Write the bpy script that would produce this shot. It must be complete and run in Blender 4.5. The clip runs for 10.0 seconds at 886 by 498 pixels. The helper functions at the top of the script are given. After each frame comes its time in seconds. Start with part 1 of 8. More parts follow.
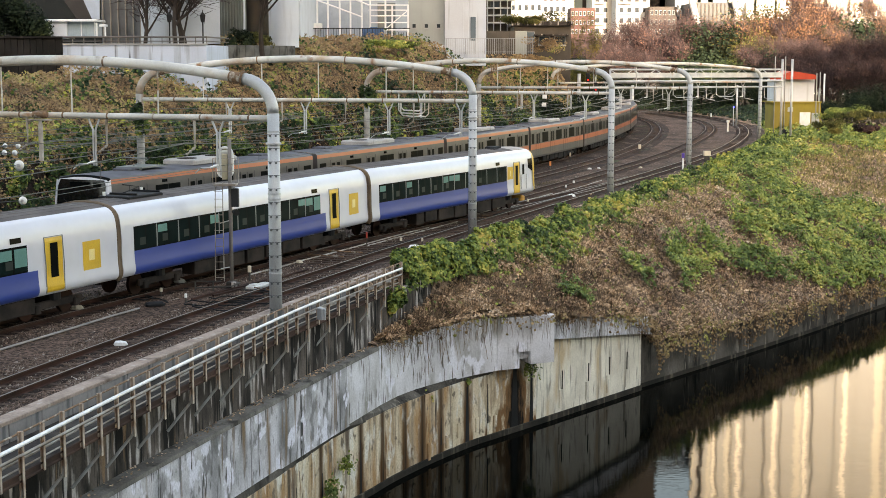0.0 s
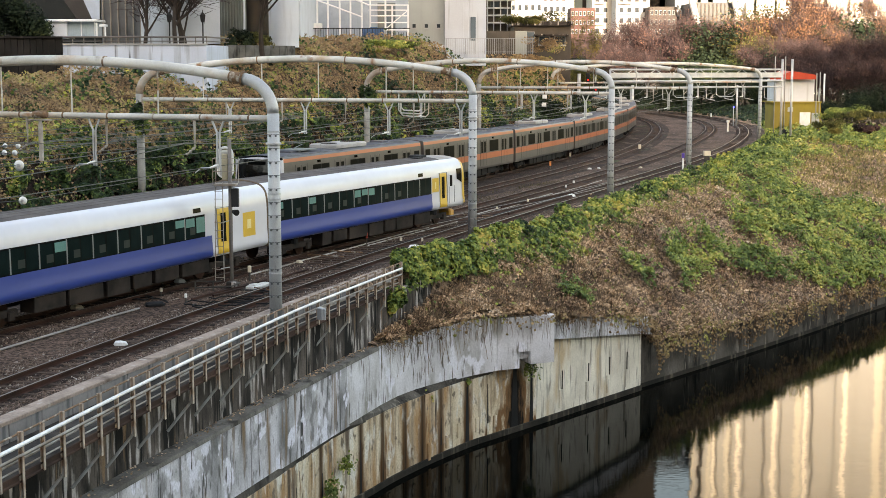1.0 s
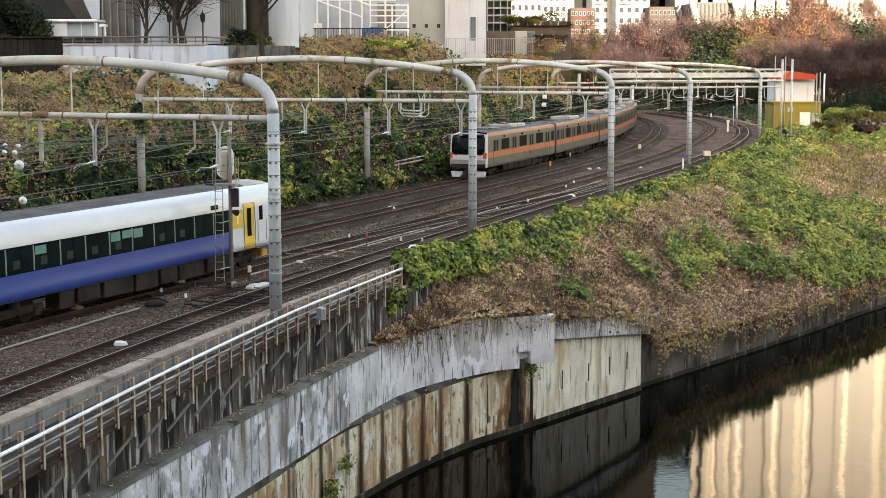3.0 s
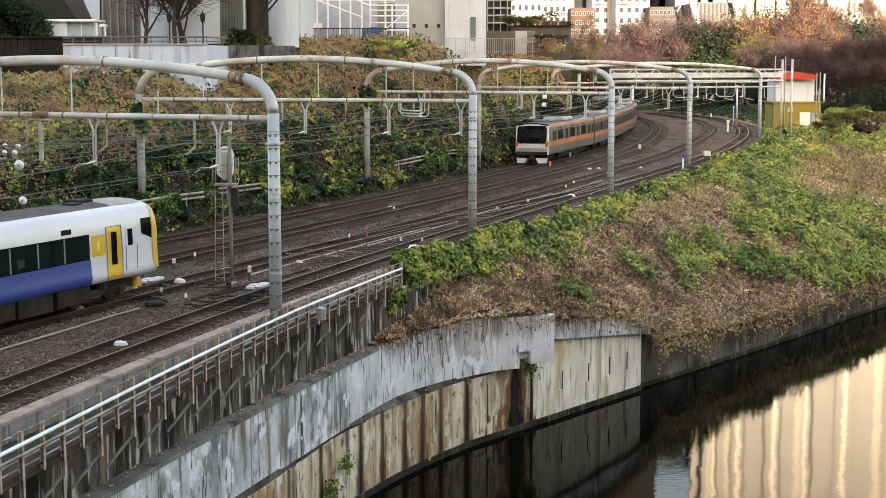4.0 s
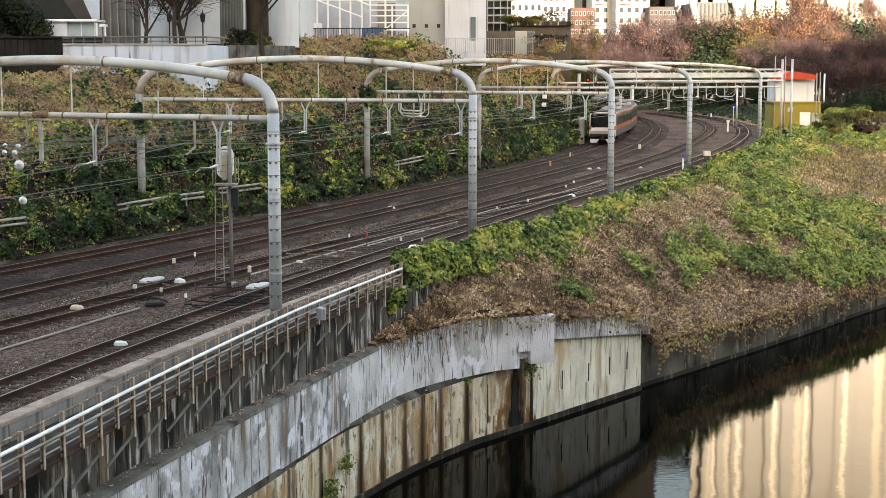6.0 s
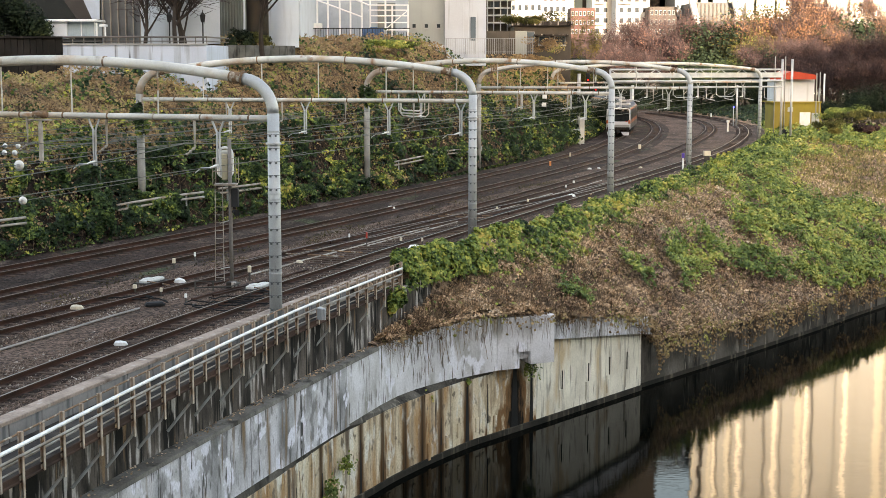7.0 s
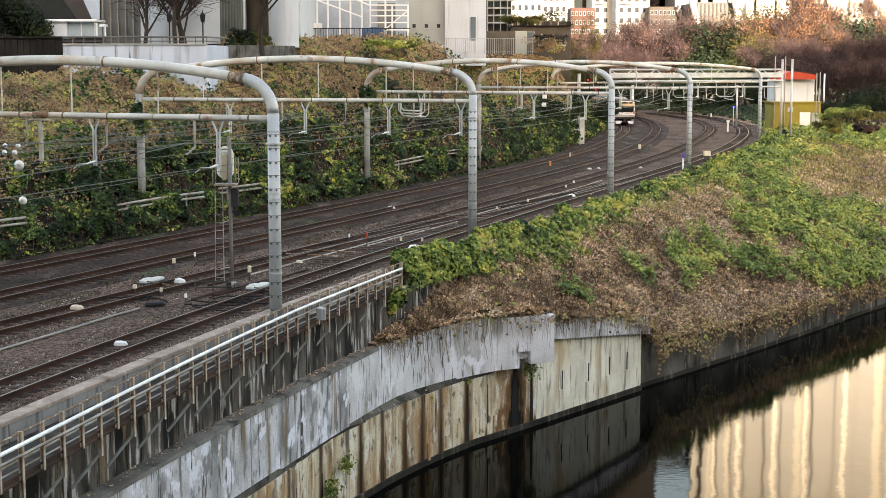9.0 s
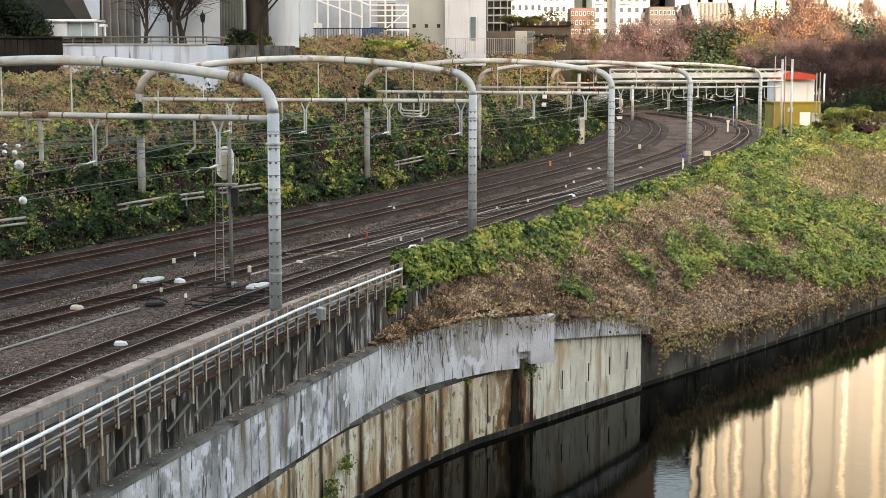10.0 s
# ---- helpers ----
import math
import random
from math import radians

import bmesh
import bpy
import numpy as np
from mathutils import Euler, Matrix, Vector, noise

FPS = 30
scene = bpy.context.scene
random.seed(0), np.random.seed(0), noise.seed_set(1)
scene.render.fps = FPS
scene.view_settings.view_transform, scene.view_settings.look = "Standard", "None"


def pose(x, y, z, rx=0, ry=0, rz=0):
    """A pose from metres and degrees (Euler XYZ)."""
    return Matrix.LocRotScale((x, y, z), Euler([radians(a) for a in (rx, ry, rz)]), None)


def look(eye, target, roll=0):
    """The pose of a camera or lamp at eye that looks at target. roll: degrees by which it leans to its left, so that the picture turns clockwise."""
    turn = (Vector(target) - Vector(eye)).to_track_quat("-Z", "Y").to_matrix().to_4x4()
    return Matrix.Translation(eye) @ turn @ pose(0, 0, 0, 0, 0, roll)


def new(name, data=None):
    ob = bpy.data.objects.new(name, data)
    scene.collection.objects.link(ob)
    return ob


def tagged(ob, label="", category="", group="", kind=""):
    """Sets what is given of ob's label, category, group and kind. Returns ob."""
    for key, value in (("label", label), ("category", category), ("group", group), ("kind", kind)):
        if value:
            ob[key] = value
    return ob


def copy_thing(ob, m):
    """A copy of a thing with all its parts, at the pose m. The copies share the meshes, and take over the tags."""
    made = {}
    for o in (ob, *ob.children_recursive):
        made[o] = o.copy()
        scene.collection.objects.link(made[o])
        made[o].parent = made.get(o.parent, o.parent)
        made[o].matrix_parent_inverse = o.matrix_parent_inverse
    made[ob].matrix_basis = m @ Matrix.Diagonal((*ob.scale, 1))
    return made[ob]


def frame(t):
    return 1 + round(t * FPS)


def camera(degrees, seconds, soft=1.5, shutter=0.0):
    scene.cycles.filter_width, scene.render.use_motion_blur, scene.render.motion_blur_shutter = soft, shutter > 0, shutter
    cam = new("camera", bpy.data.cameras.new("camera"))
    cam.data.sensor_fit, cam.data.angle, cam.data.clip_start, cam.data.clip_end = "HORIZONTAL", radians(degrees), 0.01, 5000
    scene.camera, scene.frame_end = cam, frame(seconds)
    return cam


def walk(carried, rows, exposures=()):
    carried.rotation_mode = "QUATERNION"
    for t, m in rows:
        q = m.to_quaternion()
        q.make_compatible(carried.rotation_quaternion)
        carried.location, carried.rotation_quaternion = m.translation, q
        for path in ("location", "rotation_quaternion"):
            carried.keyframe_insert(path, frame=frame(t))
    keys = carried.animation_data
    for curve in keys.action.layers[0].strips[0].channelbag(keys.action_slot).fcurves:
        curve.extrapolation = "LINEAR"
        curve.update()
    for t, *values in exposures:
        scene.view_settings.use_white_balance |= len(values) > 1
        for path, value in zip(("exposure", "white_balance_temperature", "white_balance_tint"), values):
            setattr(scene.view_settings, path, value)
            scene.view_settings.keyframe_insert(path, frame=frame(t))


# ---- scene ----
cam = camera(34.2, 10.0, soft=0.75)
walk(cam, [(0, pose(0, 0, 8.475, 82.8, 0, 0)), (10, pose(0, 0, 8.475, 82.8, 0, 0))], [(0, 2.58, 8750, 16), (4, 2.62, 8750, 16), (10, 2.68, 8750, 16)])

# ---- light ----
SUN_AZ, SUN_EL = 172.0, 11.0
world = bpy.data.worlds.new("sky")
scene.world = world
world.use_nodes = True
wt = world.node_tree
sky = wt.nodes.new("ShaderNodeTexSky")
sky.sky_type, sky.sun_disc = "NISHITA", False
sky.sun_elevation, sky.sun_rotation = radians(SUN_EL), radians(SUN_AZ)
sky.air_density, sky.dust_density, sky.ozone_density = 1.0, 1.6, 1.0
wt.nodes["Background"].inputs["Strength"].default_value = 0.18
wt.links.new(sky.outputs["Color"], wt.nodes["Background"].inputs["Color"])
lamp = bpy.data.lights.new("sun", "SUN")
lamp.energy, lamp.angle, lamp.color = 3.4, radians(0.6), (1.0, 0.965, 0.89)
sun_ob = new("sun", lamp)
sun_ob.matrix_world = look((0, 0, 60), (-math.sin(radians(SUN_AZ)) * 50, -math.cos(radians(SUN_AZ)) * 50, 60 - 50 * math.tan(radians(SUN_EL))))


# ---- materials ----
def nodes_of(m):
    m.use_nodes = True
    nt = m.node_tree
    return nt, nt.nodes["Principled BSDF"]


def mix_rgb(nt, fac, a, b, mode="MIX"):
    n = nt.nodes.new("ShaderNodeMix")
    n.data_type, n.blend_type = "RGBA", mode
    for sock, v in ((0, fac), (6, a), (7, b)):
        if isinstance(v, (int, float)):
            n.inputs[sock].default_value = v
        elif isinstance(v, tuple):
            n.inputs[sock].default_value = (*v, 1)
        else:
            nt.links.new(v, n.inputs[sock])
    return n.outputs[2]


def noise_of(nt, co, scale, detail=4, stretch=None, lo=0.35, hi=0.65):
    if stretch:
        mp = nt.nodes.new("ShaderNodeMapping")
        mp.inputs["Scale"].default_value = stretch
        nt.links.new(co, mp.inputs["Vector"])
        co = mp.outputs[0]
    n = nt.nodes.new("ShaderNodeTexNoise")
    n.inputs["Scale"].default_value, n.inputs["Detail"].default_value = scale, detail
    nt.links.new(co, n.inputs["Vector"])
    r = nt.nodes.new("ShaderNodeMapRange")
    r.inputs["From Min"].default_value, r.inputs["From Max"].default_value = lo, hi
    nt.links.new(n.outputs["Fac"], r.inputs["Value"])
    return r.outputs[0]


def mat(name, c1, c2=None, scale=0.8, fine=14, rough=0.8, metal=0.0, bump=0.2, dist=0.008, streaks=(), vary=0.0, grain=0.13, spots=(), cells=0):
    """A surface with two colours in large patches, a fine grain, and optional run-down streaks or spots: (colour, scale, lo, hi, stretch)."""
    m = bpy.data.materials.new(name)
    nt, b = nodes_of(m)
    co = nt.nodes.new("ShaderNodeTexCoord").outputs["Object"]
    c2 = c2 or tuple(v * 0.75 for v in c1)
    col = mix_rgb(nt, noise_of(nt, co, scale), c1, c2)
    for c, sc, lo, hi, st in tuple(streaks) + tuple(spots):
        col = mix_rgb(nt, noise_of(nt, co, sc, 5, st, lo, hi), col, c)
    f = noise_of(nt, co, fine, 5, None, 0.25, 0.75)
    lum = nt.nodes.new("ShaderNodeMapRange")
    lum.inputs["To Min"].default_value, lum.inputs["To Max"].default_value = 1 - grain, 1 + grain * 0.7
    nt.links.new(f, lum.inputs["Value"])
    col = mix_rgb(nt, 1.0, col, lum.outputs[0], "MULTIPLY")
    if cells:
        vor = nt.nodes.new("ShaderNodeTexVoronoi")
        vor.inputs["Scale"].default_value = cells
        nt.links.new(co, vor.inputs["Vector"])
        sep = nt.nodes.new("ShaderNodeSeparateColor")
        nt.links.new(vor.outputs["Color"], sep.inputs[0])
        cm = nt.nodes.new("ShaderNodeMapRange")
        cm.inputs["From Min"].default_value, cm.inputs["From Max"].default_value = 0.1, 0.95
        cm.inputs["To Min"].default_value, cm.inputs["To Max"].default_value = 0.3, 1.9
        nt.links.new(sep.outputs[0], cm.inputs["Value"])
        col = mix_rgb(nt, 1.0, col, cm.outputs[0], "MULTIPLY")
    if vary:
        info = nt.nodes.new("ShaderNodeObjectInfo").outputs["Random"]
        hsv = nt.nodes.new("ShaderNodeHueSaturation")
        mr = nt.nodes.new("ShaderNodeMapRange")
        mr.inputs["To Min"].default_value, mr.inputs["To Max"].default_value = 1 - vary, 1 + vary
        nt.links.new(info, mr.inputs["Value"])
        nt.links.new(mr.outputs[0], hsv.inputs["Value"])
        nt.links.new(col, hsv.inputs["Color"])
        col = hsv.outputs[0]
    nt.links.new(col, b.inputs["Base Color"])
    b.inputs["Roughness"].default_value, b.inputs["Metallic"].default_value = rough, metal
    b.inputs["Specular IOR Level"].default_value = 0.5 if rough < 0.6 else 0.15
    if bump:
        bp = nt.nodes.new("ShaderNodeBump")
        bp.inputs["Strength"].default_value, bp.inputs["Distance"].default_value = bump, dist
        nt.links.new(f, bp.inputs["Height"])
        nt.links.new(bp.outputs[0], b.inputs["Normal"])
    return m


def paint(name, c, rough=0.35, dirt=0.15, metal=0.0, coat=0.0, spec=0.5):
    """Painted sheet metal with faint uneven dirt."""
    m = mat(name, c, tuple(v * (1 - dirt) for v in c), scale=1.3, fine=22, rough=rough, metal=metal, bump=0.04, dist=0.003, grain=0.12,
            streaks=[(tuple(v * 0.62 + 0.02 * min(1, 4 * v) for v in c), 2.0, 0.58, 0.85, (3, 3, 0.4))])
    m.node_tree.nodes["Principled BSDF"].inputs["Coat Weight"].default_value = coat
    m.node_tree.nodes["Principled BSDF"].inputs["Specular IOR Level"].default_value = spec
    return m


def leafy(name, stops, rough=0.65, own=0.30):
    """Leaves whose colour differs from place to place, and by own from leaf to leaf."""
    m = bpy.data.materials.new(name)
    nt, b = nodes_of(m)
    geo = nt.nodes.new("ShaderNodeNewGeometry")
    co = nt.nodes.new("ShaderNodeTexCoord").outputs["Object"]
    big = noise_of(nt, co, 0.22, 3, None, 0.3, 0.7)
    mid = noise_of(nt, co, 0.9, 3, None, 0.3, 0.7)
    add = nt.nodes.new("ShaderNodeMath")
    add.operation = "MULTIPLY_ADD"
    nt.links.new(geo.outputs["Random Per Island"], add.inputs[0])
    add.inputs[1].default_value = own
    mul = nt.nodes.new("ShaderNodeMath")
    mul.operation = "MULTIPLY_ADD"
    nt.links.new(big, mul.inputs[0])
    mul.inputs[1].default_value = 0.48 - 0.5 * own
    m2 = nt.nodes.new("ShaderNodeMath")
    m2.operation = "MULTIPLY"
    nt.links.new(mid, m2.inputs[0])
    m2.inputs[1].default_value = 0.52 - 0.5 * own
    nt.links.new(m2.outputs[0], mul.inputs[2])
    nt.links.new(mul.outputs[0], add.inputs[2])
    ramp = nt.nodes.new("ShaderNodeValToRGB")
    el = ramp.color_ramp.elements
    while len(el) < len(stops):
        el.new(0.5)
    for e, (p, c) in zip(el, stops):
        e.position, e.color = p, (*c, 1)
    wide = nt.nodes.new("ShaderNodeMapRange")
    wide.inputs["From Min"].default_value, wide.inputs["From Max"].default_value = 0.22, 0.86
    nt.links.new(add.outputs[0], wide.inputs["Value"])
    nt.links.new(wide.outputs[0], ramp.inputs[0])
    nt.links.new(ramp.outputs[0], b.inputs["Base Color"])
    b.inputs["Roughness"].default_value = rough
    b.inputs["Specular IOR Level"].default_value = 0.2
    return m


BALLAST = mat("ballast", (0.13, 0.083, 0.064), (0.072, 0.046, 0.035), scale=0.22, fine=9, rough=0.95, bump=0.9, dist=0.05, grain=0.4, cells=11,
              spots=[((0.05, 0.032, 0.025), 0.45, 0.48, 0.62, (1, 0.4, 1)), ((0.26, 0.215, 0.185), 3.2, 0.66, 0.72, (1, 0.5, 1))])
BALLAST_OLD = mat("old_dark_ballast", (0.050, 0.031, 0.025), (0.024, 0.0155, 0.0125), scale=0.3, fine=9, rough=0.95, bump=0.9, dist=0.05, grain=0.4, cells=10,
                  spots=[((0.115, 0.085, 0.07), 0.5, 0.55, 0.7, (1, 0.3, 1)), ((0.05, 0.06, 0.03), 0.35, 0.62, 0.7, (1, 0.4, 1))])
# rust dust and the rails' own shade, both put into one dark colour
BALLAST_RUST_SHADE = mat("rust_and_shade_ballast", (0.030, 0.015, 0.011), (0.012, 0.007, 0.005), scale=0.3, fine=9, rough=0.95, bump=0.8, dist=0.04, grain=0.4, cells=11)
RAIL = mat("rail_steel", (0.055, 0.021, 0.014), (0.020, 0.009, 0.006), rough=0.7, metal=0.2, bump=0.2)
RAIL_TOP = mat("worn_rail_top", (0.14, 0.095, 0.078), (0.055, 0.034, 0.027), scale=0.4, rough=0.5, metal=0.35, bump=0.05)
RAIL_WORN = mat("bright_rail_top", (0.22, 0.18, 0.16), (0.07, 0.05, 0.04), scale=0.25, rough=0.35, metal=0.6, bump=0.05)
SLEEPER = mat("sleeper", (0.09, 0.058, 0.043), (0.05, 0.033, 0.026), rough=0.95, vary=0.3, bump=0.5)
CONC_DARK = mat("stained_concrete", (0.125, 0.104, 0.09), (0.048, 0.039, 0.034), scale=0.6, fine=16, rough=0.9, bump=0.15, grain=0.25,
                streaks=[((0.012, 0.011, 0.010), 0.8, 0.47, 0.62, (1.4, 1.4, 0.4)), ((0.46, 0.42, 0.39), 1.5, 0.55, 0.64, (2.2, 2.2, 0.4)), ((0.010, 0.0095, 0.009), 2.0, 0.56, 0.64, (3.0, 3.0, 0.14)), ((0.22, 0.14, 0.085), 1.2, 0.63, 0.72, (2, 2, 0.3))])
CONC_LIGHT = mat("whitewashed_concrete", (0.66, 0.645, 0.675), (0.42, 0.405, 0.41), scale=0.7, fine=16, rough=0.85, bump=0.12, grain=0.22,
                 streaks=[((0.17, 0.168, 0.165), 0.5, 0.48, 0.66, (1.2, 1.2, 0.7)), ((0.05, 0.048, 0.046), 1.6, 0.58, 0.70, (2.6, 2.6, 0.16)), ((0.71, 0.70, 0.755), 1.3, 0.56, 0.60, (1, 1, 0.75)), ((0.24, 0.23, 0.23), 2.6, 0.54, 0.62, (1, 1, 0.6)), ((0.10, 0.095, 0.09), 4.5, 0.60, 0.66, (1.5, 1.5, 0.2)), ((0.22, 0.15, 0.095), 1.2, 0.56, 0.70, (2.4, 2.4, 0.2))])
CONC_RUST = mat("rust_stained_concrete", (0.72, 0.62, 0.46), (0.56, 0.45, 0.31), scale=0.55, fine=14, rough=0.9, bump=0.35, dist=0.03, grain=0.25,
                streaks=[((0.42, 0.25, 0.125), 0.55, 0.50, 0.64, (1.6, 1.6, 0.4)), ((0.34, 0.26, 0.18), 1.1, 0.52, 0.62, (2.6, 2.6, 0.3)), ((0.70, 0.66, 0.57), 1.3, 0.54, 0.64, (1.6, 1.6, 0.7)), ((0.15, 0.11, 0.08), 0.7, 0.58, 0.66, (2.6, 2.6, 0.22)), ((0.012, 0.010, 0.008), 0.75, 0.615, 0.66, (2.0, 2.0, 0.2)), ((0.20, 0.16, 0.12), 2.2, 0.58, 0.66, (1.4, 1.4, 0.8)), ((0.25, 0.13, 0.06), 1.5, 0.63, 0.72, (2, 2, 0.35))])


def wash_stain(name, centre, across, top, half0, spread, dark, base):
    """Concrete blackened by an outlet: a wet streak about a centre, widening as it runs down from top."""
    m = base.copy()
    m.name = name
    nt_, b_ = m.node_tree, m.node_tree.nodes["Principled BSDF"]
    old = b_.inputs["Base Color"].links[0].from_socket
    co_ = nt_.nodes.new("ShaderNodeTexCoord").outputs["Object"]

    def calc(op, p, q, r=None):
        n_ = nt_.nodes.new("ShaderNodeMath")
        n_.operation = op
        for i_, v_ in enumerate((p, q, r)):
            if v_ is None:
                continue
            if isinstance(v_, (int, float)):
                n_.inputs[i_].default_value = v_
            else:
                nt_.links.new(v_, n_.inputs[i_])
        return n_.outputs[0]
    dot = nt_.nodes.new("ShaderNodeVectorMath")
    dot.operation = "DOT_PRODUCT"
    nt_.links.new(co_, dot.inputs[0])
    dot.inputs[1].default_value = (*across, 0)
    off = calc("ABSOLUTE", calc("SUBTRACT", dot.outputs["Value"], centre[0] * across[0] + centre[1] * across[1]), 0)
    sep_ = nt_.nodes.new("ShaderNodeSeparateXYZ")
    nt_.links.new(co_, sep_.inputs[0])
    fall = calc("MAXIMUM", calc("SUBTRACT", top, sep_.outputs["Z"]), 0)
    ragged = noise_of(nt_, co_, 1.7, 5, (1.5, 1.5, 0.45), 0.3, 0.7)
    half = calc("MULTIPLY", calc("MULTIPLY_ADD", calc("POWER", fall, 1.6), spread, half0), calc("MULTIPLY_ADD", ragged, 1.5, 0.25))
    edge = nt_.nodes.new("ShaderNodeMapRange")
    nt_.links.new(calc("SUBTRACT", half, off), edge.inputs["Value"])
    edge.inputs["From Min"].default_value, edge.inputs["From Max"].default_value = -0.22, 0.10
    nt_.links.new(mix_rgb(nt_, edge.outputs[0], old, dark), b_.inputs["Base Color"])
    return m


HALO, SOOT = (0.19, 0.10, 0.045), (0.010, 0.008, 0.006)
CONC_STAIN = wash_stain("outlet_halo", (3.35, 64.83), (0.64, 0.77), -4.7, 0.22, 0.20, HALO, CONC_RUST)
CONC_STAIN = wash_stain("black_stained_concrete", (3.35, 64.83), (0.64, 0.77), -4.7, 0.10, 0.10, SOOT, CONC_STAIN)
for wx, wy, wtop, wide in ((1.06, 62.0, -5.3, 0.20), (-0.1, 60.2, -6.0, 0.10), (-1.57, 57.6, -5.5, 0.10), (-3.15, 54.2, -5.7, 0.16), (-4.6, 51.0, -6.0, 0.2), (2.0, 63.3, -5.2, 0.1), (-2.4, 55.9, -5.6, 0.12), (-0.9, 58.9, -5.2, 0.1)):
    CONC_RUST = wash_stain("rust_stained_concrete", (wx, wy), (0.50, 0.866), wtop, wide * 0.7, 0.05, HALO, CONC_RUST)
    CONC_RUST = wash_stain("rust_stained_concrete", (wx, wy), (0.50, 0.866), wtop - 0.5, wide * 0.15, 0.02, SOOT, CONC_RUST)
CONC_PALE = mat("pale_concrete", (0.80, 0.75, 0.63), (0.62, 0.57, 0.47), scale=0.6, fine=16, rough=0.85, bump=0.1, grain=0.15,
                streaks=[((0.14, 0.115, 0.09), 1.0, 0.57, 0.68, (2.4, 2.4, 0.14)), ((0.55, 0.42, 0.27), 0.8, 0.55, 0.7, (1.4, 1.4, 0.4)), ((0.36, 0.325, 0.265), 2.2, 0.55, 0.66, (2, 2, 0.3))])
CONC_BEND = mat("cream_washed_concrete", (0.70, 0.685, 0.70), (0.53, 0.51, 0.51), scale=0.7, fine=16, rough=0.85, bump=0.12, grain=0.2,
                streaks=[((0.30, 0.28, 0.25), 0.7, 0.52, 0.68, (1.3, 1.3, 0.5)), ((0.09, 0.082, 0.074), 1.7, 0.61, 0.72, (2.4, 2.4, 0.14)), ((0.72, 0.71, 0.75), 1.5, 0.56, 0.62, (1, 1, 0.7)), ((0.16, 0.145, 0.125), 4.0, 0.60, 0.66, (1.6, 1.6, 0.2))])
CONC_RIVER = mat("mossy_grey_concrete", (0.13, 0.118, 0.10), (0.06, 0.054, 0.045), scale=0.5, rough=0.9, bump=0.3, grain=0.3,
                 streaks=[((0.02, 0.018, 0.016), 0.9, 0.52, 0.66, (1.5, 1.5, 0.35)), ((0.24, 0.215, 0.18), 1.6, 0.6, 0.7, (2, 2, 0.35))])
# near black for the painted shade at the waterline and for drip slots
CONC_BLACK = mat("near_black_concrete", (0.04, 0.035, 0.028), (0.013, 0.012, 0.010), scale=0.5, rough=0.85, bump=0.2, grain=0.25,
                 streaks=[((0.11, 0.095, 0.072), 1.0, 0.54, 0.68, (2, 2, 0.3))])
SOIL = mat("dark_leaf_mould", (0.05, 0.032, 0.02), (0.02, 0.015, 0.010), scale=0.5, fine=6, rough=1.0, bump=0.9, dist=0.08, grain=0.5)
# kept near black so the colour carries the shade between ivy leaves
SOIL_HILL = mat("ivy_gap_shade_soil", (0.045, 0.029, 0.020), (0.012, 0.009, 0.007), scale=0.6, fine=6, rough=1.0, bump=0.9, dist=0.08, grain=0.5)
SOIL_LITTER = mat("hill_leaf_litter", (0.23, 0.145, 0.08), (0.10, 0.064, 0.038), scale=0.5, fine=6, rough=1.0, bump=0.9, dist=0.08, grain=0.5, cells=9, spots=[((0.03, 0.022, 0.015), 0.9, 0.56, 0.66, None)])
SOIL_DRY = mat("leaf_littered_soil", (0.36, 0.245, 0.17), (0.13, 0.086, 0.06), scale=0.6, fine=6, rough=1.0, bump=0.9, dist=0.08, grain=0.5, cells=7)
GALV = mat("galvanised_steel", (0.52, 0.53, 0.54), (0.38, 0.39, 0.40), scale=0.9, fine=30, rough=0.55, metal=0.35, bump=0.08,
           streaks=[((0.30, 0.20, 0.13), 0.8, 0.63, 0.78, (1, 1, 0.5)), ((0.2, 0.2, 0.2), 3, 0.62, 0.8, (3, 3, 0.3))])
RUSTY = mat("rusted_steel", (0.22, 0.135, 0.085), (0.12, 0.075, 0.05), scale=4, rough=0.9, bump=0.4, spots=[((0.45, 0.40, 0.34), 4, 0.52, 0.64, None)])
PIPE = mat("weathered_pale_paint", (0.62, 0.61, 0.58), (0.47, 0.455, 0.42), scale=0.6, fine=25, rough=0.6, bump=0.1,
           spots=[((0.40, 0.27, 0.17), 0.4, 0.56, 0.70, (1, 1, 1)), ((0.30, 0.17, 0.10), 1.5, 0.60, 0.70, (1, 1, 1)), ((0.30, 0.28, 0.25), 2.2, 0.62, 0.8, None)])
WHITE_PIPE = mat("white_pipe", (0.80, 0.80, 0.79), (0.62, 0.61, 0.60), rough=0.45, bump=0.05, spots=[((0.35, 0.22, 0.13), 1.6, 0.68, 0.8, None)])
POST = mat("rust_bled_post", (0.56, 0.48, 0.40), (0.24, 0.115, 0.06), scale=2.2, rough=0.85, bump=0.3, spots=[((0.10, 0.06, 0.04), 3.5, 0.56, 0.66, None), ((0.60, 0.55, 0.49), 2.6, 0.60, 0.66, None)])
WIRE = mat("wire", (0.10, 0.105, 0.105), rough=0.5, metal=0.5, bump=0)
INSUL = paint("white_porcelain", (0.82, 0.82, 0.8), rough=0.2)
BLACK = mat("soot_black", (0.02, 0.02, 0.022), (0.012, 0.012, 0.012), rough=0.7)


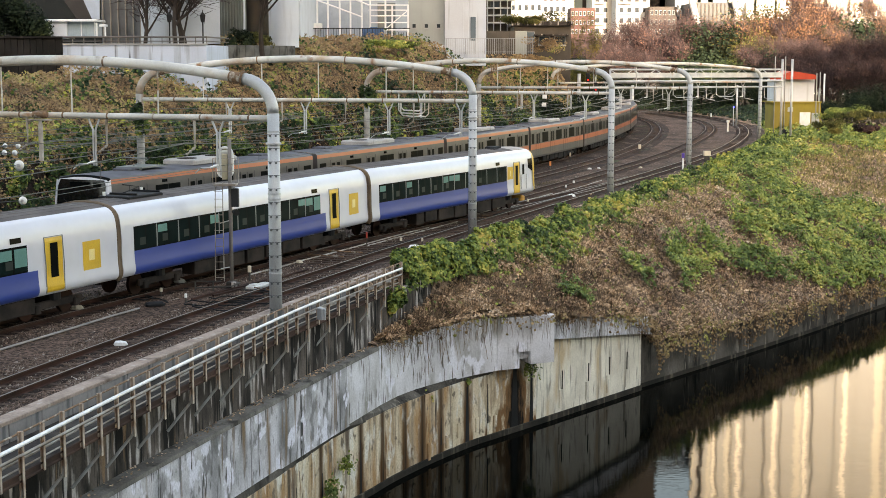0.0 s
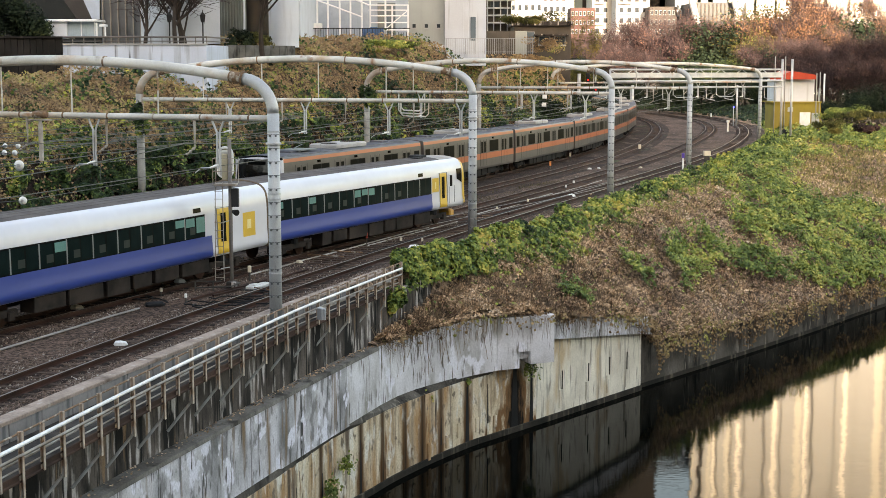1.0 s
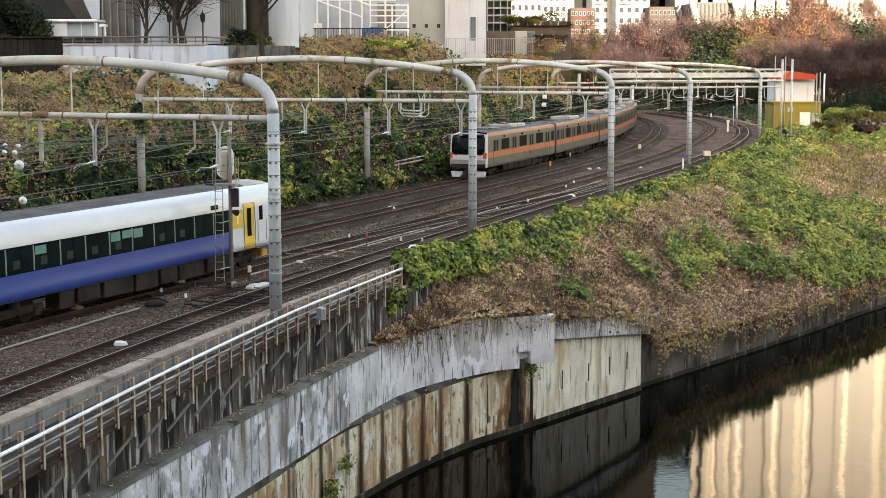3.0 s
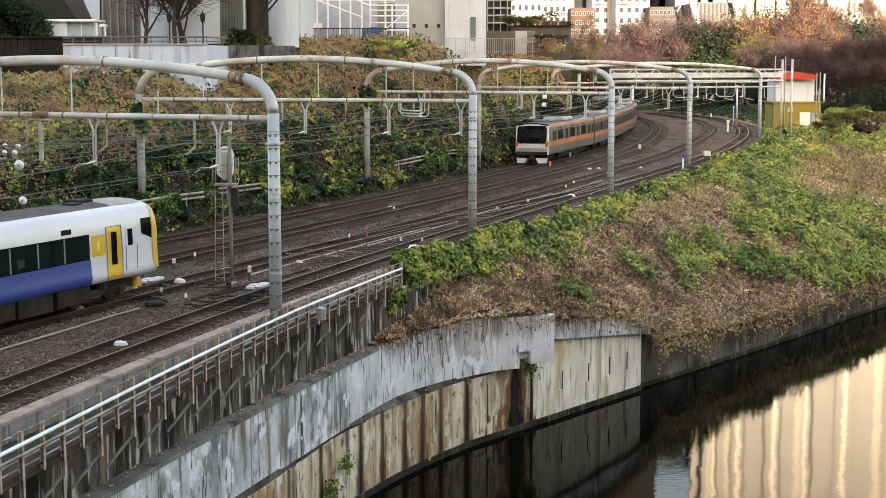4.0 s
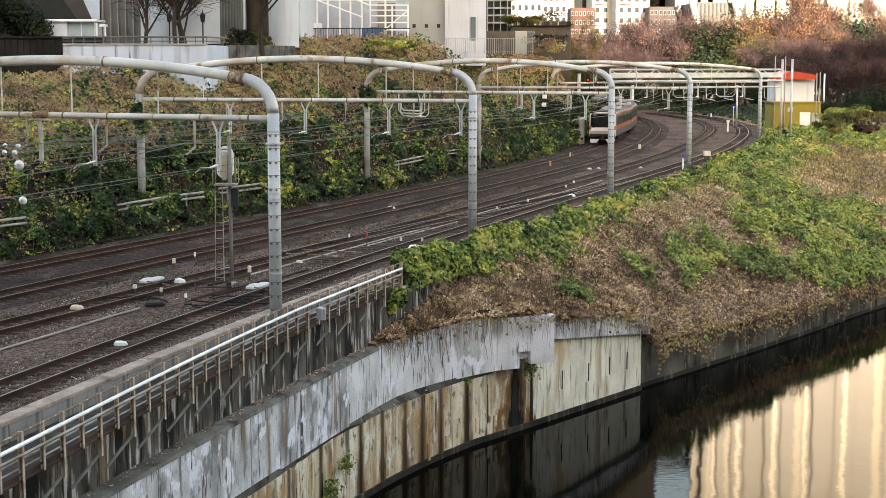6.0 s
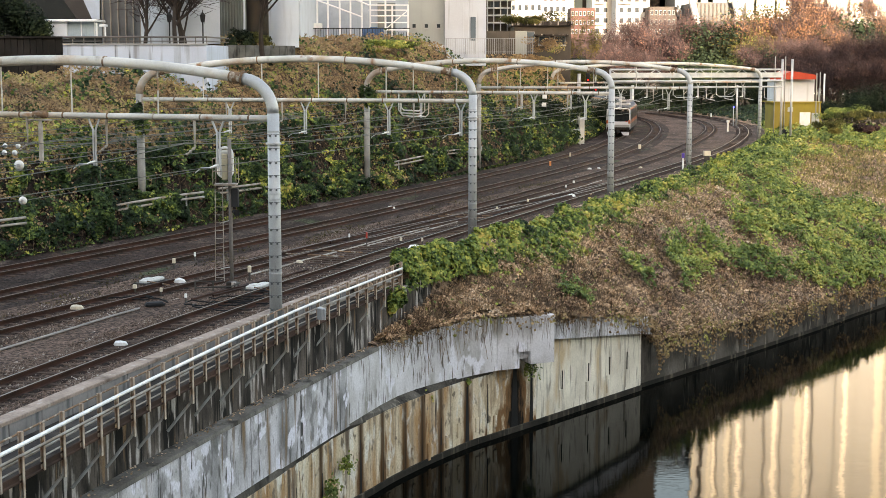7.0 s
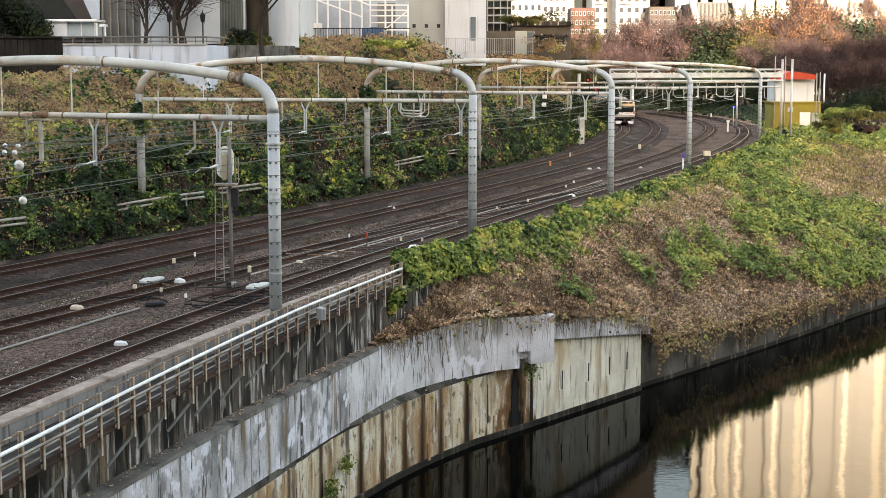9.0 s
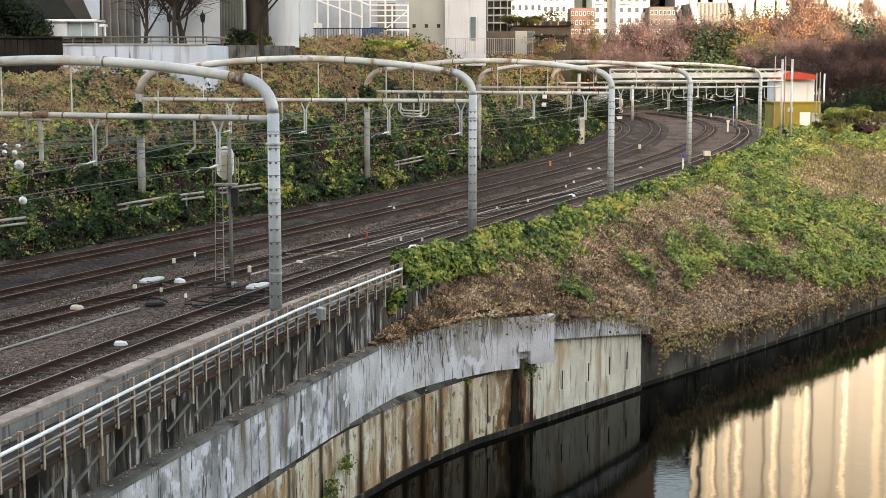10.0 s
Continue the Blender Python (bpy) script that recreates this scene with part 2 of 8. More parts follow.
# ---- mesh building ----
class Geo:
    def __init__(self):
        self.v, self.f = [], []

    def quad(self, *pts):
        n = len(self.v)
        self.v += [tuple(p) for p in pts]
        self.f.append(tuple(range(n, n + len(pts))))
        return self

    def grid(self, rows, closed=False):
        n, w = len(self.v), len(rows[0])
        for r in rows:
            self.v += [tuple(p) for p in r]
        for i in range(len(rows) - 1):
            for j in range(w if closed else w - 1):
                k = (j + 1) % w
                self.f.append((n + i * w + j, n + i * w + k, n + (i + 1) * w + k, n + (i + 1) * w + j))
        return self

    def box(self, c, s, rz=0.0, m=None, bev=0.0):
        """A box of size s about c, turned by rz degrees; bev chamfers its upright and top edges."""
        x, y, z = (v / 2 for v in s)
        b = min(bev, x * 0.9, y * 0.9, z * 0.9)
        m = m or (Matrix.Translation(c) @ Matrix.Rotation(radians(rz), 4, "Z"))
        n = len(self.v)
        if b <= 0:
            ring = [(-x, -y), (x, -y), (x, y), (-x, y)]
            levels = [(-z, 0), (z, 0)]
        else:
            ring = [(-x + b, -y), (x - b, -y), (x, -y + b), (x, y - b), (x - b, y), (-x + b, y), (-x, y - b), (-x, -y + b)]
            levels = [(-z, 0), (z - b, 0), (z, b)]
        k = len(ring)
        for zz, ins in levels:
            fx, fy = (x - ins) / x, (y - ins) / y
            self.v += [tuple(m @ Vector((px * fx, py * fy, zz))) for px, py in ring]
        for i in range(len(levels) - 1):
            for j in range(k):
                self.f.append((n + i * k + j, n + i * k + (j + 1) % k, n + (i + 1) * k + (j + 1) % k, n + (i + 1) * k + j))
        self.f.append(tuple(n + j for j in reversed(range(k))))
        self.f.append(tuple(n + (len(levels) - 1) * k + j for j in range(k)))
        return self

    def tube(self, pts, r, n=8, cap=True):
        pts = [Vector(p) for p in pts]
        rs = r if isinstance(r, (list, tuple)) else [r] * len(pts)
        t = (pts[1] - pts[0]).normalized()
        u = t.orthogonal().normalized()
        rows = []
        for i, p in enumerate(pts):
            a, b = pts[max(i - 1, 0)], pts[min(i + 1, len(pts) - 1)]
            t = (b - a).normalized()
            u = (u - t * u.dot(t)).normalized()
            w = t.cross(u)
            rows.append([p + (u * math.cos(2 * math.pi * k / n) + w * math.sin(2 * math.pi * k / n)) * rs[i] for k in range(n)])
        base = len(self.v)
        self.grid(rows, True)
        if cap:
            self.f.append(tuple(base + k for k in reversed(range(n))))
            last = base + (len(rows) - 1) * n
            self.f.append(tuple(last + k for k in range(n)))
        return self

    def sweep(self, frames, profile, closed=True):
        """frames: (point, right, up); profile: (across, up) pairs."""
        rows = [[Vector(p) + Vector(r) * a + Vector(u) * h for a, h in profile] for p, r, u in frames]
        base = len(self.v)
        self.grid(rows, closed)
        if closed:
            k = len(profile)
            self.f.append(tuple(base + j for j in range(k)))
            self.f.append(tuple(base + (len(rows) - 1) * k + j for j in reversed(range(k))))
        return self

    def mesh(self, name, smooth=False):
        me = bpy.data.meshes.new(name)
        me.from_pydata(self.v, [], self.f)
        me.validate()
        bm = bmesh.new()
        bm.from_mesh(me)
        bmesh.ops.recalc_face_normals(bm, faces=bm.faces)
        bm.to_mesh(me)
        bm.free()
        if smooth:
            me.polygons.foreach_set("use_smooth", [True] * len(me.polygons))
        return me


def obj(name, geo, material, smooth=False):
    me = geo.mesh(name, smooth) if isinstance(geo, Geo) else geo
    if not me.materials:
        me.materials.append(material)
    return new(name, me)


def part(name, geo, material, parent, label="", smooth=False):
    ob = obj(name, geo, material, smooth)
    ob.parent = parent
    return tagged(ob, label)


def solo(name, geo, material, label, category, group="", kind="", smooth=False):
    return tagged(obj(name, geo, material, smooth), label, category, group, kind)


def thing(name, label, category, at=(0, 0, 0), group="", kind=""):
    e = new(name)
    e.empty_display_size = 0.3
    e.location = at
    return tagged(e, label, category, group, kind)


# ---- the tracks' lines ----
class Line:
    """A track's centre line: a polynomial over y, straight before it and an arc to the left after it."""

    def __init__(self, coef, y0, y1, radius, shift=None):
        def x(y):
            return float(np.polyval(coef, (y - 140) / 100))
        pts = [(x(y), y) for y in np.arange(y0, y1 + 0.01, 0.5)]
        if shift:
            for i_, (px, py) in enumerate(pts):
                g = (x(py + 0.5) - x(py - 0.5))
                k = shift(py) / math.hypot(1, g)
                pts[i_] = (px + k, py - k * g)
        d = (pts[0][0] - pts[1][0], pts[0][1] - pts[1][1])
        pts = [(pts[0][0] + d[0] * k, pts[0][1] + d[1] * k) for k in range(400, 0, -4)] + pts
        h = math.atan2(pts[-1][1] - pts[-2][1], pts[-1][0] - pts[-2][0])
        px, py = pts[-1]
        for _ in range(260):
            h += 1.0 / radius
            px, py = px + math.cos(h), py + math.sin(h)
            pts.append((px, py))
        self.p = np.array(pts)
        d = np.hypot(*np.diff(self.p, axis=0).T)
        self.s = np.r_[0, np.cumsum(d)]
        self.s -= np.interp(20.0, self.p[:, 1], self.s)

    def at(self, s, off=0.0, z=0.0):
        """The point off metres to the right of the line at s."""
        q = [np.array((np.interp(v, self.s, self.p[:, 0]), np.interp(v, self.s, self.p[:, 1]))) for v in (s - 0.6, s, s + 0.6)]
        t = (q[2] - q[0]) / np.hypot(*(q[2] - q[0]))
        return Vector((q[1][0] + t[1] * off, q[1][1] - t[0] * off, z))

    def heading(self, s):
        d = self.at(s + 0.6) - self.at(s - 0.6)
        return d.normalized()

    def s_of(self, y):
        return float(np.interp(y, self.p[:200 + int(len(self.p)) - 200, 1], self.s))

    def aty(self, y, off=0.0, z=0.0):
        return self.at(self.s_of(y), off, z)

    def frames(self, s0, s1, step=1.0, off=0.0, z=0.0):
        n = max(2, int((s1 - s0) / step) + 1)
        out = []
        for s in np.linspace(s0, s1, n):
            d = self.heading(s)
            out.append((self.at(s, off, z), Vector((d.y, -d.x, 0)), Vector((0, 0, 1))))
        return out


def ease_in(y):
    """The tracks lie a little further inside the bend than their polynomials."""
    return -0.55 * float(np.interp(y, (135, 150, 170, 188, 222), (0, 0.3, 1, 1, 0.1)))


LA = Line((-3.737, -12.52, 31.192, 12.287), 56, 222, 230, ease_in)
LB = Line((2.352, -3.389, -13.418, 30.981, 16.584), 48, 232, 240, ease_in)
LC = Line((-1.657, -4.417, -7.917, 33.649, 21.176), 44, 234, 230, ease_in)
LD = Line((1.299, -6.881, -9.842, 35.107, 25.647), 36, 240, 235, lambda y: 0.6 * ease_in(y))


def turnout(y):
    """How far the crossover has left the third track towards the near one."""
    u = max(0.0, y - 62.7)
    d = 0.097 * u * u / 20 if u < 10 else 0.097 * (u - 5)
    if d > 3.0:
        d = 3.0 + 0.8 * math.tanh((d - 3.0) / 0.8)
    return d - 0.24


LX = Line((-1.657, -4.417, -7.917, 33.649, 21.176), 44, 150, 230, turnout)
WATER_Z = -8.2


def fbm(x, y, z=0.0, n=3):
    return noise.fractal(Vector((x, y, z)), 1.0, 2.0, n)


# ---- ground ----
ys = np.r_[np.arange(-80, 30, 10.0), np.arange(30, 130, 1.0), np.arange(130, 300, 3.0)]


def bed_strip(La, oa, Lb, ob_, n):
    rows = []
    for y in ys:
        a, d = La.aty(y, oa), Lb.aty(y, ob_)
        rows.append([a.lerp(d, k / n) + Vector((0, 0, -0.178 + 0.04 * fbm(*(a.lerp(d, k / n) * 0.5).xy))) for k in range(n + 1)])
    return Geo().grid(rows)


solo("ground_trackbed_far", bed_strip(LA, -3.7, LB, 1.75, 22), BALLAST_OLD, "dark rust-dusted ballast bed under the two far tracks", "ground", kind="structure", smooth=True)
solo("ground_trackbed_near", bed_strip(LB, 1.75, LD, 1.95, 24), BALLAST, "brown crushed-stone ballast bed under the two near tracks", "ground", kind="structure", smooth=True)


def left_z(e, y):
    """The hillside's height e metres beyond the far track."""
    prof_e = (0, 2.8, 3.4, 4.2, 6.6, 9.0, 11.5, 14.0, 400)
    prof_z = (-0.2, -0.15, 0.25, 1.1, 4.3, 6.8, 8.3, 8.9, 9.0)
    k = np.interp(y, (40, 80, 90, 98, 118, 130, 152, 172, 200, 260), (0.84, 0.84, 0.92, 1.15, 1.15, 1.07, 1.03, 0.8, 0.62, 0.5))
    return float(np.interp(e, prof_e, prof_z)) * k


def left_point(y, e):
    p = LA.aty(y, -e)
    n = 0.35 * fbm(p.x * 0.35, p.y * 0.35) * min(1, max(0, e - 2.8))
    mound = 1.15 * math.exp(-((p.x + 2.6) / 5.0) ** 2 - ((p.y - 125) / 8.0) ** 2)
    return Vector((p.x, p.y, left_z(e, y) + n + mound + 1.7 * math.exp(-((p.x + 0.2) / 3.5) ** 2 - ((p.y - 131) / 4.5) ** 2)))


es = (2.7, 3.1, 3.5, 4.0, 4.6, 5.2, 5.8, 6.4, 7.0, 7.7, 8.4, 9.2, 10, 10.8, 11.6, 12.6, 14, 17, 25, 50, 120)
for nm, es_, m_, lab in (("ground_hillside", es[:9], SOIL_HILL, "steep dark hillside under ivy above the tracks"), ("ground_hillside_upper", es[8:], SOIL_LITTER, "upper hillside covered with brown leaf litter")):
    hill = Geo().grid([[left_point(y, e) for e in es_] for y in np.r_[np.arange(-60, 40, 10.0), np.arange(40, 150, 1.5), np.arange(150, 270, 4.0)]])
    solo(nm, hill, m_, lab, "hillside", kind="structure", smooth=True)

# river edge: the line's y, then x, y and z of the top of the river wall
EDGE = ((56.5, -2.6, 55.9, -2.5), (59, -1.6, 58.2, -2.5), (63, 1.2, 62.2, -2.5), (66, 4.8, 64.4, -2.6), (69, 5.7, 66.6, -3.1), (73, 8.3, 70.2, -3.8), (77, 10.6, 73.4, -4.5),
        (79.5, 11.2, 74.4, -5.8), (86.4, 17.0, 81.7, -6.2), (107, 31.2, 99.8, -6.5), (140, 56, 130, -6.5), (200, 110, 190, -6.5), (290, 190, 280, -6.5))
EK = np.array(EDGE)


def bank_point(y, t):
    a = LD.aty(y, 1.95, -0.15)
    e = Vector([float(np.interp(y, EK[:, 0], EK[:, k])) for k in (1, 2, 3)])
    p = a.lerp(e, t)
    near = min(0.5, float(np.interp(y, (63, 76), (0.95, 2.2))) / max(0.5, (e - a).xy.length))
    k = max(0.0, (t - near * 0.8) / (1 - near * 0.8))
    k = k ** float(np.interp(y, (57, 61, 66, 72, 80, 92), (0.08, 0.16, 0.34, 0.6, 0.95, 1.25)))
    p.z = -0.1 + (e.z + 0.1) * k
    if 0.03 < t < 0.98:
        p.z += (0.5 * fbm(p.x * 0.25, p.y * 0.25, 5) + 0.3 * fbm(p.x * 0.9, p.y * 0.9, 8)) * min(1, (e - a).length / 8)
    return p


bank = Geo()
bank.grid([[bank_point(y, t) for t in np.linspace(0, 1, 34)] for y in np.r_[np.arange(56.5, 125, 1.2), np.arange(125, 288, 4.0)]])
solo("ground_riverbank", bank, SOIL_DRY, "sloping earth riverbank strewn with dead leaves", "riverbank", kind="structure", smooth=True)
far = Geo().quad((-3000, 262, -0.6), (3000, 262, -0.6), (3000, 5000, -0.6), (-3000, 5000, -0.6))
solo("ground_distance", far, SOIL, "flat ground running off to the horizon", "ground", kind="structure")
bed2 = Geo().quad((-4000, -400, -10.5), (4000, -400, -10.5), (4000, 5000, -10.5), (-4000, 5000, -10.5))
solo("ground_riverbed", bed2, SOIL, "muddy river bed", "ground", kind="structure")

wm = bpy.data.materials.new("river_water")
nt, b = nodes_of(wm)
b.inputs["Base Color"].default_value = (0.0015, 0.002, 0.0016, 1)
b.inputs["Roughness"].default_value = 0.012
b.inputs["Specular IOR Level"].default_value = 0.2
b.inputs["IOR"].default_value = 1.18
co = nt.nodes.new("ShaderNodeTexCoord").outputs["Object"]
h1 = noise_of(nt, co, 0.5, 2, (1.0, 0.6, 1), 0, 1)
h2 = noise_of(nt, co, 5.0, 3, (0.45, 1.5, 1), 0, 1)
hm = nt.nodes.new("ShaderNodeMath")
hm.operation = "MULTIPLY_ADD"
nt.links.new(h2, hm.inputs[0])
hm.inputs[1].default_value = 0.24
nt.links.new(h1, hm.inputs[2])
bp = nt.nodes.new("ShaderNodeBump")
bp.inputs["Strength"].default_value, bp.inputs["Distance"].default_value = 0.12, 0.05
nt.links.new(hm.outputs[0], bp.inputs["Height"])
nt.links.new(bp.outputs[0], b.inputs["Normal"])
solo("water", Geo().quad((-60, -60, WATER_Z), (400, -60, WATER_Z), (400, 400, WATER_Z), (-60, 400, WATER_Z)), wm, "dark calm river water with small ripples", "water", kind="structure")
# ---- river walls ----
def wall_strip(line, z0, z1, back=0.6, step=1.0):
    """An upright wall of real thickness along a plan line of (x, y); its face is on the right of the line."""
    pts = [Vector((x, y, 0)) for x, y in line]
    g = Geo()
    rows = []
    for i, p in enumerate(pts):
        d = (pts[min(i + 1, len(pts) - 1)] - pts[max(i - 1, 0)]).normalized()
        n = Vector((d.y, -d.x, 0))
        za = z0[i] if isinstance(z0, (list, tuple)) else z0
        zb = z1[i] if isinstance(z1, (list, tuple)) else z1
        lip = 0.03
        rows.append([(p.x, p.y, za), (p.x, p.y, zb - lip), (p.x - n.x * lip, p.y - n.y * lip, zb), (p.x - n.x * back, p.y - n.y * back, zb), (p.x - n.x * back, p.y - n.y * back, za)])
    g.grid(rows, True)
    n = len(rows)
    g.f.append(tuple(range(5)))
    g.f.append(tuple((n - 1) * 5 + j for j in reversed(range(5))))
    return g


def smooth_line(pts, n=4):
    """Points along a Catmull-Rom curve."""
    p = [Vector((*q, 0)) for q in pts]
    out = []
    for i in range(len(p) - 1):
        a, b, c, d = p[max(i - 1, 0)], p[i], p[i + 1], p[min(i + 2, len(p) - 1)]
        for k in range(n):
            t = k / n
            q = 0.5 * ((2 * b) + (c - a) * t + (2 * a - 5 * b + 4 * c - d) * t * t + (3 * b - a - 3 * c + d) * t ** 3)
            out.append((q.x, q.y))
    out.append((p[-1].x, p[-1].y))
    return out


face_pts = [tuple(LD.aty(y, 3.32).xy) for y in np.arange(-6, 57, 3.0)] + [(-1.83, 57.84), (0.1, 60.7), (1.3, 62.1), (2.4, 63.1)]
face_line = smooth_line(face_pts, 3)
low_pts = [tuple(LD.aty(y, 3.36).xy) for y in np.arange(-6, 50, 3.0)] + [(-4.05, 52.2), (-2.79, 55.0), (-1.95, 56.9), (-0.45, 59.6), (1.13, 62.1), (2.0, 63.2)]
low_line = smooth_line(low_pts, 3)
w1 = tagged(new("wall_retaining_upper"), "whitewashed concrete retaining wall streaked with dirt", "retaining wall", kind="structure")
# cast in panels with shallow joints
k, step = 0, 12
while k < len(face_line) - 1:
    seg = face_line[k:k + step + 1]
    if len(seg) > 1:
        d = (Vector(seg[-1]) - Vector(seg[-2])).normalized() * 0.004
        part("panel", wall_strip(seg[:-1] + [tuple(Vector(seg[-1]) - d)], -4.98, -2.5, 0.45), CONC_BEND if seg[0][1] > 50 else CONC_LIGHT, w1)
    k += step
# stepped end of the face
for pa, pb, zb, back in (((2.42, 63.1), (3.44, 63.58), -4.97, 0.0), ((3.44, 63.9), (3.95, 64.12), -4.6, 0.0), ((3.95, 63.8), (5.05, 64.3), -4.82, 0.0)):
    part("end_block", wall_strip([pa, pb], zb, -2.62, 1.1), CONC_BEND, w1)
part("end_lintel", wall_strip([(3.40, 63.56), (3.97, 63.82)], -4.22, -2.64, 0.9), CONC_BEND, w1)
w2 = tagged(new("wall_retaining_lower"), "rust-stained lower concrete river wall", "river wall", kind="structure")
k, step = 0, 9
while k < len(low_line) - 1:
    seg = low_line[k:k + step + 1]
    if len(seg) > 1:
        d = (Vector(seg[-1]) - Vector(seg[-2])).normalized() * 0.012
        part("panel", wall_strip(seg[:-1] + [tuple(Vector(seg[-1]) - d)], WATER_Z - 1.5, -5.12, 0.8), CONC_RUST, w2)
    k += step
part("stained_panel", wall_strip(smooth_line([(2.0, 63.2), (3.2, 64.65), (4.38, 66.07)], 4), WATER_Z - 1.5, -4.7, 1.0), CONC_STAIN, w2, "panel stained black and brown by an outlet")


def along(line, y):
    """The place where a plan line passes y, and its direction."""
    for (x0_, y0_), (x1_, y1_) in zip(line[:-1], line[1:]):
        if y0_ <= y <= y1_:
            t = (y - y0_) / (y1_ - y0_)
            return Vector((x0_ + (x1_ - x0_) * t, y)), Vector((x1_ - x0_, y1_ - y0_)).normalized()


full_low = low_line + [(3.2, 64.65), (4.38, 66.07)]
# sloping haunch between the two walls, laid in slabs
for i in range(1, len(face_line) - 1):
    f0, f1 = face_line[i], face_line[i + 1]
    if f0[1] < 20:
        continue
    q0, q1 = along(full_low, f0[1] + 0.15), along(full_low, f1[1] + 0.15 - 0.02)
    if q0 and q1:
        part("haunch_slab", Geo().quad((*f0, -4.9), (*f1, -4.9), (*q1[0], -5.14), (*q0[0], -5.14)).quad((*f0, -4.95), (*f1, -4.95), (*q1[0], -5.19), (*q0[0], -5.19)), CONC_RIVER, w2)
# slots and pads on the lower wall; its dark foot strip follows below
rng = random.Random(3)
for y, zt, zb, w in ((57.6, -5.5, -8.0, 0.10), (62.0, -5.45, -8.0, 0.26), (60.2, -6.4, -7.6, 0.10), (64.75, -4.75, -8.0, 0.42), (65.75, -5.6, -8.0, 0.26), (54.2, -5.8, -8.0, 0.12), (51.0, -6.2, -8.0, 0.16), (63.2, -5.6, -7.4, 0.1), (48.5, -6.0, -8.2, 0.12)):
    p, d = along(full_low, y)
    part("weep_slot", Geo().quad(*[(p.x + d.x * a_ + d.y * 0.012, p.y + d.y * a_ - d.x * 0.012, z_) for a_, z_ in ((-w * 0.25, zt), (w * 0.25, zt), (w * 0.6, zb), (-w * 0.6, zb))]), BLACK, w2, "dark weep slot")
for y in (53.0, 56.4, 58.2, 59.3, 60.6, 61.4, 62.6, 63.6):
    p, d = along(full_low, y)
    zc = -7.55 + rng.uniform(-0.1, 0.3)
    part("pad", Geo().box((p.x, p.y, zc), (0.24, 0.14, rng.uniform(0.5, 0.8)), math.degrees(math.atan2(d.y, d.x)), bev=0.02), CONC_RUST, w2)
for y in np.arange(46, 63.5, 1.9):
    p, d = along(full_low, y + rng.uniform(-0.5, 0.5))
    part("rib", Geo().box((p.x, p.y, -6.7), (rng.uniform(0.1, 0.35), 0.06, 3.1), math.degrees(math.atan2(d.y, d.x)), bev=0.03), CONC_RUST, w2)
pier_line = smooth_line([(4.38, 66.07), (7.3, 69.7), (10.27, 73.41)], 4)
np_ = len(pier_line)
w4 = tagged(new("wall_pier"), "pale concrete river wall section with a heavy cap", "river wall", kind="structure")
part("panel", wall_strip(pier_line, WATER_Z - 1.5, [-3.9 - 1.3 * i / (np_ - 1) for i in range(np_)], 1.2), CONC_PALE, w4)
cap_line = [(x + 0.24, y - 0.2) for x, y in pier_line] + [(10.9, 73.9)]
part("cap", wall_strip(cap_line, [-4.05 - 1.3 * i / np_ for i in range(np_ + 1)], [-3.0 - 1.45 * i / np_ for i in range(np_ + 1)], 1.5), CONC_BEND, w4, "weathered overhanging cap")
for y in (67.6, 69.4, 70.9, 72.2):
    p, d = along(pier_line, y)
    part("pad", Geo().box((p.x, p.y, -7.3), (0.22, 0.1, 0.9), math.degrees(math.atan2(d.y, d.x)), bev=0.02), CONC_PALE, w4)
    part("drip_slot", Geo().box((p.x + 0.1, p.y + 0.12, -6.4), (0.06, 0.05, 0.9), math.degrees(math.atan2(d.y, d.x))), CONC_BLACK, w4)
# near-black strip at the waterline: shade and its reflection, put into colour
ft = tagged(new("wall_wet_foot"), "black strip painted for shade at the waterline", "footing", kind="structure")
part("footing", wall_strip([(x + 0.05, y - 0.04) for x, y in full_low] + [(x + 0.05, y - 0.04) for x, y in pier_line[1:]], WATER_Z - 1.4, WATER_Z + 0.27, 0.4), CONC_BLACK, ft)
dark_line = smooth_line([(10.35, 74.0), (12.5, 76.6), (16.84, 81.86), (23.8, 90.5), (31.13, 99.99), (56, 130), (110, 190), (190, 280)], 4)
w5 = tagged(new("wall_river"), "low dark mossy concrete river wall", "river wall", kind="structure")
part("panel", wall_strip(dark_line, WATER_Z - 1.5, [-5.5, -5.7, -5.8, -5.9] + [-6.1] * (len(dark_line) - 4), 0.7), CONC_RIVER, w5)
# same near-black strip, painted for the shade at this wall's foot
part("shade_foot", wall_strip([(x + 0.04, y - 0.03) for x, y in dark_line], WATER_Z - 1.4, WATER_Z + 0.22, 0.4), CONC_BLACK, w5, "black strip painted for shade at the wall foot")
# upper dark wall below the walkway, with its ledge
up_line = [tuple(LD.aty(y, float(np.interp(y, (54, 58, 63, 66), (2.85, 3.0, 3.12, 2.6)))).xy) for y in np.arange(-6, 68.5, 1.5)]
w3 = tagged(new("wall_trackside"), "dark streaked concrete wall below the trackside walkway", "retaining wall", kind="structure")
part("panel", wall_strip(up_line, -3.2, -0.62, 0.5), CONC_DARK, w3)
led = Geo()
led.grid([[LD.aty(y, 2.8, -2.46), LD.aty(y, 3.36, -2.50), LD.aty(y, 3.38, -2.62), LD.aty(y, 2.8, -2.66)] for y in np.arange(-6, 58, 1.5)], True)
part("ledge", led, mat("ledge_concrete", (0.21, 0.195, 0.175), (0.11, 0.10, 0.09), scale=0.9, rough=0.9, bump=0.3, grain=0.3, spots=[((0.05, 0.045, 0.04), 1.2, 0.54, 0.66, None)]), w3, "ledge strewn with leaves")
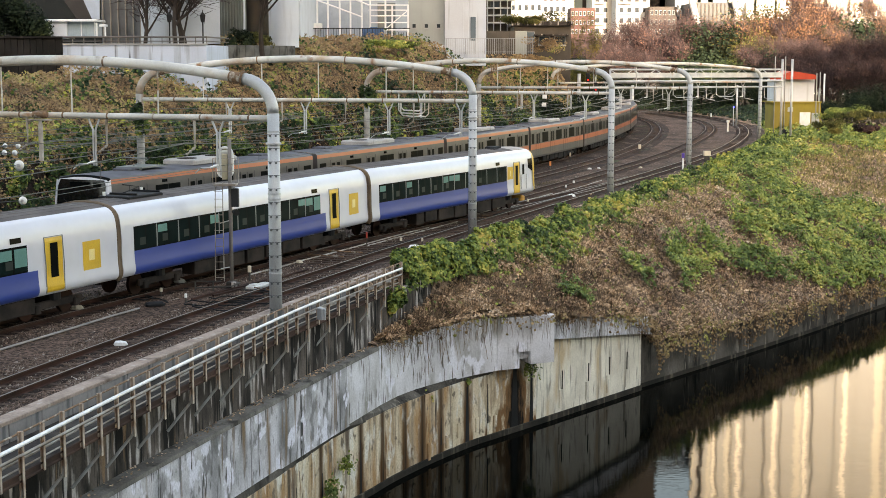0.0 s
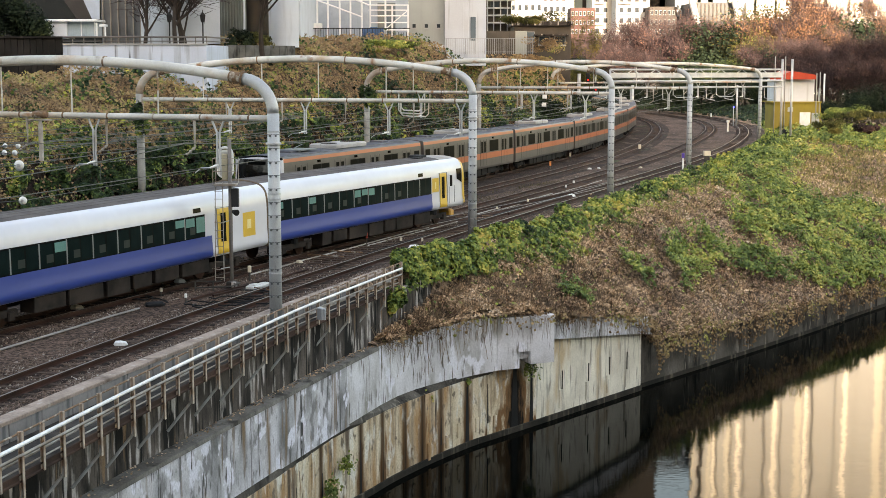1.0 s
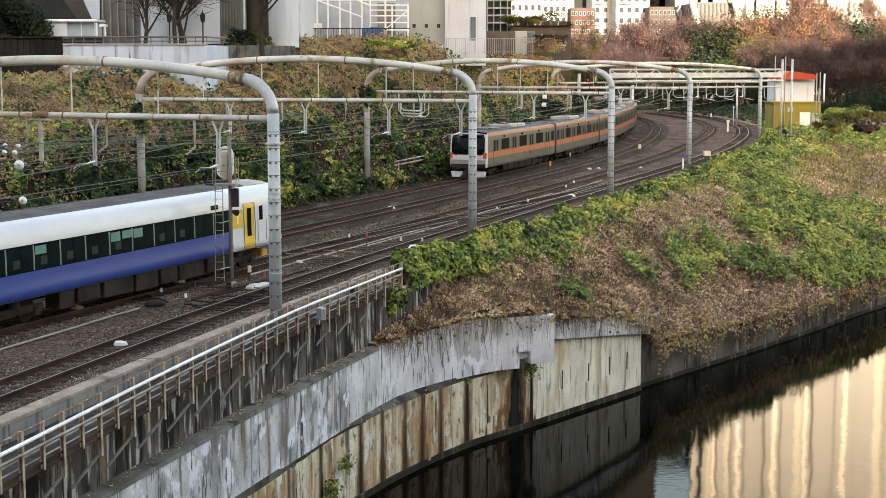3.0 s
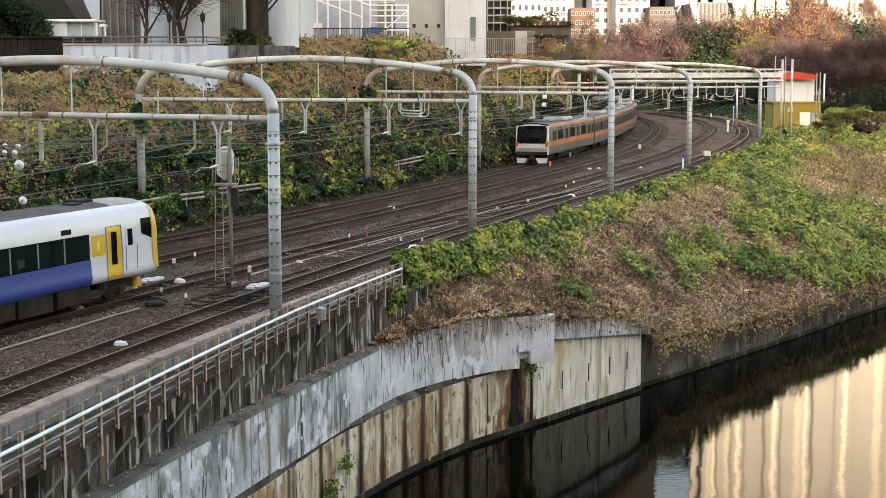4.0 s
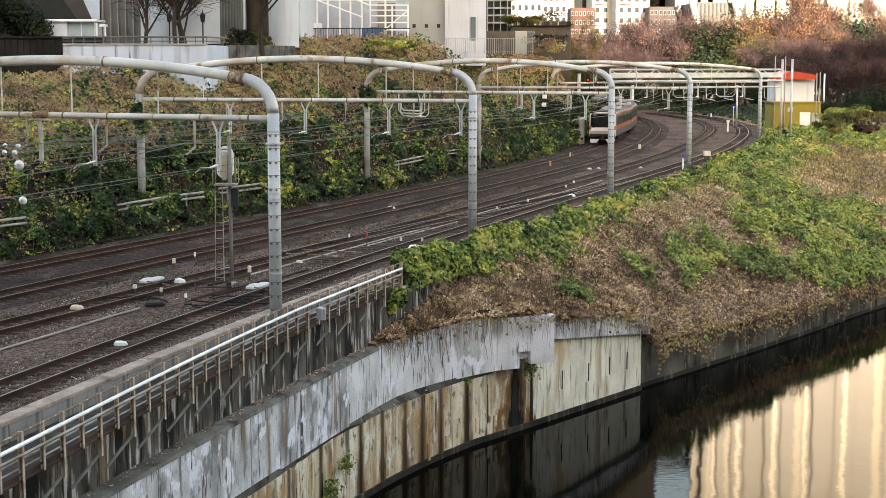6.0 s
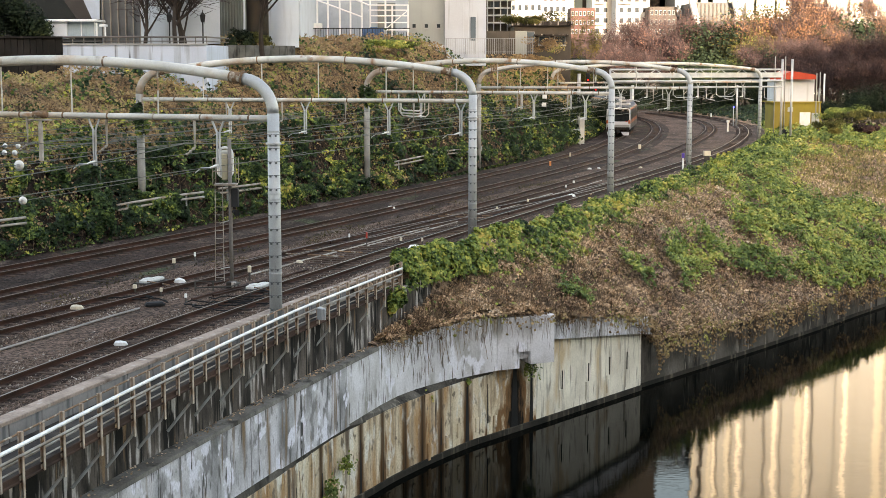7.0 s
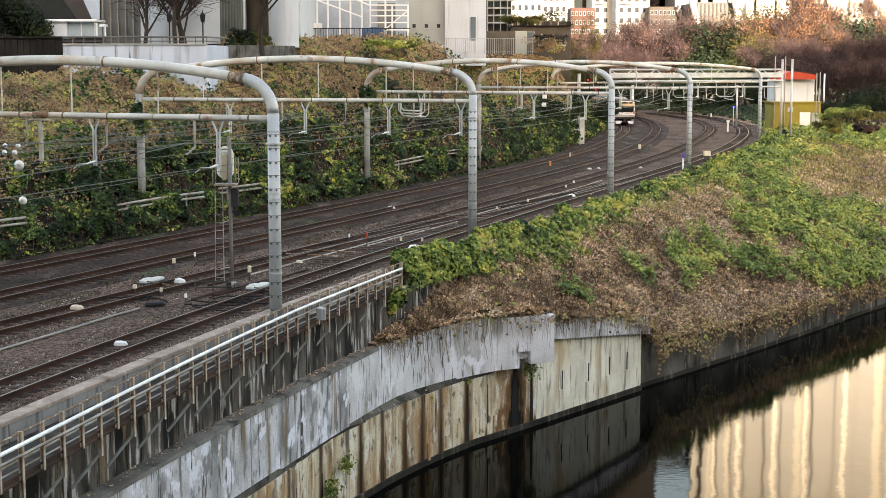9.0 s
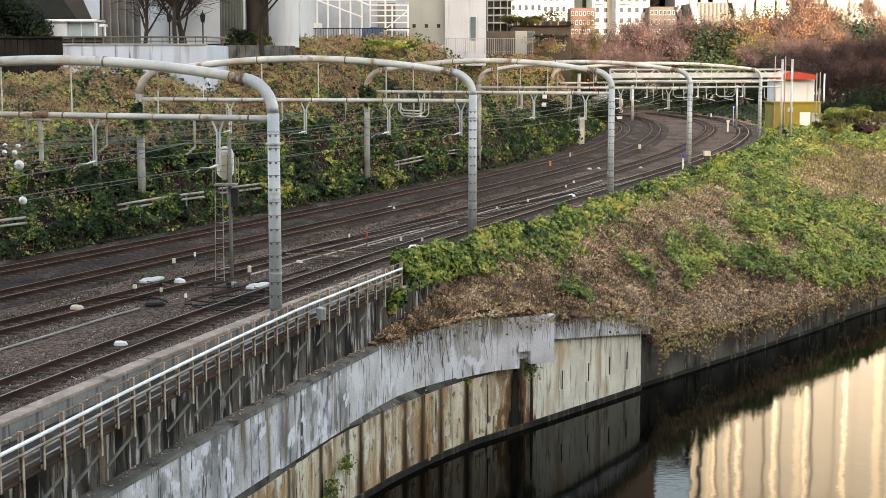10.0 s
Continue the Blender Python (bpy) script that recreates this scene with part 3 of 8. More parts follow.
# ---- trackside walkway ----
s0, s1 = LD.s_of(-6), LD.s_of(61)
tr = tagged(new("cable_trough"), "concrete cable trough with pale lid beside the track", "cable trough", kind="structure")
lid = Geo().sweep(LD.frames(s0, s1, 1.5, 2.1), [(-0.22, -0.05), (-0.22, 0.05), (0.20, 0.05), (0.22, 0.03), (0.22, -0.05)])
part("lid", lid, mat("trough_lid", (0.38, 0.29, 0.24), (0.26, 0.195, 0.16), scale=1.4, rough=0.9, grain=0.25, spots=[((0.14, 0.10, 0.08), 1.1, 0.56, 0.68, (1, 1, 1)), ((0.46, 0.40, 0.35), 2.4, 0.6, 0.68, None)]), tr)
TROUGH = mat("trough_side", (0.30, 0.28, 0.272), (0.16, 0.148, 0.142), rough=0.8, vary=0.15, streaks=[((0.12, 0.12, 0.12), 1.5, 0.55, 0.7, (2, 2, 0.3))])
slab = Geo().box((0, 0, 0), (1.46, 0.1, 0.46), bev=0.015).mesh("slab")
slab.materials.append(TROUGH)
for s in np.arange(s0, s1 - 0.5, 1.5):
    d = LD.heading(s + 0.75)
    ob = new("side_slab", slab)
    ob.parent = tr
    ob.matrix_basis = Matrix.Translation(LD.at(s + 0.75, 2.24, -0.29)) @ Matrix.Rotation(math.atan2(d.y, d.x), 4, "Z")


def edge_off(y):
    """How far the walkway's outer edge stands from the near track."""
    return float(np.interp(y, (10, 32, 40, 50, 61), (5.0, 4.02, 3.62, 3.12, 2.98)))


def edge_frames(add, z, y0=-6, y1=61, step=1.5):
    out = []
    for y in np.arange(y0, y1 + 0.1, step):
        s_ = LD.s_of(y)
        d = LD.heading(s_)
        out.append((LD.at(s_, edge_off(y) + add, z), Vector((d.y, -d.x, 0)), Vector((0, 0, 1))))
    return out


deck = tagged(new("walkway_deck"), "narrow service walkway deck with rusted edge channel", "walkway", kind="structure")
part("deck_plate", Geo().grid([[LD.aty(y, 2.28, -0.52), LD.aty(y, edge_off(y) + 0.02, -0.52), LD.aty(y, edge_off(y) + 0.02, -0.6), LD.aty(y, 2.28, -0.6)] for y in np.arange(-6, 61.1, 1.5)], True), mat("deck_dark", (0.075, 0.062, 0.055), (0.03, 0.026, 0.024), scale=1.5, rough=0.95), deck)
part("edge_channel", Geo().sweep(edge_frames(0.04, 0), [(-0.02, -0.68), (-0.02, -0.47), (0.04, -0.47), (0.04, -0.51), (0.0, -0.53), (0.0, -0.62), (0.04, -0.64), (0.04, -0.68)]),
     mat("channel_rust", (0.085, 0.05, 0.038), (0.04, 0.026, 0.022), rough=0.9), deck, "rust-brown edge channel")
DULL = mat("dull_zinc", (0.40, 0.375, 0.345), (0.20, 0.155, 0.12), scale=1.2, rough=0.7)
rl = tagged(new("walkway_railing"), "walkway railing with white pipe and rust-bled posts", "railing", kind="structure")
for add, z, r, m, nm in ((0.18, 0.22, 0.05, WHITE_PIPE, "main_pipe"), (0.03, 0.42, 0.026, RUSTY, "top_rail"), (0.17, -0.02, 0.034, DULL, "lower_pipe"), (-0.04, -0.22, 0.03, DULL, "lower_pipe"), (-0.25, -0.26, 0.035, DULL, "lower_pipe"), (-0.4, -0.36, 0.03, DULL, "lower_pipe"), (0.05, -0.36, 0.022, DULL, "lower_pipe")):
    part(nm, Geo().tube([f[0] for f in edge_frames(add, z)], r, 8), m, rl, smooth=True)
post_a = Geo().box((0, 0, -0.31), (0.11, 0.035, 1.58), bev=0.012).box((-0.045, -0.04, -0.31), (0.02, 0.07, 1.58)).box((0.045, -0.04, -0.31), (0.02, 0.07, 1.58)).mesh("post")
post_b = Geo().box((0, 0, -0.11), (0.10, 0.03, 1.10), bev=0.012).box((-0.04, -0.035, -0.11), (0.02, 0.06, 1.10)).box((0.04, -0.035, -0.11), (0.02, 0.06, 1.10)).mesh("short_post")
brace = Geo().tube([(0, 0, -0.85), (-0.05, -0.05, -1.08), (-0.56, -0.51, -1.85)], 0.045, 6).mesh("brace")
OLD_ZINC = mat("weathered_zinc", (0.36, 0.36, 0.35), (0.22, 0.215, 0.2), scale=0.8, rough=0.75, streaks=[((0.22, 0.15, 0.1), 1.0, 0.55, 0.7, (2, 2, 0.3))])
for me, m in ((post_a, POST), (post_b, POST), (brace, OLD_ZINC)):
    me.materials.append(m)
for i, y in enumerate(np.arange(-5, 60.5, 0.93)):
    d = LD.heading(LD.s_of(y))
    mt = Matrix.Translation(LD.aty(y, edge_off(y) + 0.1, 0)) @ Matrix.Rotation(math.atan2(-d.x, d.y), 4, "Z")
    for me, nm in ((post_a, "post"), (brace, "brace")) if i % 2 == 0 else ((post_b, "short_post"),):
        ob = new(nm, me)
        ob.parent, ob.matrix_basis = rl, mt
# ---- tracks ----
sl_mesh = Geo().box((0, 0, -0.225), (0.21, 2.1, 0.14), bev=0.02).mesh("sleeper")
sl_mesh.materials.append(SLEEPER)
for nm, L, sa, sb in (("track_far", LA, 30, 268), ("track_second", LB, 24, 268), ("track_third", LC, 18, 262), ("track_near", LD, -20, 262)):
    tk = tagged(new(nm), "narrow-gauge railway track with rusty brown rails on sleepers", "railway track", "tracks", "structure")
    for side in (-1, 1):
        r = part("rail", Geo().sweep(L.frames(sa, sb, 2.0, side * 0.566), [(-0.065, -0.17), (-0.065, -0.15), (-0.012, -0.13), (-0.012, -0.04), (-0.033, -0.03), (-0.033, -0.004), (0.033, -0.004), (0.033, -0.03), (0.012, -0.04), (0.012, -0.13), (0.065, -0.15), (0.065, -0.17)]), RAIL, tk)
        part("rail_head", Geo().sweep(L.frames(sa, sb, 2.0, side * 0.566), [(-0.03, -0.003), (-0.026, 0.004), (0.026, 0.004), (0.03, -0.003)]), RAIL_WORN if L is LD else RAIL_TOP, r, "worn shiny running surface")
    for lo, hi in ((-0.92, -0.28), (0.28, 0.92)):
        m_ = (lo + hi) / 2
        part("rusty_bed", Geo().grid([[L.at(s_, o + 0.1 * fbm(s_ * 0.7, o), z_) for o, z_ in ((lo, -0.19), (lo * 0.7 + m_ * 0.3, -0.155), (m_, -0.16), (hi * 0.7 + m_ * 0.3, -0.155), (hi, -0.19))] for s_ in np.arange(sa, sb, 1.0)]), BALLAST_RUST_SHADE, tk, "ballast along the rails darkened by rust and painted rail shade", smooth=True)
    far_g = Geo()
    for i, s in enumerate(np.arange(sa, sb, 0.62)):
        d = L.heading(s)
        m4 = Matrix.Translation(L.at(s)) @ Matrix.Rotation(math.atan2(d.y, d.x), 4, "Z")
        if i < 190:
            ob = new("sleeper", sl_mesh)
            ob.parent, ob.matrix_basis = tk, m4
        else:
            far_g.box((0, 0, 0), (0.21, 2.1, 0.14), m=m4 @ Matrix.Translation((0, 0, -0.235)))
    tagged(part("distant_sleepers", far_g, SLEEPER, tk), kind="stuff")
# crossover between the two near tracks
xo = tagged(new("track_crossover"), "crossover rails and guard rails between two tracks", "railway points", kind="structure")
for side in (-1, 1):
    fr = LX.frames(LX.s_of(63), LX.s_of(112), 1.5, side * 0.566)
    r = part("rail", Geo().sweep(fr, [(-0.06, -0.16), (-0.02, -0.03), (-0.032, -0.006), (0.032, -0.006), (0.02, -0.03), (0.06, -0.16)]), RAIL, xo)
    part("rail_head", Geo().sweep(fr, [(-0.028, -0.005), (-0.024, 0.003), (0.024, 0.003), (0.028, -0.005)]), RAIL_WORN, r)
part("rusty_bed", Geo().grid([[LX.at(s_, o + 0.1 * fbm(s_ * 0.7, o), z_) for o, z_ in ((-1.25, -0.19), (-0.8, -0.15), (0, -0.155), (0.8, -0.15), (1.25, -0.19))] for s_ in np.arange(LX.s_of(63), LX.s_of(110), 1.0)]), BALLAST_RUST_SHADE, xo, "ballast along the points darkened by rust and painted rail shade", smooth=True)
for L, y0, y1, off in ((LD, 84, 104, -0.40), (LX, 76, 92, 0.40), (LC, 64, 82, 0.40), (LX, 88, 104, -0.40), (LC, 70, 84, -0.40)):
    part("guard_rail", Geo().sweep(L.frames(L.s_of(y0), L.s_of(y1), 1.5, off), [(-0.03, -0.16), (-0.03, -0.01), (0.03, -0.01), (0.03, -0.16)]), RAIL, xo)


for s in np.arange(LC.s_of(64), LC.s_of(108), 0.68):
    p = LC.at(s, 1.9)
    d = LC.heading(s)
    ob = part("long_timber", Geo().box((0, 0, -0.19), (0.24, 4.6, 0.12), bev=0.02) if s < LC.s_of(64) + 0.1 else lt_mesh, SLEEPER, xo)
    lt_mesh = ob.data
    ob.matrix_basis = Matrix.Translation(p) @ Matrix.Rotation(math.atan2(d.y, d.x), 4, "Z")
for y, o0, o1 in ((66, -0.9, 2.4), (67.5, -0.9, 2.6), (83, -1.2, 2.6), (84, -1.2, 2.6)):
    part("point_rod", Geo().tube([LC.aty(y, o0, -0.1), LC.aty(y, o1, -0.1)], 0.035, 6), RUSTY, xo)
for L, y0, y1, off, z in ((LC, 60, 100, 1.25, -0.12), (LC, 70, 112, 1.6, -0.13), (LD, 66, 96, -1.05, -0.13)):
    part("cable", Geo().tube([L.aty(y, off + 0.12 * fbm(y * 0.3, off), z) for y in np.arange(y0, y1, 1.5)], 0.035, 5), DULL if L is LC else BLACK, xo)

# ---- overhead portals ----
STUD = mat("dark_zinc", (0.13, 0.135, 0.14), rough=0.7)
ELBOW = mat("rust_patched_steel", (0.42, 0.40, 0.37), (0.27, 0.20, 0.15), scale=1.3, rough=0.7, bump=0.15)
def pipe_ring(p, axis, r, w=0.1):
    a = Vector(axis).normalized() * w / 2
    return Geo().tube([Vector(p) - a, Vector(p) + a], r, 12)


def portal(near, far, top_z=7.1, crown=8.95, beam_z=6.78, r=0.2, near_leg=True, far_leg=True, base_z=-0.2):
    th = thing("catenary_portal", "grey steel pipe portal arching over the tracks, rust-flecked", "catenary portal", (near[0], near[1], 0), "pipe portals along the line")
    a, b = Vector((near[0], near[1], 0)), Vector((far[0], far[1], 0))
    o = a.copy()
    d = (b - a)
    L = d.length
    d.normalize()

    def w(u, z):
        return tuple(a + d * u + Vector((0, 0, z)) - o)
    elbow = []
    for k in range(9):
        q = k / 8 * math.pi / 2 * 0.93
        elbow.append((1.25 * (1 - math.cos(q)), top_z + 1.15 * math.sin(q)))
    e_u, e_z = elbow[-1]
    bow = [(e_u + (L - 2 * e_u) * k / 20, e_z + (crown - e_z) * (1 - (2 * k / 20 - 1) ** 2)) for k in range(21)]
    if near_leg:
        part("near_pole", Geo().tube([w(0, base_z), w(0, top_z)], [r * 1.08, r], 16), GALV, th, smooth=True)
        part("near_elbow", Geo().tube([w(*q) for q in elbow], r, 14), GALV, th, "galvanised elbow", smooth=True)
        for z, k_, h_ in ((5.95, 1.3, 0.06), (6.35, 1.06, 0.04), (4.1, 1.12, 0.05), (4.28, 1.12, 0.05), (1.6, 1.14, 0.04)):
            part("collar", pipe_ring(w(0, z), (0, 0, 1), r * k_, h_), GALV, th)
        for z in np.arange(0.4, 6.3, 0.45):
            rr = r * (1.08 - 0.08 * (z - base_z) / (top_z - base_z))
            g = pipe_ring(w(0, z), (0, 0, 1), rr * 1.025, 0.022)
            for q in (-0.55, -0.1, 0.35):
                x_, y_ = math.sin(q + 0.1) * rr * 1.08, -math.cos(q + 0.1) * rr * 1.08
                if q != -0.1:
                    g.box((x_, y_, z - 0.03), (0.05, 0.07, 0.07), math.degrees(q))
            part("step_clamp", g, STUD, th, "dark step clamp")
    if far_leg:
        part("far_pole", Geo().tube([w(L, base_z), w(L, top_z)], [r * 1.08, r], 14), OLD_ZINC, th, smooth=True)
        part("far_elbow", Geo().tube([w(L - q[0], q[1]) for q in elbow], r, 12), ELBOW, th, "rust-patched elbow", smooth=True)
    part("arch", Geo().tube([w(*q) for q in bow], r * 0.9, 12), PIPE, th, smooth=True)
    for k in (0, 7, 13, 20):
        q = bow[k]
        nx = bow[min(k + 1, 20)] if k < 20 else bow[19]
        ax = Vector(w(*nx)) - Vector(w(*q))
        part("flange", pipe_ring(w(*q), ax, r * (1.3 if k in (0, 20) else 1.02), 0.06), RUSTY, th, "rusted flange")
        if k in (0, 20):
            part("sleeve", pipe_ring(Vector(w(*q)) + ax.normalized() * 0.3, ax, r * 0.93, 0.42), RUSTY, th, "rusted sleeve")
    part("beam", Geo().tube([w(0.1, beam_z), w(L - 0.1, beam_z)], 0.105, 10), PIPE, th, smooth=True)
    for f in np.arange(0.05, 0.97, 0.105):
        part("clamp", pipe_ring(w(L * f, beam_z), d, 0.118, 0.06), RUSTY, th)
    for f in (0.25, 0.45, 0.62, 0.8):
        u = L * f
        z = e_z + (crown - e_z) * (1 - (2 * (u - e_u) / (L - 2 * e_u) - 1) ** 2)
        part("hanger", Geo().tube([w(u, beam_z), w(u, z)], 0.03, 6), PIPE, th)
    # thin tapered hangers with strings of small insulators between the tracks
    for f in (0.17, 0.37, 0.56, 0.73):
        u = L * f
        hg = part("tapered_hanger", Geo().tube([w(u, beam_z), w(u, beam_z - 0.35), w(u, beam_z - 1.05)], [0.07, 0.045, 0.02], 6), DULL, th)
        part("insulator_string", Geo().tube([w(u - 0.02, beam_z - 1.02), w(u + 0.06, beam_z - 1.08), w(u + 0.12, beam_z - 1.12), w(u + 0.18, beam_z - 1.17), w(u + 0.26, beam_z - 1.22), w(u + 0.34, beam_z - 1.27)], [0.02, 0.06, 0.02, 0.06, 0.02, 0.055], 8), DULL, hg, "small grey insulator string")
    # drop arms over each track
    for L2 in (LA, LB, LC, LD):
        yy = (near[1] + far[1]) / 2
        p0, p1 = L2.aty(yy - 6), L2.aty(yy + 6)
        dx = (p1 - p0)
        den = dx.x * d.y - dx.y * d.x
        u = ((p0.x - a.x) * -dx.y + (p0.y - a.y) * dx.x) / (d.x * -dx.y + d.y * dx.x)
        for du in (-0.75,):
            arm = part("drop_arm", Geo().tube([w(u + du - 0.28, beam_z), w(u + du - 0.05, beam_z - 0.5), w(u + du - 0.05, beam_z - 1.75)], 0.04, 6).tube([w(u + du + 0.28, beam_z), w(u + du + 0.05, beam_z - 0.5), w(u + du + 0.05, beam_z - 1.75)], 0.04, 6), GALV, th)
            part("insulator", Geo().tube([w(u + du, beam_z - 1.6), w(u + du + 0.22, beam_z - 1.66)], 0.045, 8).tube([w(u + du + 0.2, beam_z - 1.66), w(u + du + 0.34, beam_z - 1.7)], 0.035, 8), INSUL, arm, "white insulator")
            part("registration_arm", Geo().tube([w(u + du + 0.3, beam_z - 1.7), w(u + du + 0.7, beam_z - 1.72), w(u + du + 0.95, beam_z - 1.9)], 0.02, 6), GALV, arm)
    return th


def left_of(p, k):
    """The far foot of a portal whose near foot is p: k metres across the tracks."""
    dd = LC.heading(LC.s_of(p[1] + 4))
    return (p[0] - dd.y * k, p[1] + dd.x * k)


P = [(-5.64, 48.0), (1.5, 73.0), (11.0, 94.4), (20.15, 118.1), (36.9, 168.4)]
F = [left_of(P[0], 18.0), (-16.1, 76.8), (-5.3, 100.6), (3.0, 121.3), (11.7, 156.1)]
for n_, f_ in zip(P, F):
    portal(n_, f_, *((6.95, 8.72) if n_ == P[0] else (7.08, 8.9)), base_z=-0.6 if n_ == P[0] else -0.2)


# ---- wires ----
def wire_mesh(pts, r=0.012):
    return Geo().tube(pts, r, 4, cap=False)


def sag_line(L, s0, s1, off, z, sag, spans):
    """A wire hung from portal to portal, sagging between them."""
    pts = []
    for a, b2 in zip(spans[:-1], spans[1:]):
        for k in range(8):
            t = k / 8
            s = a + (b2 - a) * t
            pts.append(L.at(s, off, z - sag * 4 * t * (1 - t)))
    pts.append(L.at(spans[-1], off, z))
    return pts


SP_Y = (4, 22, 48, 75, 97.5, 119.7, 141, 162, 190, 220, 245)
for L, nm in ((LA, "far"), (LB, "second"), (LC, "third"), (LD, "near")):
    sp = [L.s_of(y) for y in SP_Y]
    th = tagged(new("overhead_line"), "thin dark overhead contact line hung over a track", "overhead line", "overhead lines")
    part("contact_wire", wire_mesh(sag_line(L, 0, 0, 0.1, 5.05, 0.02, sp), 0.015), WIRE, th)
    part("messenger_wire", wire_mesh(sag_line(L, 0, 0, 0.1, 5.95, 0.42, sp), 0.016), WIRE, th)
    for a, b2 in zip(sp[1:-2], sp[2:-1]):
        for k in range(1, 5):
            t = k / 5
            s = a + (b2 - a) * t
            part("dropper", wire_mesh([L.at(s, 0.1, 5.04), L.at(s, 0.1, 5.95 - 0.42 * 4 * t * (1 - t))], 0.008), WIRE, th)
th = tagged(new("cable_run"), "bundle of thin cables strung along the hillside", "cables")
for off, z, sg in ((-3.4, 5.9, 0.45), (-3.5, 4.9, 0.4), (-2.6, 6.3, 0.3), (-2.2, 4.4, 0.2)):
    part("cable", wire_mesh(sag_line(LA, 0, 0, off, z, sg, [LA.s_of(y) for y in (20, 50, 76, 100, 121, 145, 160, 190)]), 0.018), WIRE, th)

# insulators seen hanging over the far tracks
for x, y, z, r in ((-16.2, 55.0, 4.75, 0.2), (-16.4, 56.0, 3.3, 0.17), (-16.9, 55.5, 5.2, 0.11), (-16.5, 55.5, 5.2, 0.11), (-16.95, 55.8, 5.45, 0.1), (-16.45, 55.8, 5.45, 0.1)):
    th = thing("strain_insulator", "round white porcelain strain insulator on a wire", "insulator", (x, y, z), "strain insulators")
    part("disc", Geo().tube([(0.0, -0.05, 0), (0, 0.0, 0), (0, 0.06, 0)], [r * 0.55, r, r * 0.8], 16), INSUL, th, smooth=True)
    part("core", Geo().tube([(0, -0.14, 0), (0, 0.14, 0)], r * 0.35, 10), GALV, th)
    part("pull_wire", Geo().tube([(0, 0, 0), (-7.5, -2.0, -0.35)], 0.016, 5).tube([(0, 0, 0), (9.0, 22, 0.6)], 0.012, 5), WIRE, th)


# ---- pipes along the hillside ----
def pipe_run(y0, y1, e, z, name="cable_duct"):
    th = tagged(new(name), "pair of weathered pipes running along the hillside", "pipe", "hillside pipes")
    for k in (0, 1):
        pts = [LA.aty(y, -(e + 0.02 * k), z + 0.26 * k + 0.06 * math.sin(y * 0.35)) for y in np.arange(y0, y1, 1.5)]
        part("pipe", Geo().tube(pts, 0.065, 8), DULL, th, smooth=True)
    for y in np.arange(y0 + 1, y1, 5.0):
        part("bracket", Geo().box(tuple(LA.aty(y, -(e + 0.1), z - 0.3)), (0.08, 0.08, 1.1)), GALV, th)


pipe_run(52, 66, 3.4, 1.3)
pipe_run(72, 80, 3.4, 1.2)
pipe_run(81, 90, 3.4, 1.3)
pipe_run(104, 112, 3.4, 1.4)
pipe_run(112, 124, 3.4, 1.5)


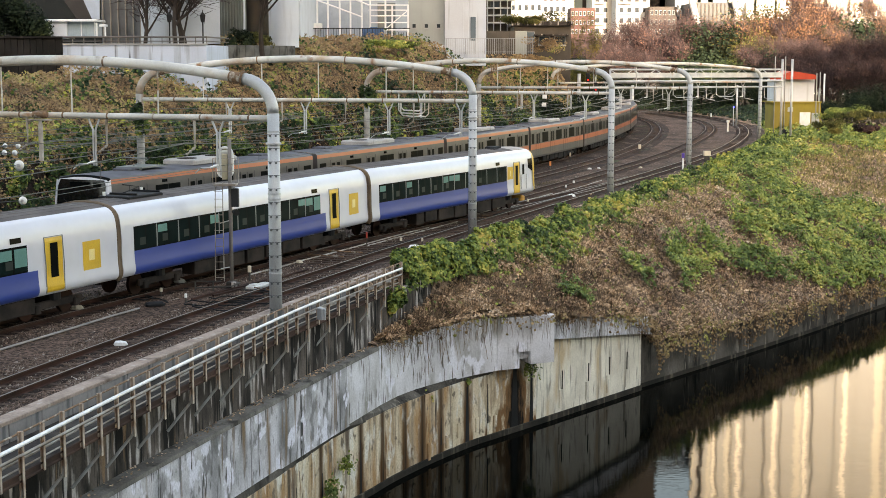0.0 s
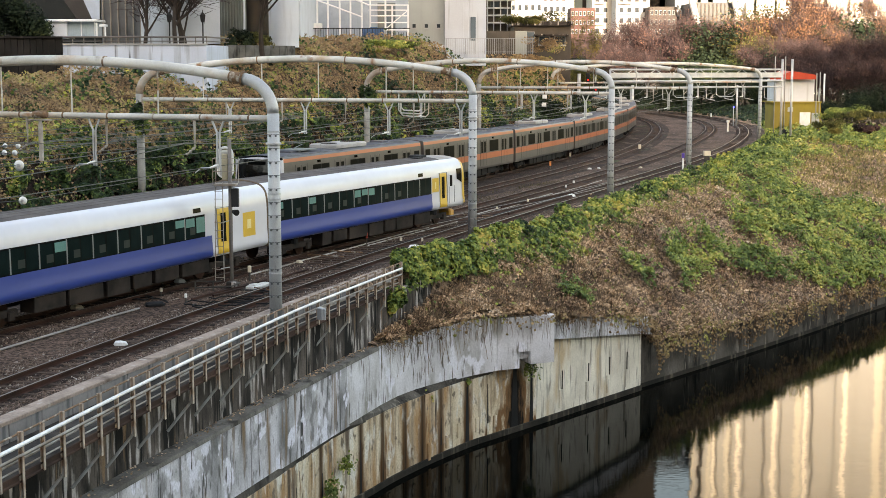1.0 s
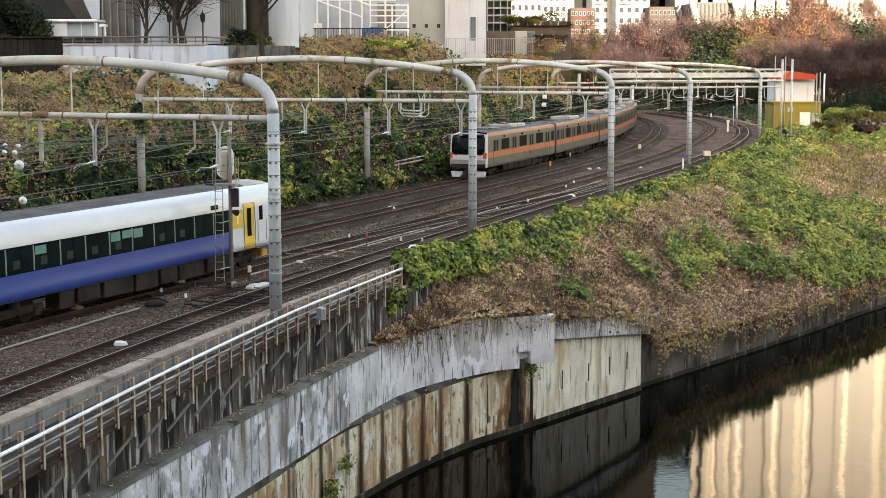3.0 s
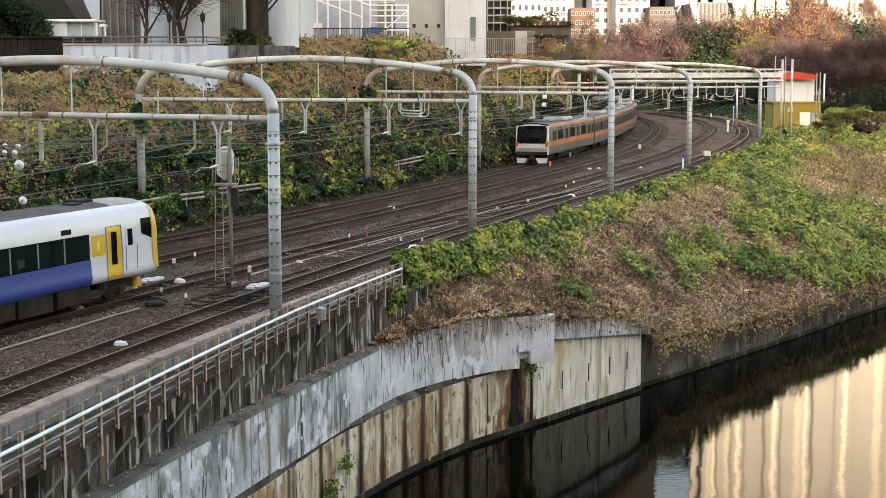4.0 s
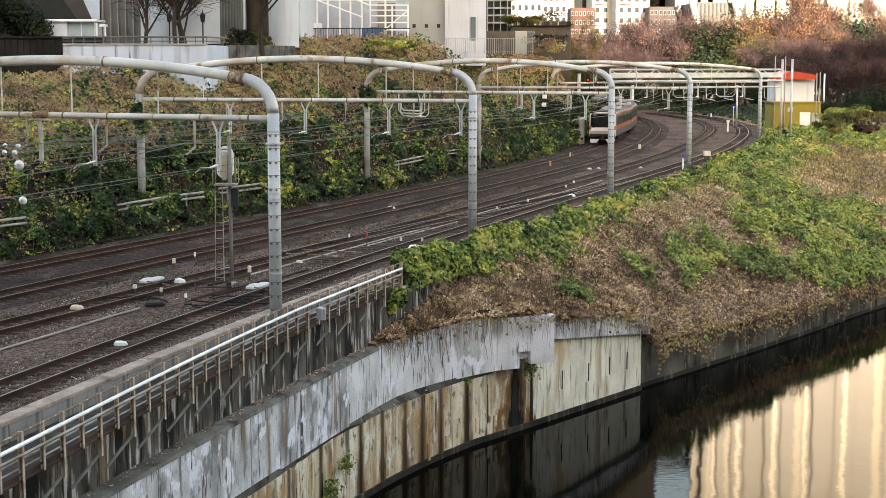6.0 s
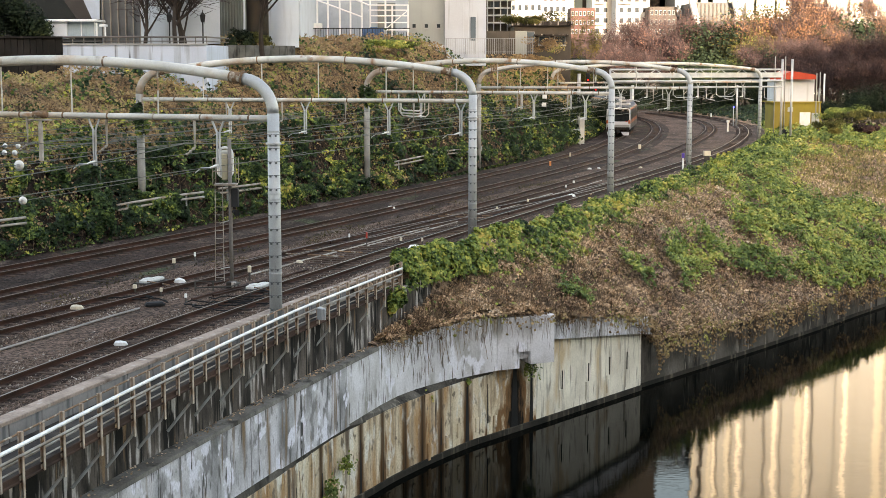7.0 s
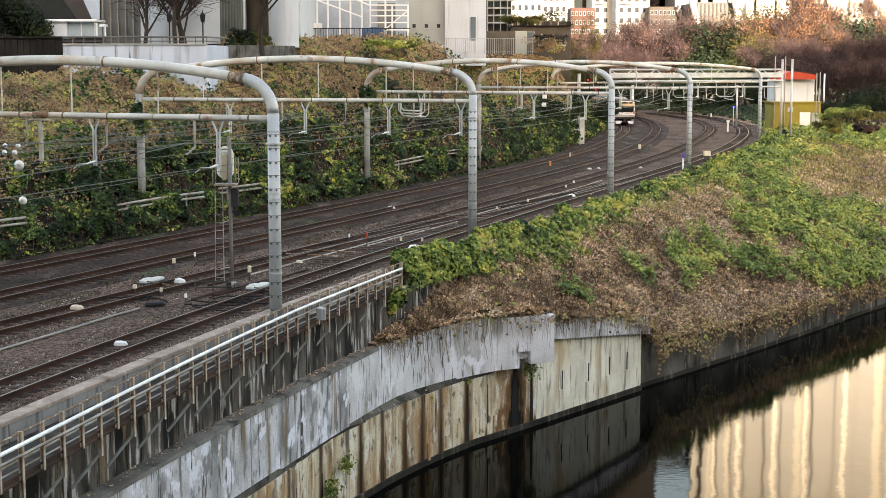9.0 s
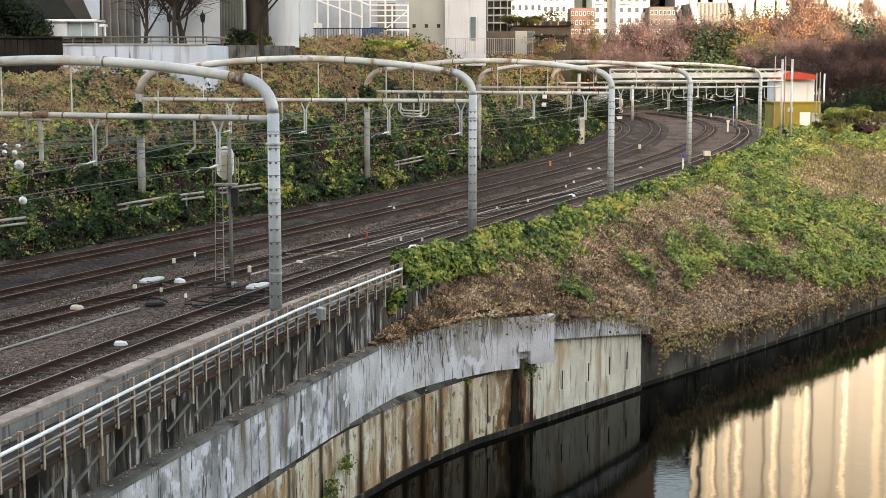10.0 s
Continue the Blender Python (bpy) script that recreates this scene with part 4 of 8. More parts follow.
# ---- signal mast ----
UNDER_GREY = mat("dark_plate", (0.07, 0.065, 0.06), rough=0.8)
def signal_mast(x, y):
    th = thing("signal_mast", "slim signal mast with white-rimmed signal head and ladder", "railway signal", (x, y, -0.2))
    part("mast", Geo().tube([(0, 0, 0), (0, 0, 5.9)], 0.075, 10), mat("mast_grey", (0.22, 0.2, 0.19), rough=0.8), th, smooth=True)
    hd = part("signal_head", Geo().box((-0.22, 0.24, 4.95), (0.4, 0.2, 1.0), bev=0.1), mat("head_grey", (0.45, 0.44, 0.40), rough=0.7), th)
    rim = [(-0.22 + 0.3 * math.cos(a), 0.28, 4.95 + (0.32 if math.sin(a) > 0 else -0.32) + 0.27 * math.sin(a)) for a in np.linspace(0, 2 * math.pi, 25)]
    part("backboard", Geo().tube(rim, 0.05, 6), INSUL, hd, "white backboard rim")
    part("back_plate", Geo().box((-0.22, 0.3, 4.95), (0.56, 0.03, 1.0), bev=0.0), INSUL, hd)
    part("junction_box", Geo().box((-0.2, 0.1, 4.8), (0.24, 0.16, 1.0), bev=0.03), mat("box_tan", (0.40, 0.36, 0.26), rough=0.8), hd)
    pf = part("platform", Geo().box((-0.15, -0.1, 4.12), (0.85, 0.7, 0.06)), DULL, th)
    for px, py in ((-0.6, -0.48), (0.3, -0.48), (-0.6, 0.28), (0.3, 0.28)):
        part("rail_post", Geo().tube([(px, py, 4.15), (px, py, 5.15)], 0.014, 6), DULL, pf)
    for z in (4.65, 5.15):
        part("guard_rail", Geo().tube([(0.3, -0.48, z), (-0.6, -0.48, z), (-0.6, 0.28, z)], 0.011, 6), DULL, pf)
    ld = part("ladder", Geo().tube([(-0.62, -0.2, 0.3), (-0.55, -0.2, 4.2)], 0.018, 6).tube([(-0.27, -0.2, 0.3), (-0.27, -0.2, 4.2)], 0.018, 6), DULL, th)
    for z in np.arange(0.45, 4.15, 0.31):
        part("rung", Geo().tube([(-0.61, -0.2, z), (-0.27, -0.2, z)], 0.012, 5), DULL, ld)
    part("ladder_tie", Geo().tube([(-0.4, -0.2, 0.8), (0, 0, 0.85)], 0.02, 5).tube([(-0.4, -0.2, 2.6), (0, 0, 2.7)], 0.02, 5), GALV, ld)
    part("relay_box", Geo().box((0.2, -0.06, 3.6), (0.28, 0.3, 0.72), bev=0.03), mat("relay_black", (0.03, 0.03, 0.032), rough=0.6), th, "black relay box")
    part("horn", Geo().tube([(0.12, -0.1, 3.05), (0.28, -0.3, 3.02)], [0.07, 0.13], 10), BLACK, th)
    part("base", Geo().box((0, 0, 0.1), (0.42, 0.42, 0.35), bev=0.05), CONC_DARK, th)
    part("base_frame", Geo().tube([(-1.3, -0.9, 0.15), (0.1, -0.9, 0.2), (0.3, 0.1, 0.2)], 0.035, 6).tube([(-1.3, -0.9, 0), (-1.3, -0.9, 0.4)], 0.03, 6).tube([(-0.6, -0.9, 0), (-0.6, -0.9, 0.4)], 0.03, 6).tube([(-1.3, -0.9, 0.4), (-0.3, -0.9, 0.4)], 0.03, 6), UNDER_GREY, th)
    return th


signal_mast(-8.35, 56.35)

# ---- clutter on the ballast ----
MACHINE = paint("points_machine_white", (0.70, 0.69, 0.66), dirt=0.35)


def points_machine(x, y, rz):
    th = thing("points_machine", "off-white points machine box bolted beside the track", "points machine", (x, y, -0.2), "points machines")
    th.rotation_euler = (0, 0, radians(rz))
    part("housing", Geo().box((0, 0, 0.12), (0.9, 0.42, 0.13), bev=0.04), MACHINE, th)
    part("cover", Geo().box((0.55, 0.02, 0.13), (0.45, 0.34, 0.13), bev=0.04), MACHINE, th)
    part("lid", Geo().box((-0.1, 0, 0.205), (0.4, 0.32, 0.05), bev=0.02), MACHINE, th)
    part("base_plate", Geo().box((0.1, 0, 0.05), (1.5, 0.65, 0.06)), UNDER_GREY, th)
    part("rod", Geo().tube([(-0.4, -0.2, 0.15), (-0.5, -1.4, 0.1)], 0.03, 6), RUSTY, th)


points_machine(-11.85, 57.6, 62)
points_machine(-7.35, 56.0, 62)


def marker(x, y, h, w, m, label, name="lineside_marker", cap=None):
    th = thing(name, label, "marker post", (x, y, -0.2), "lineside markers")
    k = 0.42 if h < 1.5 else 0.2
    part("post", Geo().box((0, 0, h * (1 - k) / 2), (w * 0.6, w * 0.6, h * (1 - k)), bev=0.01), UNDER_GREY if h < 1.5 else INSUL, th)
    part("head", Geo().box((0, 0, h * (1 - k / 2)), (w, w, h * k), bev=0.02), m, th)


CREAM = paint("cream_paint", (0.72, 0.62, 0.48), dirt=0.2)
RED = paint("red_paint", (0.55, 0.06, 0.04), dirt=0.15)
REDORANGE = paint("orange_paint", (0.62, 0.22, 0.08), dirt=0.15)
PURPLE = paint("purple_paint", (0.10, 0.05, 0.30), dirt=0.1)
for px, py, h, w, m, lab in (
        (438, 498, 0.62, 0.14, CREAM, "cream marker on a short dark post"), (303, 478, 0.5, 0.13, CREAM, "pale square marker post"), (341, 464, 0.45, 0.09, INSUL, "small white lineside marker"),
        (232, 521, 0.35, 0.14, CREAM, "small cream marker by the rail"), (279, 527, 0.35, 0.1, CREAM, "small cream marker by the rail"), (323, 538, 0.35, 0.1, INSUL, "small white cap marker"),
        (617, 428, 0.42, 0.08, INSUL, "small white lineside stake"), (648, 436, 0.7, 0.09, RED, "red painted lineside stake"), (709, 433, 0.35, 0.12, CREAM, "cream marker by the points"), (747, 434, 0.35, 0.1, CREAM, "cream marker by the points"),
        (735, 353, 0.6, 0.09, UNDER_GREY, "thin dark lineside stake"), (974, 303, 0.9, 0.16, REDORANGE, "rust-red painted lineside stake"), (1009, 285, 0.85, 0.16, CREAM, "pale painted lineside stake"), (1132, 272, 1.0, 0.26, CREAM, "cream painted marker post"),
        (1287, 232, 1.6, 0.35, INSUL, "white painted lineside marker"), (1257, 215, 1.4, 0.2, INSUL, "thin white marker post"), (1251, 285, 1.0, 0.62, CREAM, "pale pink concrete block marker"), (1209, 312, 1.9, 0.2, PURPLE, "thin purple-headed marker post"),
        (935, 362, 0.4, 0.12, CREAM, "cream marker by the points"), (1002, 336, 0.4, 0.12, INSUL, "white marker by the points"), (1016, 328, 0.4, 0.16, INSUL, "white marker by the points"), (880, 375, 0.35, 0.12, CREAM, "cream marker by the rail")):
    d = (8.475 + 0.2) * 2550 / (py - 118.5)
    q = Vector(((px - 784) / 2550 * d, d))
    marker(q.x, q.y, h, w, m, lab)


def rock(px, py, s, m=None, seed=0):
    d = (8.475 + 0.15) * 2550 / (py - 118.5)
    rng = random.Random(seed)
    g = Geo().tube([(-s * 1.2, 0, 0.02), (-s * 0.8, 0.02, 0.05), (0, 0, 0.06), (s * 0.8, 0.03, 0.05), (s * 1.2, 0, 0.02)], [s * 0.2, s * 0.6, s * (0.6 + 0.2 * rng.random()), s * 0.5, s * 0.15], 7)
    ob = solo("white_stone", g, m or INSUL, "pale stone lying on the ballast", "stone", "stones on the ballast")
    ob.location = ((px - 784) / 2550 * d, d, -0.17)
    return ob


for k, (px, py, s) in enumerate(((527, 466, 0.14), (204, 615, 0.18), (313, 501, 0.2), (127, 549, 0.2), (1044, 298, 0.15), (1060, 297, 0.12), (1134, 296, 0.13), (692, 368, 0.2), (735, 441, 0.3), (690, 330, 0.15), (1012, 347, 0.24))):
    rock(px, py, s, None if k % 3 else CREAM, k)
# loose stones of the ballast between and beside the near tracks
STONES = leafy("ballast_stones", [(0.0, (0.05, 0.033, 0.025)), (0.4, (0.125, 0.085, 0.066)), (0.7, (0.20, 0.15, 0.122)), (0.9, (0.30, 0.25, 0.21)), (1.0, (0.48, 0.43, 0.39))], 0.95, 0.55)
rp = np.random.RandomState(21)
sv, sf = [], []
while len(sv) < 5 * 30000:
    y = 30 + 60 * rp.rand() ** 1.5
    L_, o = ((LC, rp.uniform(-2.1, 1.9)), (LD, rp.uniform(-1.9, 1.9)))[rp.randint(2)]
    if 0.42 < abs(o) < 0.7 or (abs(o) < 1.0 and rp.rand() < 0.6):
        continue
    q, r_, a = L_.aty(y, o, -0.175), rp.uniform(0.018, 0.045), rp.uniform(0, 6.3)
    k = len(sv)
    sv += [(q.x + r_ * rp.uniform(0.7, 1.3) * math.cos(a + j * 1.571), q.y + r_ * rp.uniform(0.7, 1.3) * math.sin(a + j * 1.571), q.z + rp.uniform(-0.02, 0.02)) for j in range(4)]
    sv.append((q.x + rp.uniform(-0.4, 0.4) * r_, q.y + rp.uniform(-0.4, 0.4) * r_, q.z + 0.02 + r_ * rp.uniform(0.3, 0.7)))
    sf += [(k + j, k + (j + 1) % 4, k + 4) for j in range(4)]
me = bpy.data.meshes.new("ballast_stones")
me.from_pydata(sv, [], sf)
me.materials.append(STONES)
tagged(new("ballast_stones", me), "loose grey-brown stones lying on the ballast bed", "ballast", kind="stuff")
# heap of black cable and a white troughing line
rng = random.Random(5)
th = thing("cable_heap", "loose heap of black cables lying on the ballast", "cables", (-9.4, 52.6, -0.15))
for k in range(9):
    pts, p0 = [], Vector((rng.uniform(-1.4, 1.6), rng.uniform(-0.9, 1.2), 0.05))
    a = rng.uniform(0, 6)
    for j in range(14):
        a += rng.uniform(-0.4, 0.9)
        p0 = p0 + Vector((math.cos(a) * 0.24, math.sin(a) * 0.24, 0))
        pts.append((p0.x, p0.y, 0.04 + 0.08 * rng.random()))
    part("cable", Geo().tube(pts, 0.028, 5), BLACK, th)
part("coil", Geo().box((-1.1, -0.8, 0.07), (0.7, 0.4, 0.13), 20, bev=0.06), BLACK, th)
tg = [LC.aty(y, o, -0.13) for y, o in ((42.5, 2.55), (45, 2.3), (48, 2.1), (50, 1.9), (51.8, 1.85))]
solo("cable_troughing", Geo().tube([tuple(q) for q in tg], 0.038, 6), mat("trough_grey", (0.30, 0.275, 0.26), rough=0.8), "pale grey cable duct snaking beside the track", "cable duct")
for y0, y1, o in ((54, 60, 2.6), (55, 63, 2.9), (57, 61, 1.2)):
    solo("loose_rail", Geo().tube([tuple(LC.aty(y, o + 0.1 * math.sin(y), -0.12)) for y in np.arange(y0, y1, 1.0)], 0.05, 5), RAIL, "rusty bar lying along the ballast", "bar")
# meter box on the walkway
bx = thing("junction_box", "grey metal junction box on the walkway railing", "junction box", tuple(LD.at(LD.s_of(30.6), 3.6, 0)), "walkway boxes")
part("case", Geo().box((0, 0, -0.3), (0.32, 0.2, 0.42), -55, bev=0.03), GALV, bx)
part("door", Geo().box((0.07, -0.09, -0.3), (0.26, 0.02, 0.34), -55), GALV, bx)
bx2 = copy_thing(bx, Matrix.Translation(LD.at(LD.s_of(51.2), 3.55, 0.15)))


# ---- large gantry by the bend ----
def gantry():
    th = thing("lattice_gantry", "wide grey lattice gantry carrying signals over the tracks", "signal gantry", (0, 0, 0))
    a, b2 = Vector((18.2, 158, 0)), Vector((40.0, 171, 0))
    d = (b2 - a).normalized()
    for z, r in ((8.2, 0.10), (7.35, 0.10), (6.9, 0.13), (6.2, 0.10)):
        part("chord", Geo().tube([a + Vector((0, 0, z)), b2 + Vector((0, 0, z))], r, 8), GALV, th)
    n = 16
    for k in range(n):
        p0, p1 = a.lerp(b2, k / n), a.lerp(b2, (k + 1) / n)
        part("lattice_bar", Geo().tube([p0 + Vector((0, 0, 7.35 if k % 2 else 8.2)), p1 + Vector((0, 0, 8.2 if k % 2 else 7.35))], 0.05, 5), GALV, th)
    part("walk_board", Geo().box(tuple((a + b2) / 2 + Vector((0, 0, 7.6))), ((b2 - a).length, 0.12, 0.5), math.degrees(math.atan2(d.y, d.x))), GALV, th)
    for q in (b2, b2 + Vector((1.3, 0.6, 0)), a):
        part("leg", Geo().tube([q + Vector((0, 0, -0.2)), q + Vector((0, 0, 9.4 if q is not a else 8.2))], 0.14, 10), GALV, th, smooth=True)
    for k in (0.12, 0.3, 0.42, 0.55, 0.66, 0.78, 0.9):
        p0 = a.lerp(b2, k)
        part("drop_arm", Geo().tube([p0 + Vector((-0.2, 0, 6.2)), p0 + Vector((-0.15, 0, 4.9)), p0 + Vector((0.9, 0.3, 4.7))], 0.05, 6), GALV, th)
    for k in (0.35, 0.6):
        p0 = a.lerp(b2, k)
        part("hoop", Geo().tube([p0 + Vector((0, 0, 6.9)), p0 + Vector((0, 0, 5.4)), p0 + Vector((0.4, 0.2, 5.1)), p0 + Vector((2.0, 1, 5.1)), p0 + Vector((2.4, 1.2, 5.4)), p0 + Vector((2.4, 1.2, 6.9))], 0.05, 6), GALV, th)


gantry()


def signal_head(x, y, z, lit):
    th = thing("signal_lamp", "black colour-light signal showing red" if lit else "black colour-light signal", "railway signal", (x, y, z), "gantry signals")
    part("housing", Geo().box((0, 0, 0), (0.42, 0.25, 1.0), bev=0.08), BLACK, th)
    part("lens", Geo().tube([(0, -0.16, -0.25), (0, -0.12, -0.25)], 0.09, 12), LAMP_RED if lit else BLACK, th)
    part("hood", Geo().tube([(0, -0.35, -0.22), (0, -0.12, -0.2)], 0.16, 10, cap=False), BLACK, th)
    part("bracket", Geo().tube([(0, 0.1, 0.4), (0, 0.1, 1.1)], 0.03, 6), GALV, th)


LAMP_RED = bpy.data.materials.new("lit_red_lens")
nt, b = nodes_of(LAMP_RED)
b.inputs["Base Color"].default_value = (0.6, 0.02, 0.02, 1)
b.inputs["Emission Color"].default_value = (1.0, 0.04, 0.03, 1)
b.inputs["Emission Strength"].default_value = 0.22
signal_head(15.1, 151, 7.4, True)
signal_head(15.9, 151, 6.4, True)
# white warning boards
for px, py, d in ((963, 170, 135), (962, 184, 135), (1191, 156, 165)):
    ob = solo("warning_board", Geo().box((0, 0, 0), (0.42, 0.05, 0.36), bev=0.01), INSUL, "small white square board hung on the wires", "sign", "warning boards")
    ob.location = ((px - 784) / 2550 * d, d, 8.475 - d * (py - 118.5) / 2550)
# far-side lone posts and cabinets
for px, py, top, d, r in ((1023, 250, 130, 165, 0.2), (974, 258, 165, 156, 0.2), (1118, 205, 150, 235, 0.22), (1302, 210, 150, 215, 0.15), (1455, 200, 130, 205, 0.12), (1447, 200, 155, 205, 0.12)):
    zt = 8.475 - d * (top - 118.5) / 2550
    ob = solo("line_post", Geo().tube([(0, 0, -0.2), (0, 0, zt)], r, 10), GALV, "grey steel post beside the line", "post", "line posts", smooth=True)
    ob.location = ((px - 784) / 2550 * d, d, 0)
for px, d, s in ((1018, 163, (1.2, 0.8, 1.7)), (1010, 161, (0.8, 0.6, 1.0)), (1029, 164, (0.6, 0.5, 3.0))):
    th = thing("relay_cabinet", "pale grey trackside relay cabinet", "cabinet", ((px - 784) / 2550 * d, d, -0.2), "relay cabinets")
    part("body", Geo().box((0, 0, s[2] / 2), s, bev=0.05), GALV, th)
    part("door", Geo().box((0, -s[1] / 2 - 0.01, s[2] / 2), (s[0] * 0.85, 0.02, s[2] * 0.85)), GALV, th)


# cable hoops slung from the second portal's beam, and a stout hanger on the first
hp = thing("cable_hoop", "pale looped pipes slung under a portal beam", "cable support", (-2.3, 75.2, 0))
for x0_, x1_, zt, zb in ((0.0, 1.35, 7.15, 6.1), (0.1, 1.55, 6.75, 5.95), (0.12, 1.2, 6.75, 6.25)):
    part("loop", Geo().tube([(x0_, 0, zt), (x0_, 0, zb + 0.15), (x0_ + 0.15, 0, zb), (x1_ - 0.15, 0, zb - 0.04), (x1_, 0, zb + 0.11), (x1_, 0, zt)], 0.035, 6), PIPE, hp)
sh_ = thing("beam_hanger", "stout pale hanger clamped under a portal beam", "cable support", (-14.34, 51.45, 0))
part("column", Geo().tube([(0, 0, 6.62), (0, 0, 6.3), (0, 0, 5.15)], [0.05, 0.085, 0.08], 10), DULL, sh_)
part("saddle", Geo().box((0, 0, 6.62), (1.0, 0.12, 0.05), -21, bev=0.02), DULL, sh_)
part("clamp", Geo().tube([(-0.28, 0.11, 6.8), (-0.2, 0.08, 6.8), (0.2, -0.08, 6.8), (0.28, -0.11, 6.8)], [0.1, 0.135, 0.135, 0.1], 10), RUSTY, sh_)
bl_ = bpy.data.materials.new("lit_blue_lens")
nt, b = nodes_of(bl_)
b.inputs["Base Color"].default_value = (0.02, 0.03, 0.5, 1)
b.inputs["Emission Color"].default_value = (0.05, 0.08, 1.0, 1)
b.inputs["Emission Strength"].default_value = 1.5
th = thing("blue_lamp", "small lit blue signal lamp on a post", "railway signal", (43.0, 214, 0))
part("post", Geo().tube([(0, 0, -0.3), (0, 0, 2.6)], 0.06, 6), GALV, th)
part("lens", Geo().tube([(0, -0.1, 2.6), (0, 0.05, 2.6)], 0.11, 12), bl_, th)


# ---- trains ----
EX_WHITE = mat("train_white", (0.565, 0.565, 0.61), (0.53, 0.53, 0.575), scale=0.5, fine=3, rough=0.3, bump=0, grain=0.03)
EX_WHITE.node_tree.nodes["Principled BSDF"].inputs["Coat Weight"].default_value = 0.3
EX_MARK = paint("pale_yellow_mark", (0.80, 0.66, 0.30), rough=0.4)
EX_BLUE = mat("train_blue", (0.020, 0.052, 0.25), (0.017, 0.046, 0.225), scale=0.5, fine=4, rough=0.3, bump=0, grain=0.05)
EX_BLUE.node_tree.nodes["Principled BSDF"].inputs["Coat Weight"].default_value = 0.12
EX_YELLOW = paint("train_yellow", (0.66, 0.39, 0.03), rough=0.35, coat=0.2)
EX_ROOF = mat("train_roof", (0.125, 0.108, 0.102), (0.085, 0.073, 0.07), rough=0.8, bump=0.1)
EX_DOME = mat("beige_cab_roof", (0.42, 0.38, 0.34), (0.33, 0.30, 0.27), rough=0.7, bump=0.05)
GLASS = paint("train_glass", (0.004, 0.005, 0.005), rough=0.3, dirt=0.3, spec=0.02)
PANE = paint("train_pane", (0.007, 0.015, 0.0145), rough=0.2, dirt=0.3, spec=0.03)
BLIND = paint("teal_blind", (0.10, 0.25, 0.225), rough=0.25)
MULLION = paint("grey_mullion", (0.17, 0.19, 0.19), rough=0.4)
SEAT = paint("dim_seat", (0.011, 0.021, 0.020), rough=0.5, spec=0.2)
UNDER = mat("underframe", (0.04, 0.03, 0.025), (0.014, 0.011, 0.010), scale=1.2, rough=0.85)
UNDER_DARK = mat("near_black_underframe", (0.016, 0.013, 0.012), (0.008, 0.007, 0.007), scale=1.2, rough=0.85)
BELLOWS = mat("gangway_bellows", (0.19, 0.135, 0.09), (0.09, 0.065, 0.045), rough=0.9)
STAINLESS = mat("stainless_side", (0.088, 0.077, 0.073), (0.062, 0.054, 0.052), scale=0.7, fine=3, rough=0.45, metal=0.15, bump=0.02, grain=0.1)
ORANGE_P = paint("snowplough_orange", (0.66, 0.33, 0.06), rough=0.5)
ORANGE = mat("train_orange", (0.42, 0.10, 0.034), (0.37, 0.088, 0.03), scale=0.6, rough=0.4, bump=0, grain=0.06)
CM_ROOF = mat("grey_roof", (0.12, 0.122, 0.14), (0.075, 0.076, 0.088), rough=0.75, bump=0.1)
SCREEN = paint("windscreen_glass", (0.006, 0.0065, 0.007), rough=0.06, spec=0.3)
BUMPER = paint("bumper_grey", (0.27, 0.27, 0.27), rough=0.5)
MASK = paint("black_mask", (0.005, 0.0055, 0.006), rough=0.15, spec=0.03)
LAMP_W = bpy.data.materials.new("headlamp_glass")
nt, b = nodes_of(LAMP_W)
b.inputs["Base Color"].default_value = (0.8, 0.8, 0.75, 1)
b.inputs["Roughness"].default_value = 0.1
LAMP_R = bpy.data.materials.new("red_lamp")
nt, b = nodes_of(LAMP_R)
b.inputs["Base Color"].default_value = (0.5, 0.01, 0.01, 1)
b.inputs["Emission Color"].default_value = (1, 0.05, 0.03, 1)
b.inputs["Emission Strength"].default_value = 0.02

PROF_EX = ((0.93, 1.36), (1.0, 1.44), (1.1, 1.485), (1.2, 1.49), (1.32, 1.478), (1.45, 1.463), (1.65, 1.448), (1.83, 1.442), (2.3, 1.44), (2.72, 1.425), (3.0, 1.39), (3.2, 1.34), (3.36, 1.24), (3.46, 1.12), (3.52, 0.98))
PROF_CM = ((0.85, 1.44), (1.0, 1.475), (1.57, 1.475), (2.0, 1.475), (3.0, 1.46), (3.22, 1.45), (3.42, 1.43), (3.5, 1.36))


def side_strip(g, prof, x0, x1, z0, z1, side, out=0.0, nx=1, thick=0.0):
    zs = [z0] + [z for z, _ in prof if z0 + 0.01 < z < z1 - 0.01] + [z1]
    pz, pw_ = [q[0] for q in prof], [q[1] for q in prof]
    rows = []
    for i in range(nx + 1):
        x = x0 + (x1 - x0) * i / nx
        rows.append([(x, side * (float(np.interp(z, pz, pw_)) + out), z) for z in zs])
    g.grid(rows)
    if thick:
        for edge in ([r[0] for r in rows], [r[-1] for r in rows]):
            g.grid([edge, [(x, y - side * thick, z) for x, y, z in edge]])
        for r in (rows[0], rows[-1]):
            g.grid([r, [(x, y - side * thick, z) for x, y, z in r]])
    return g


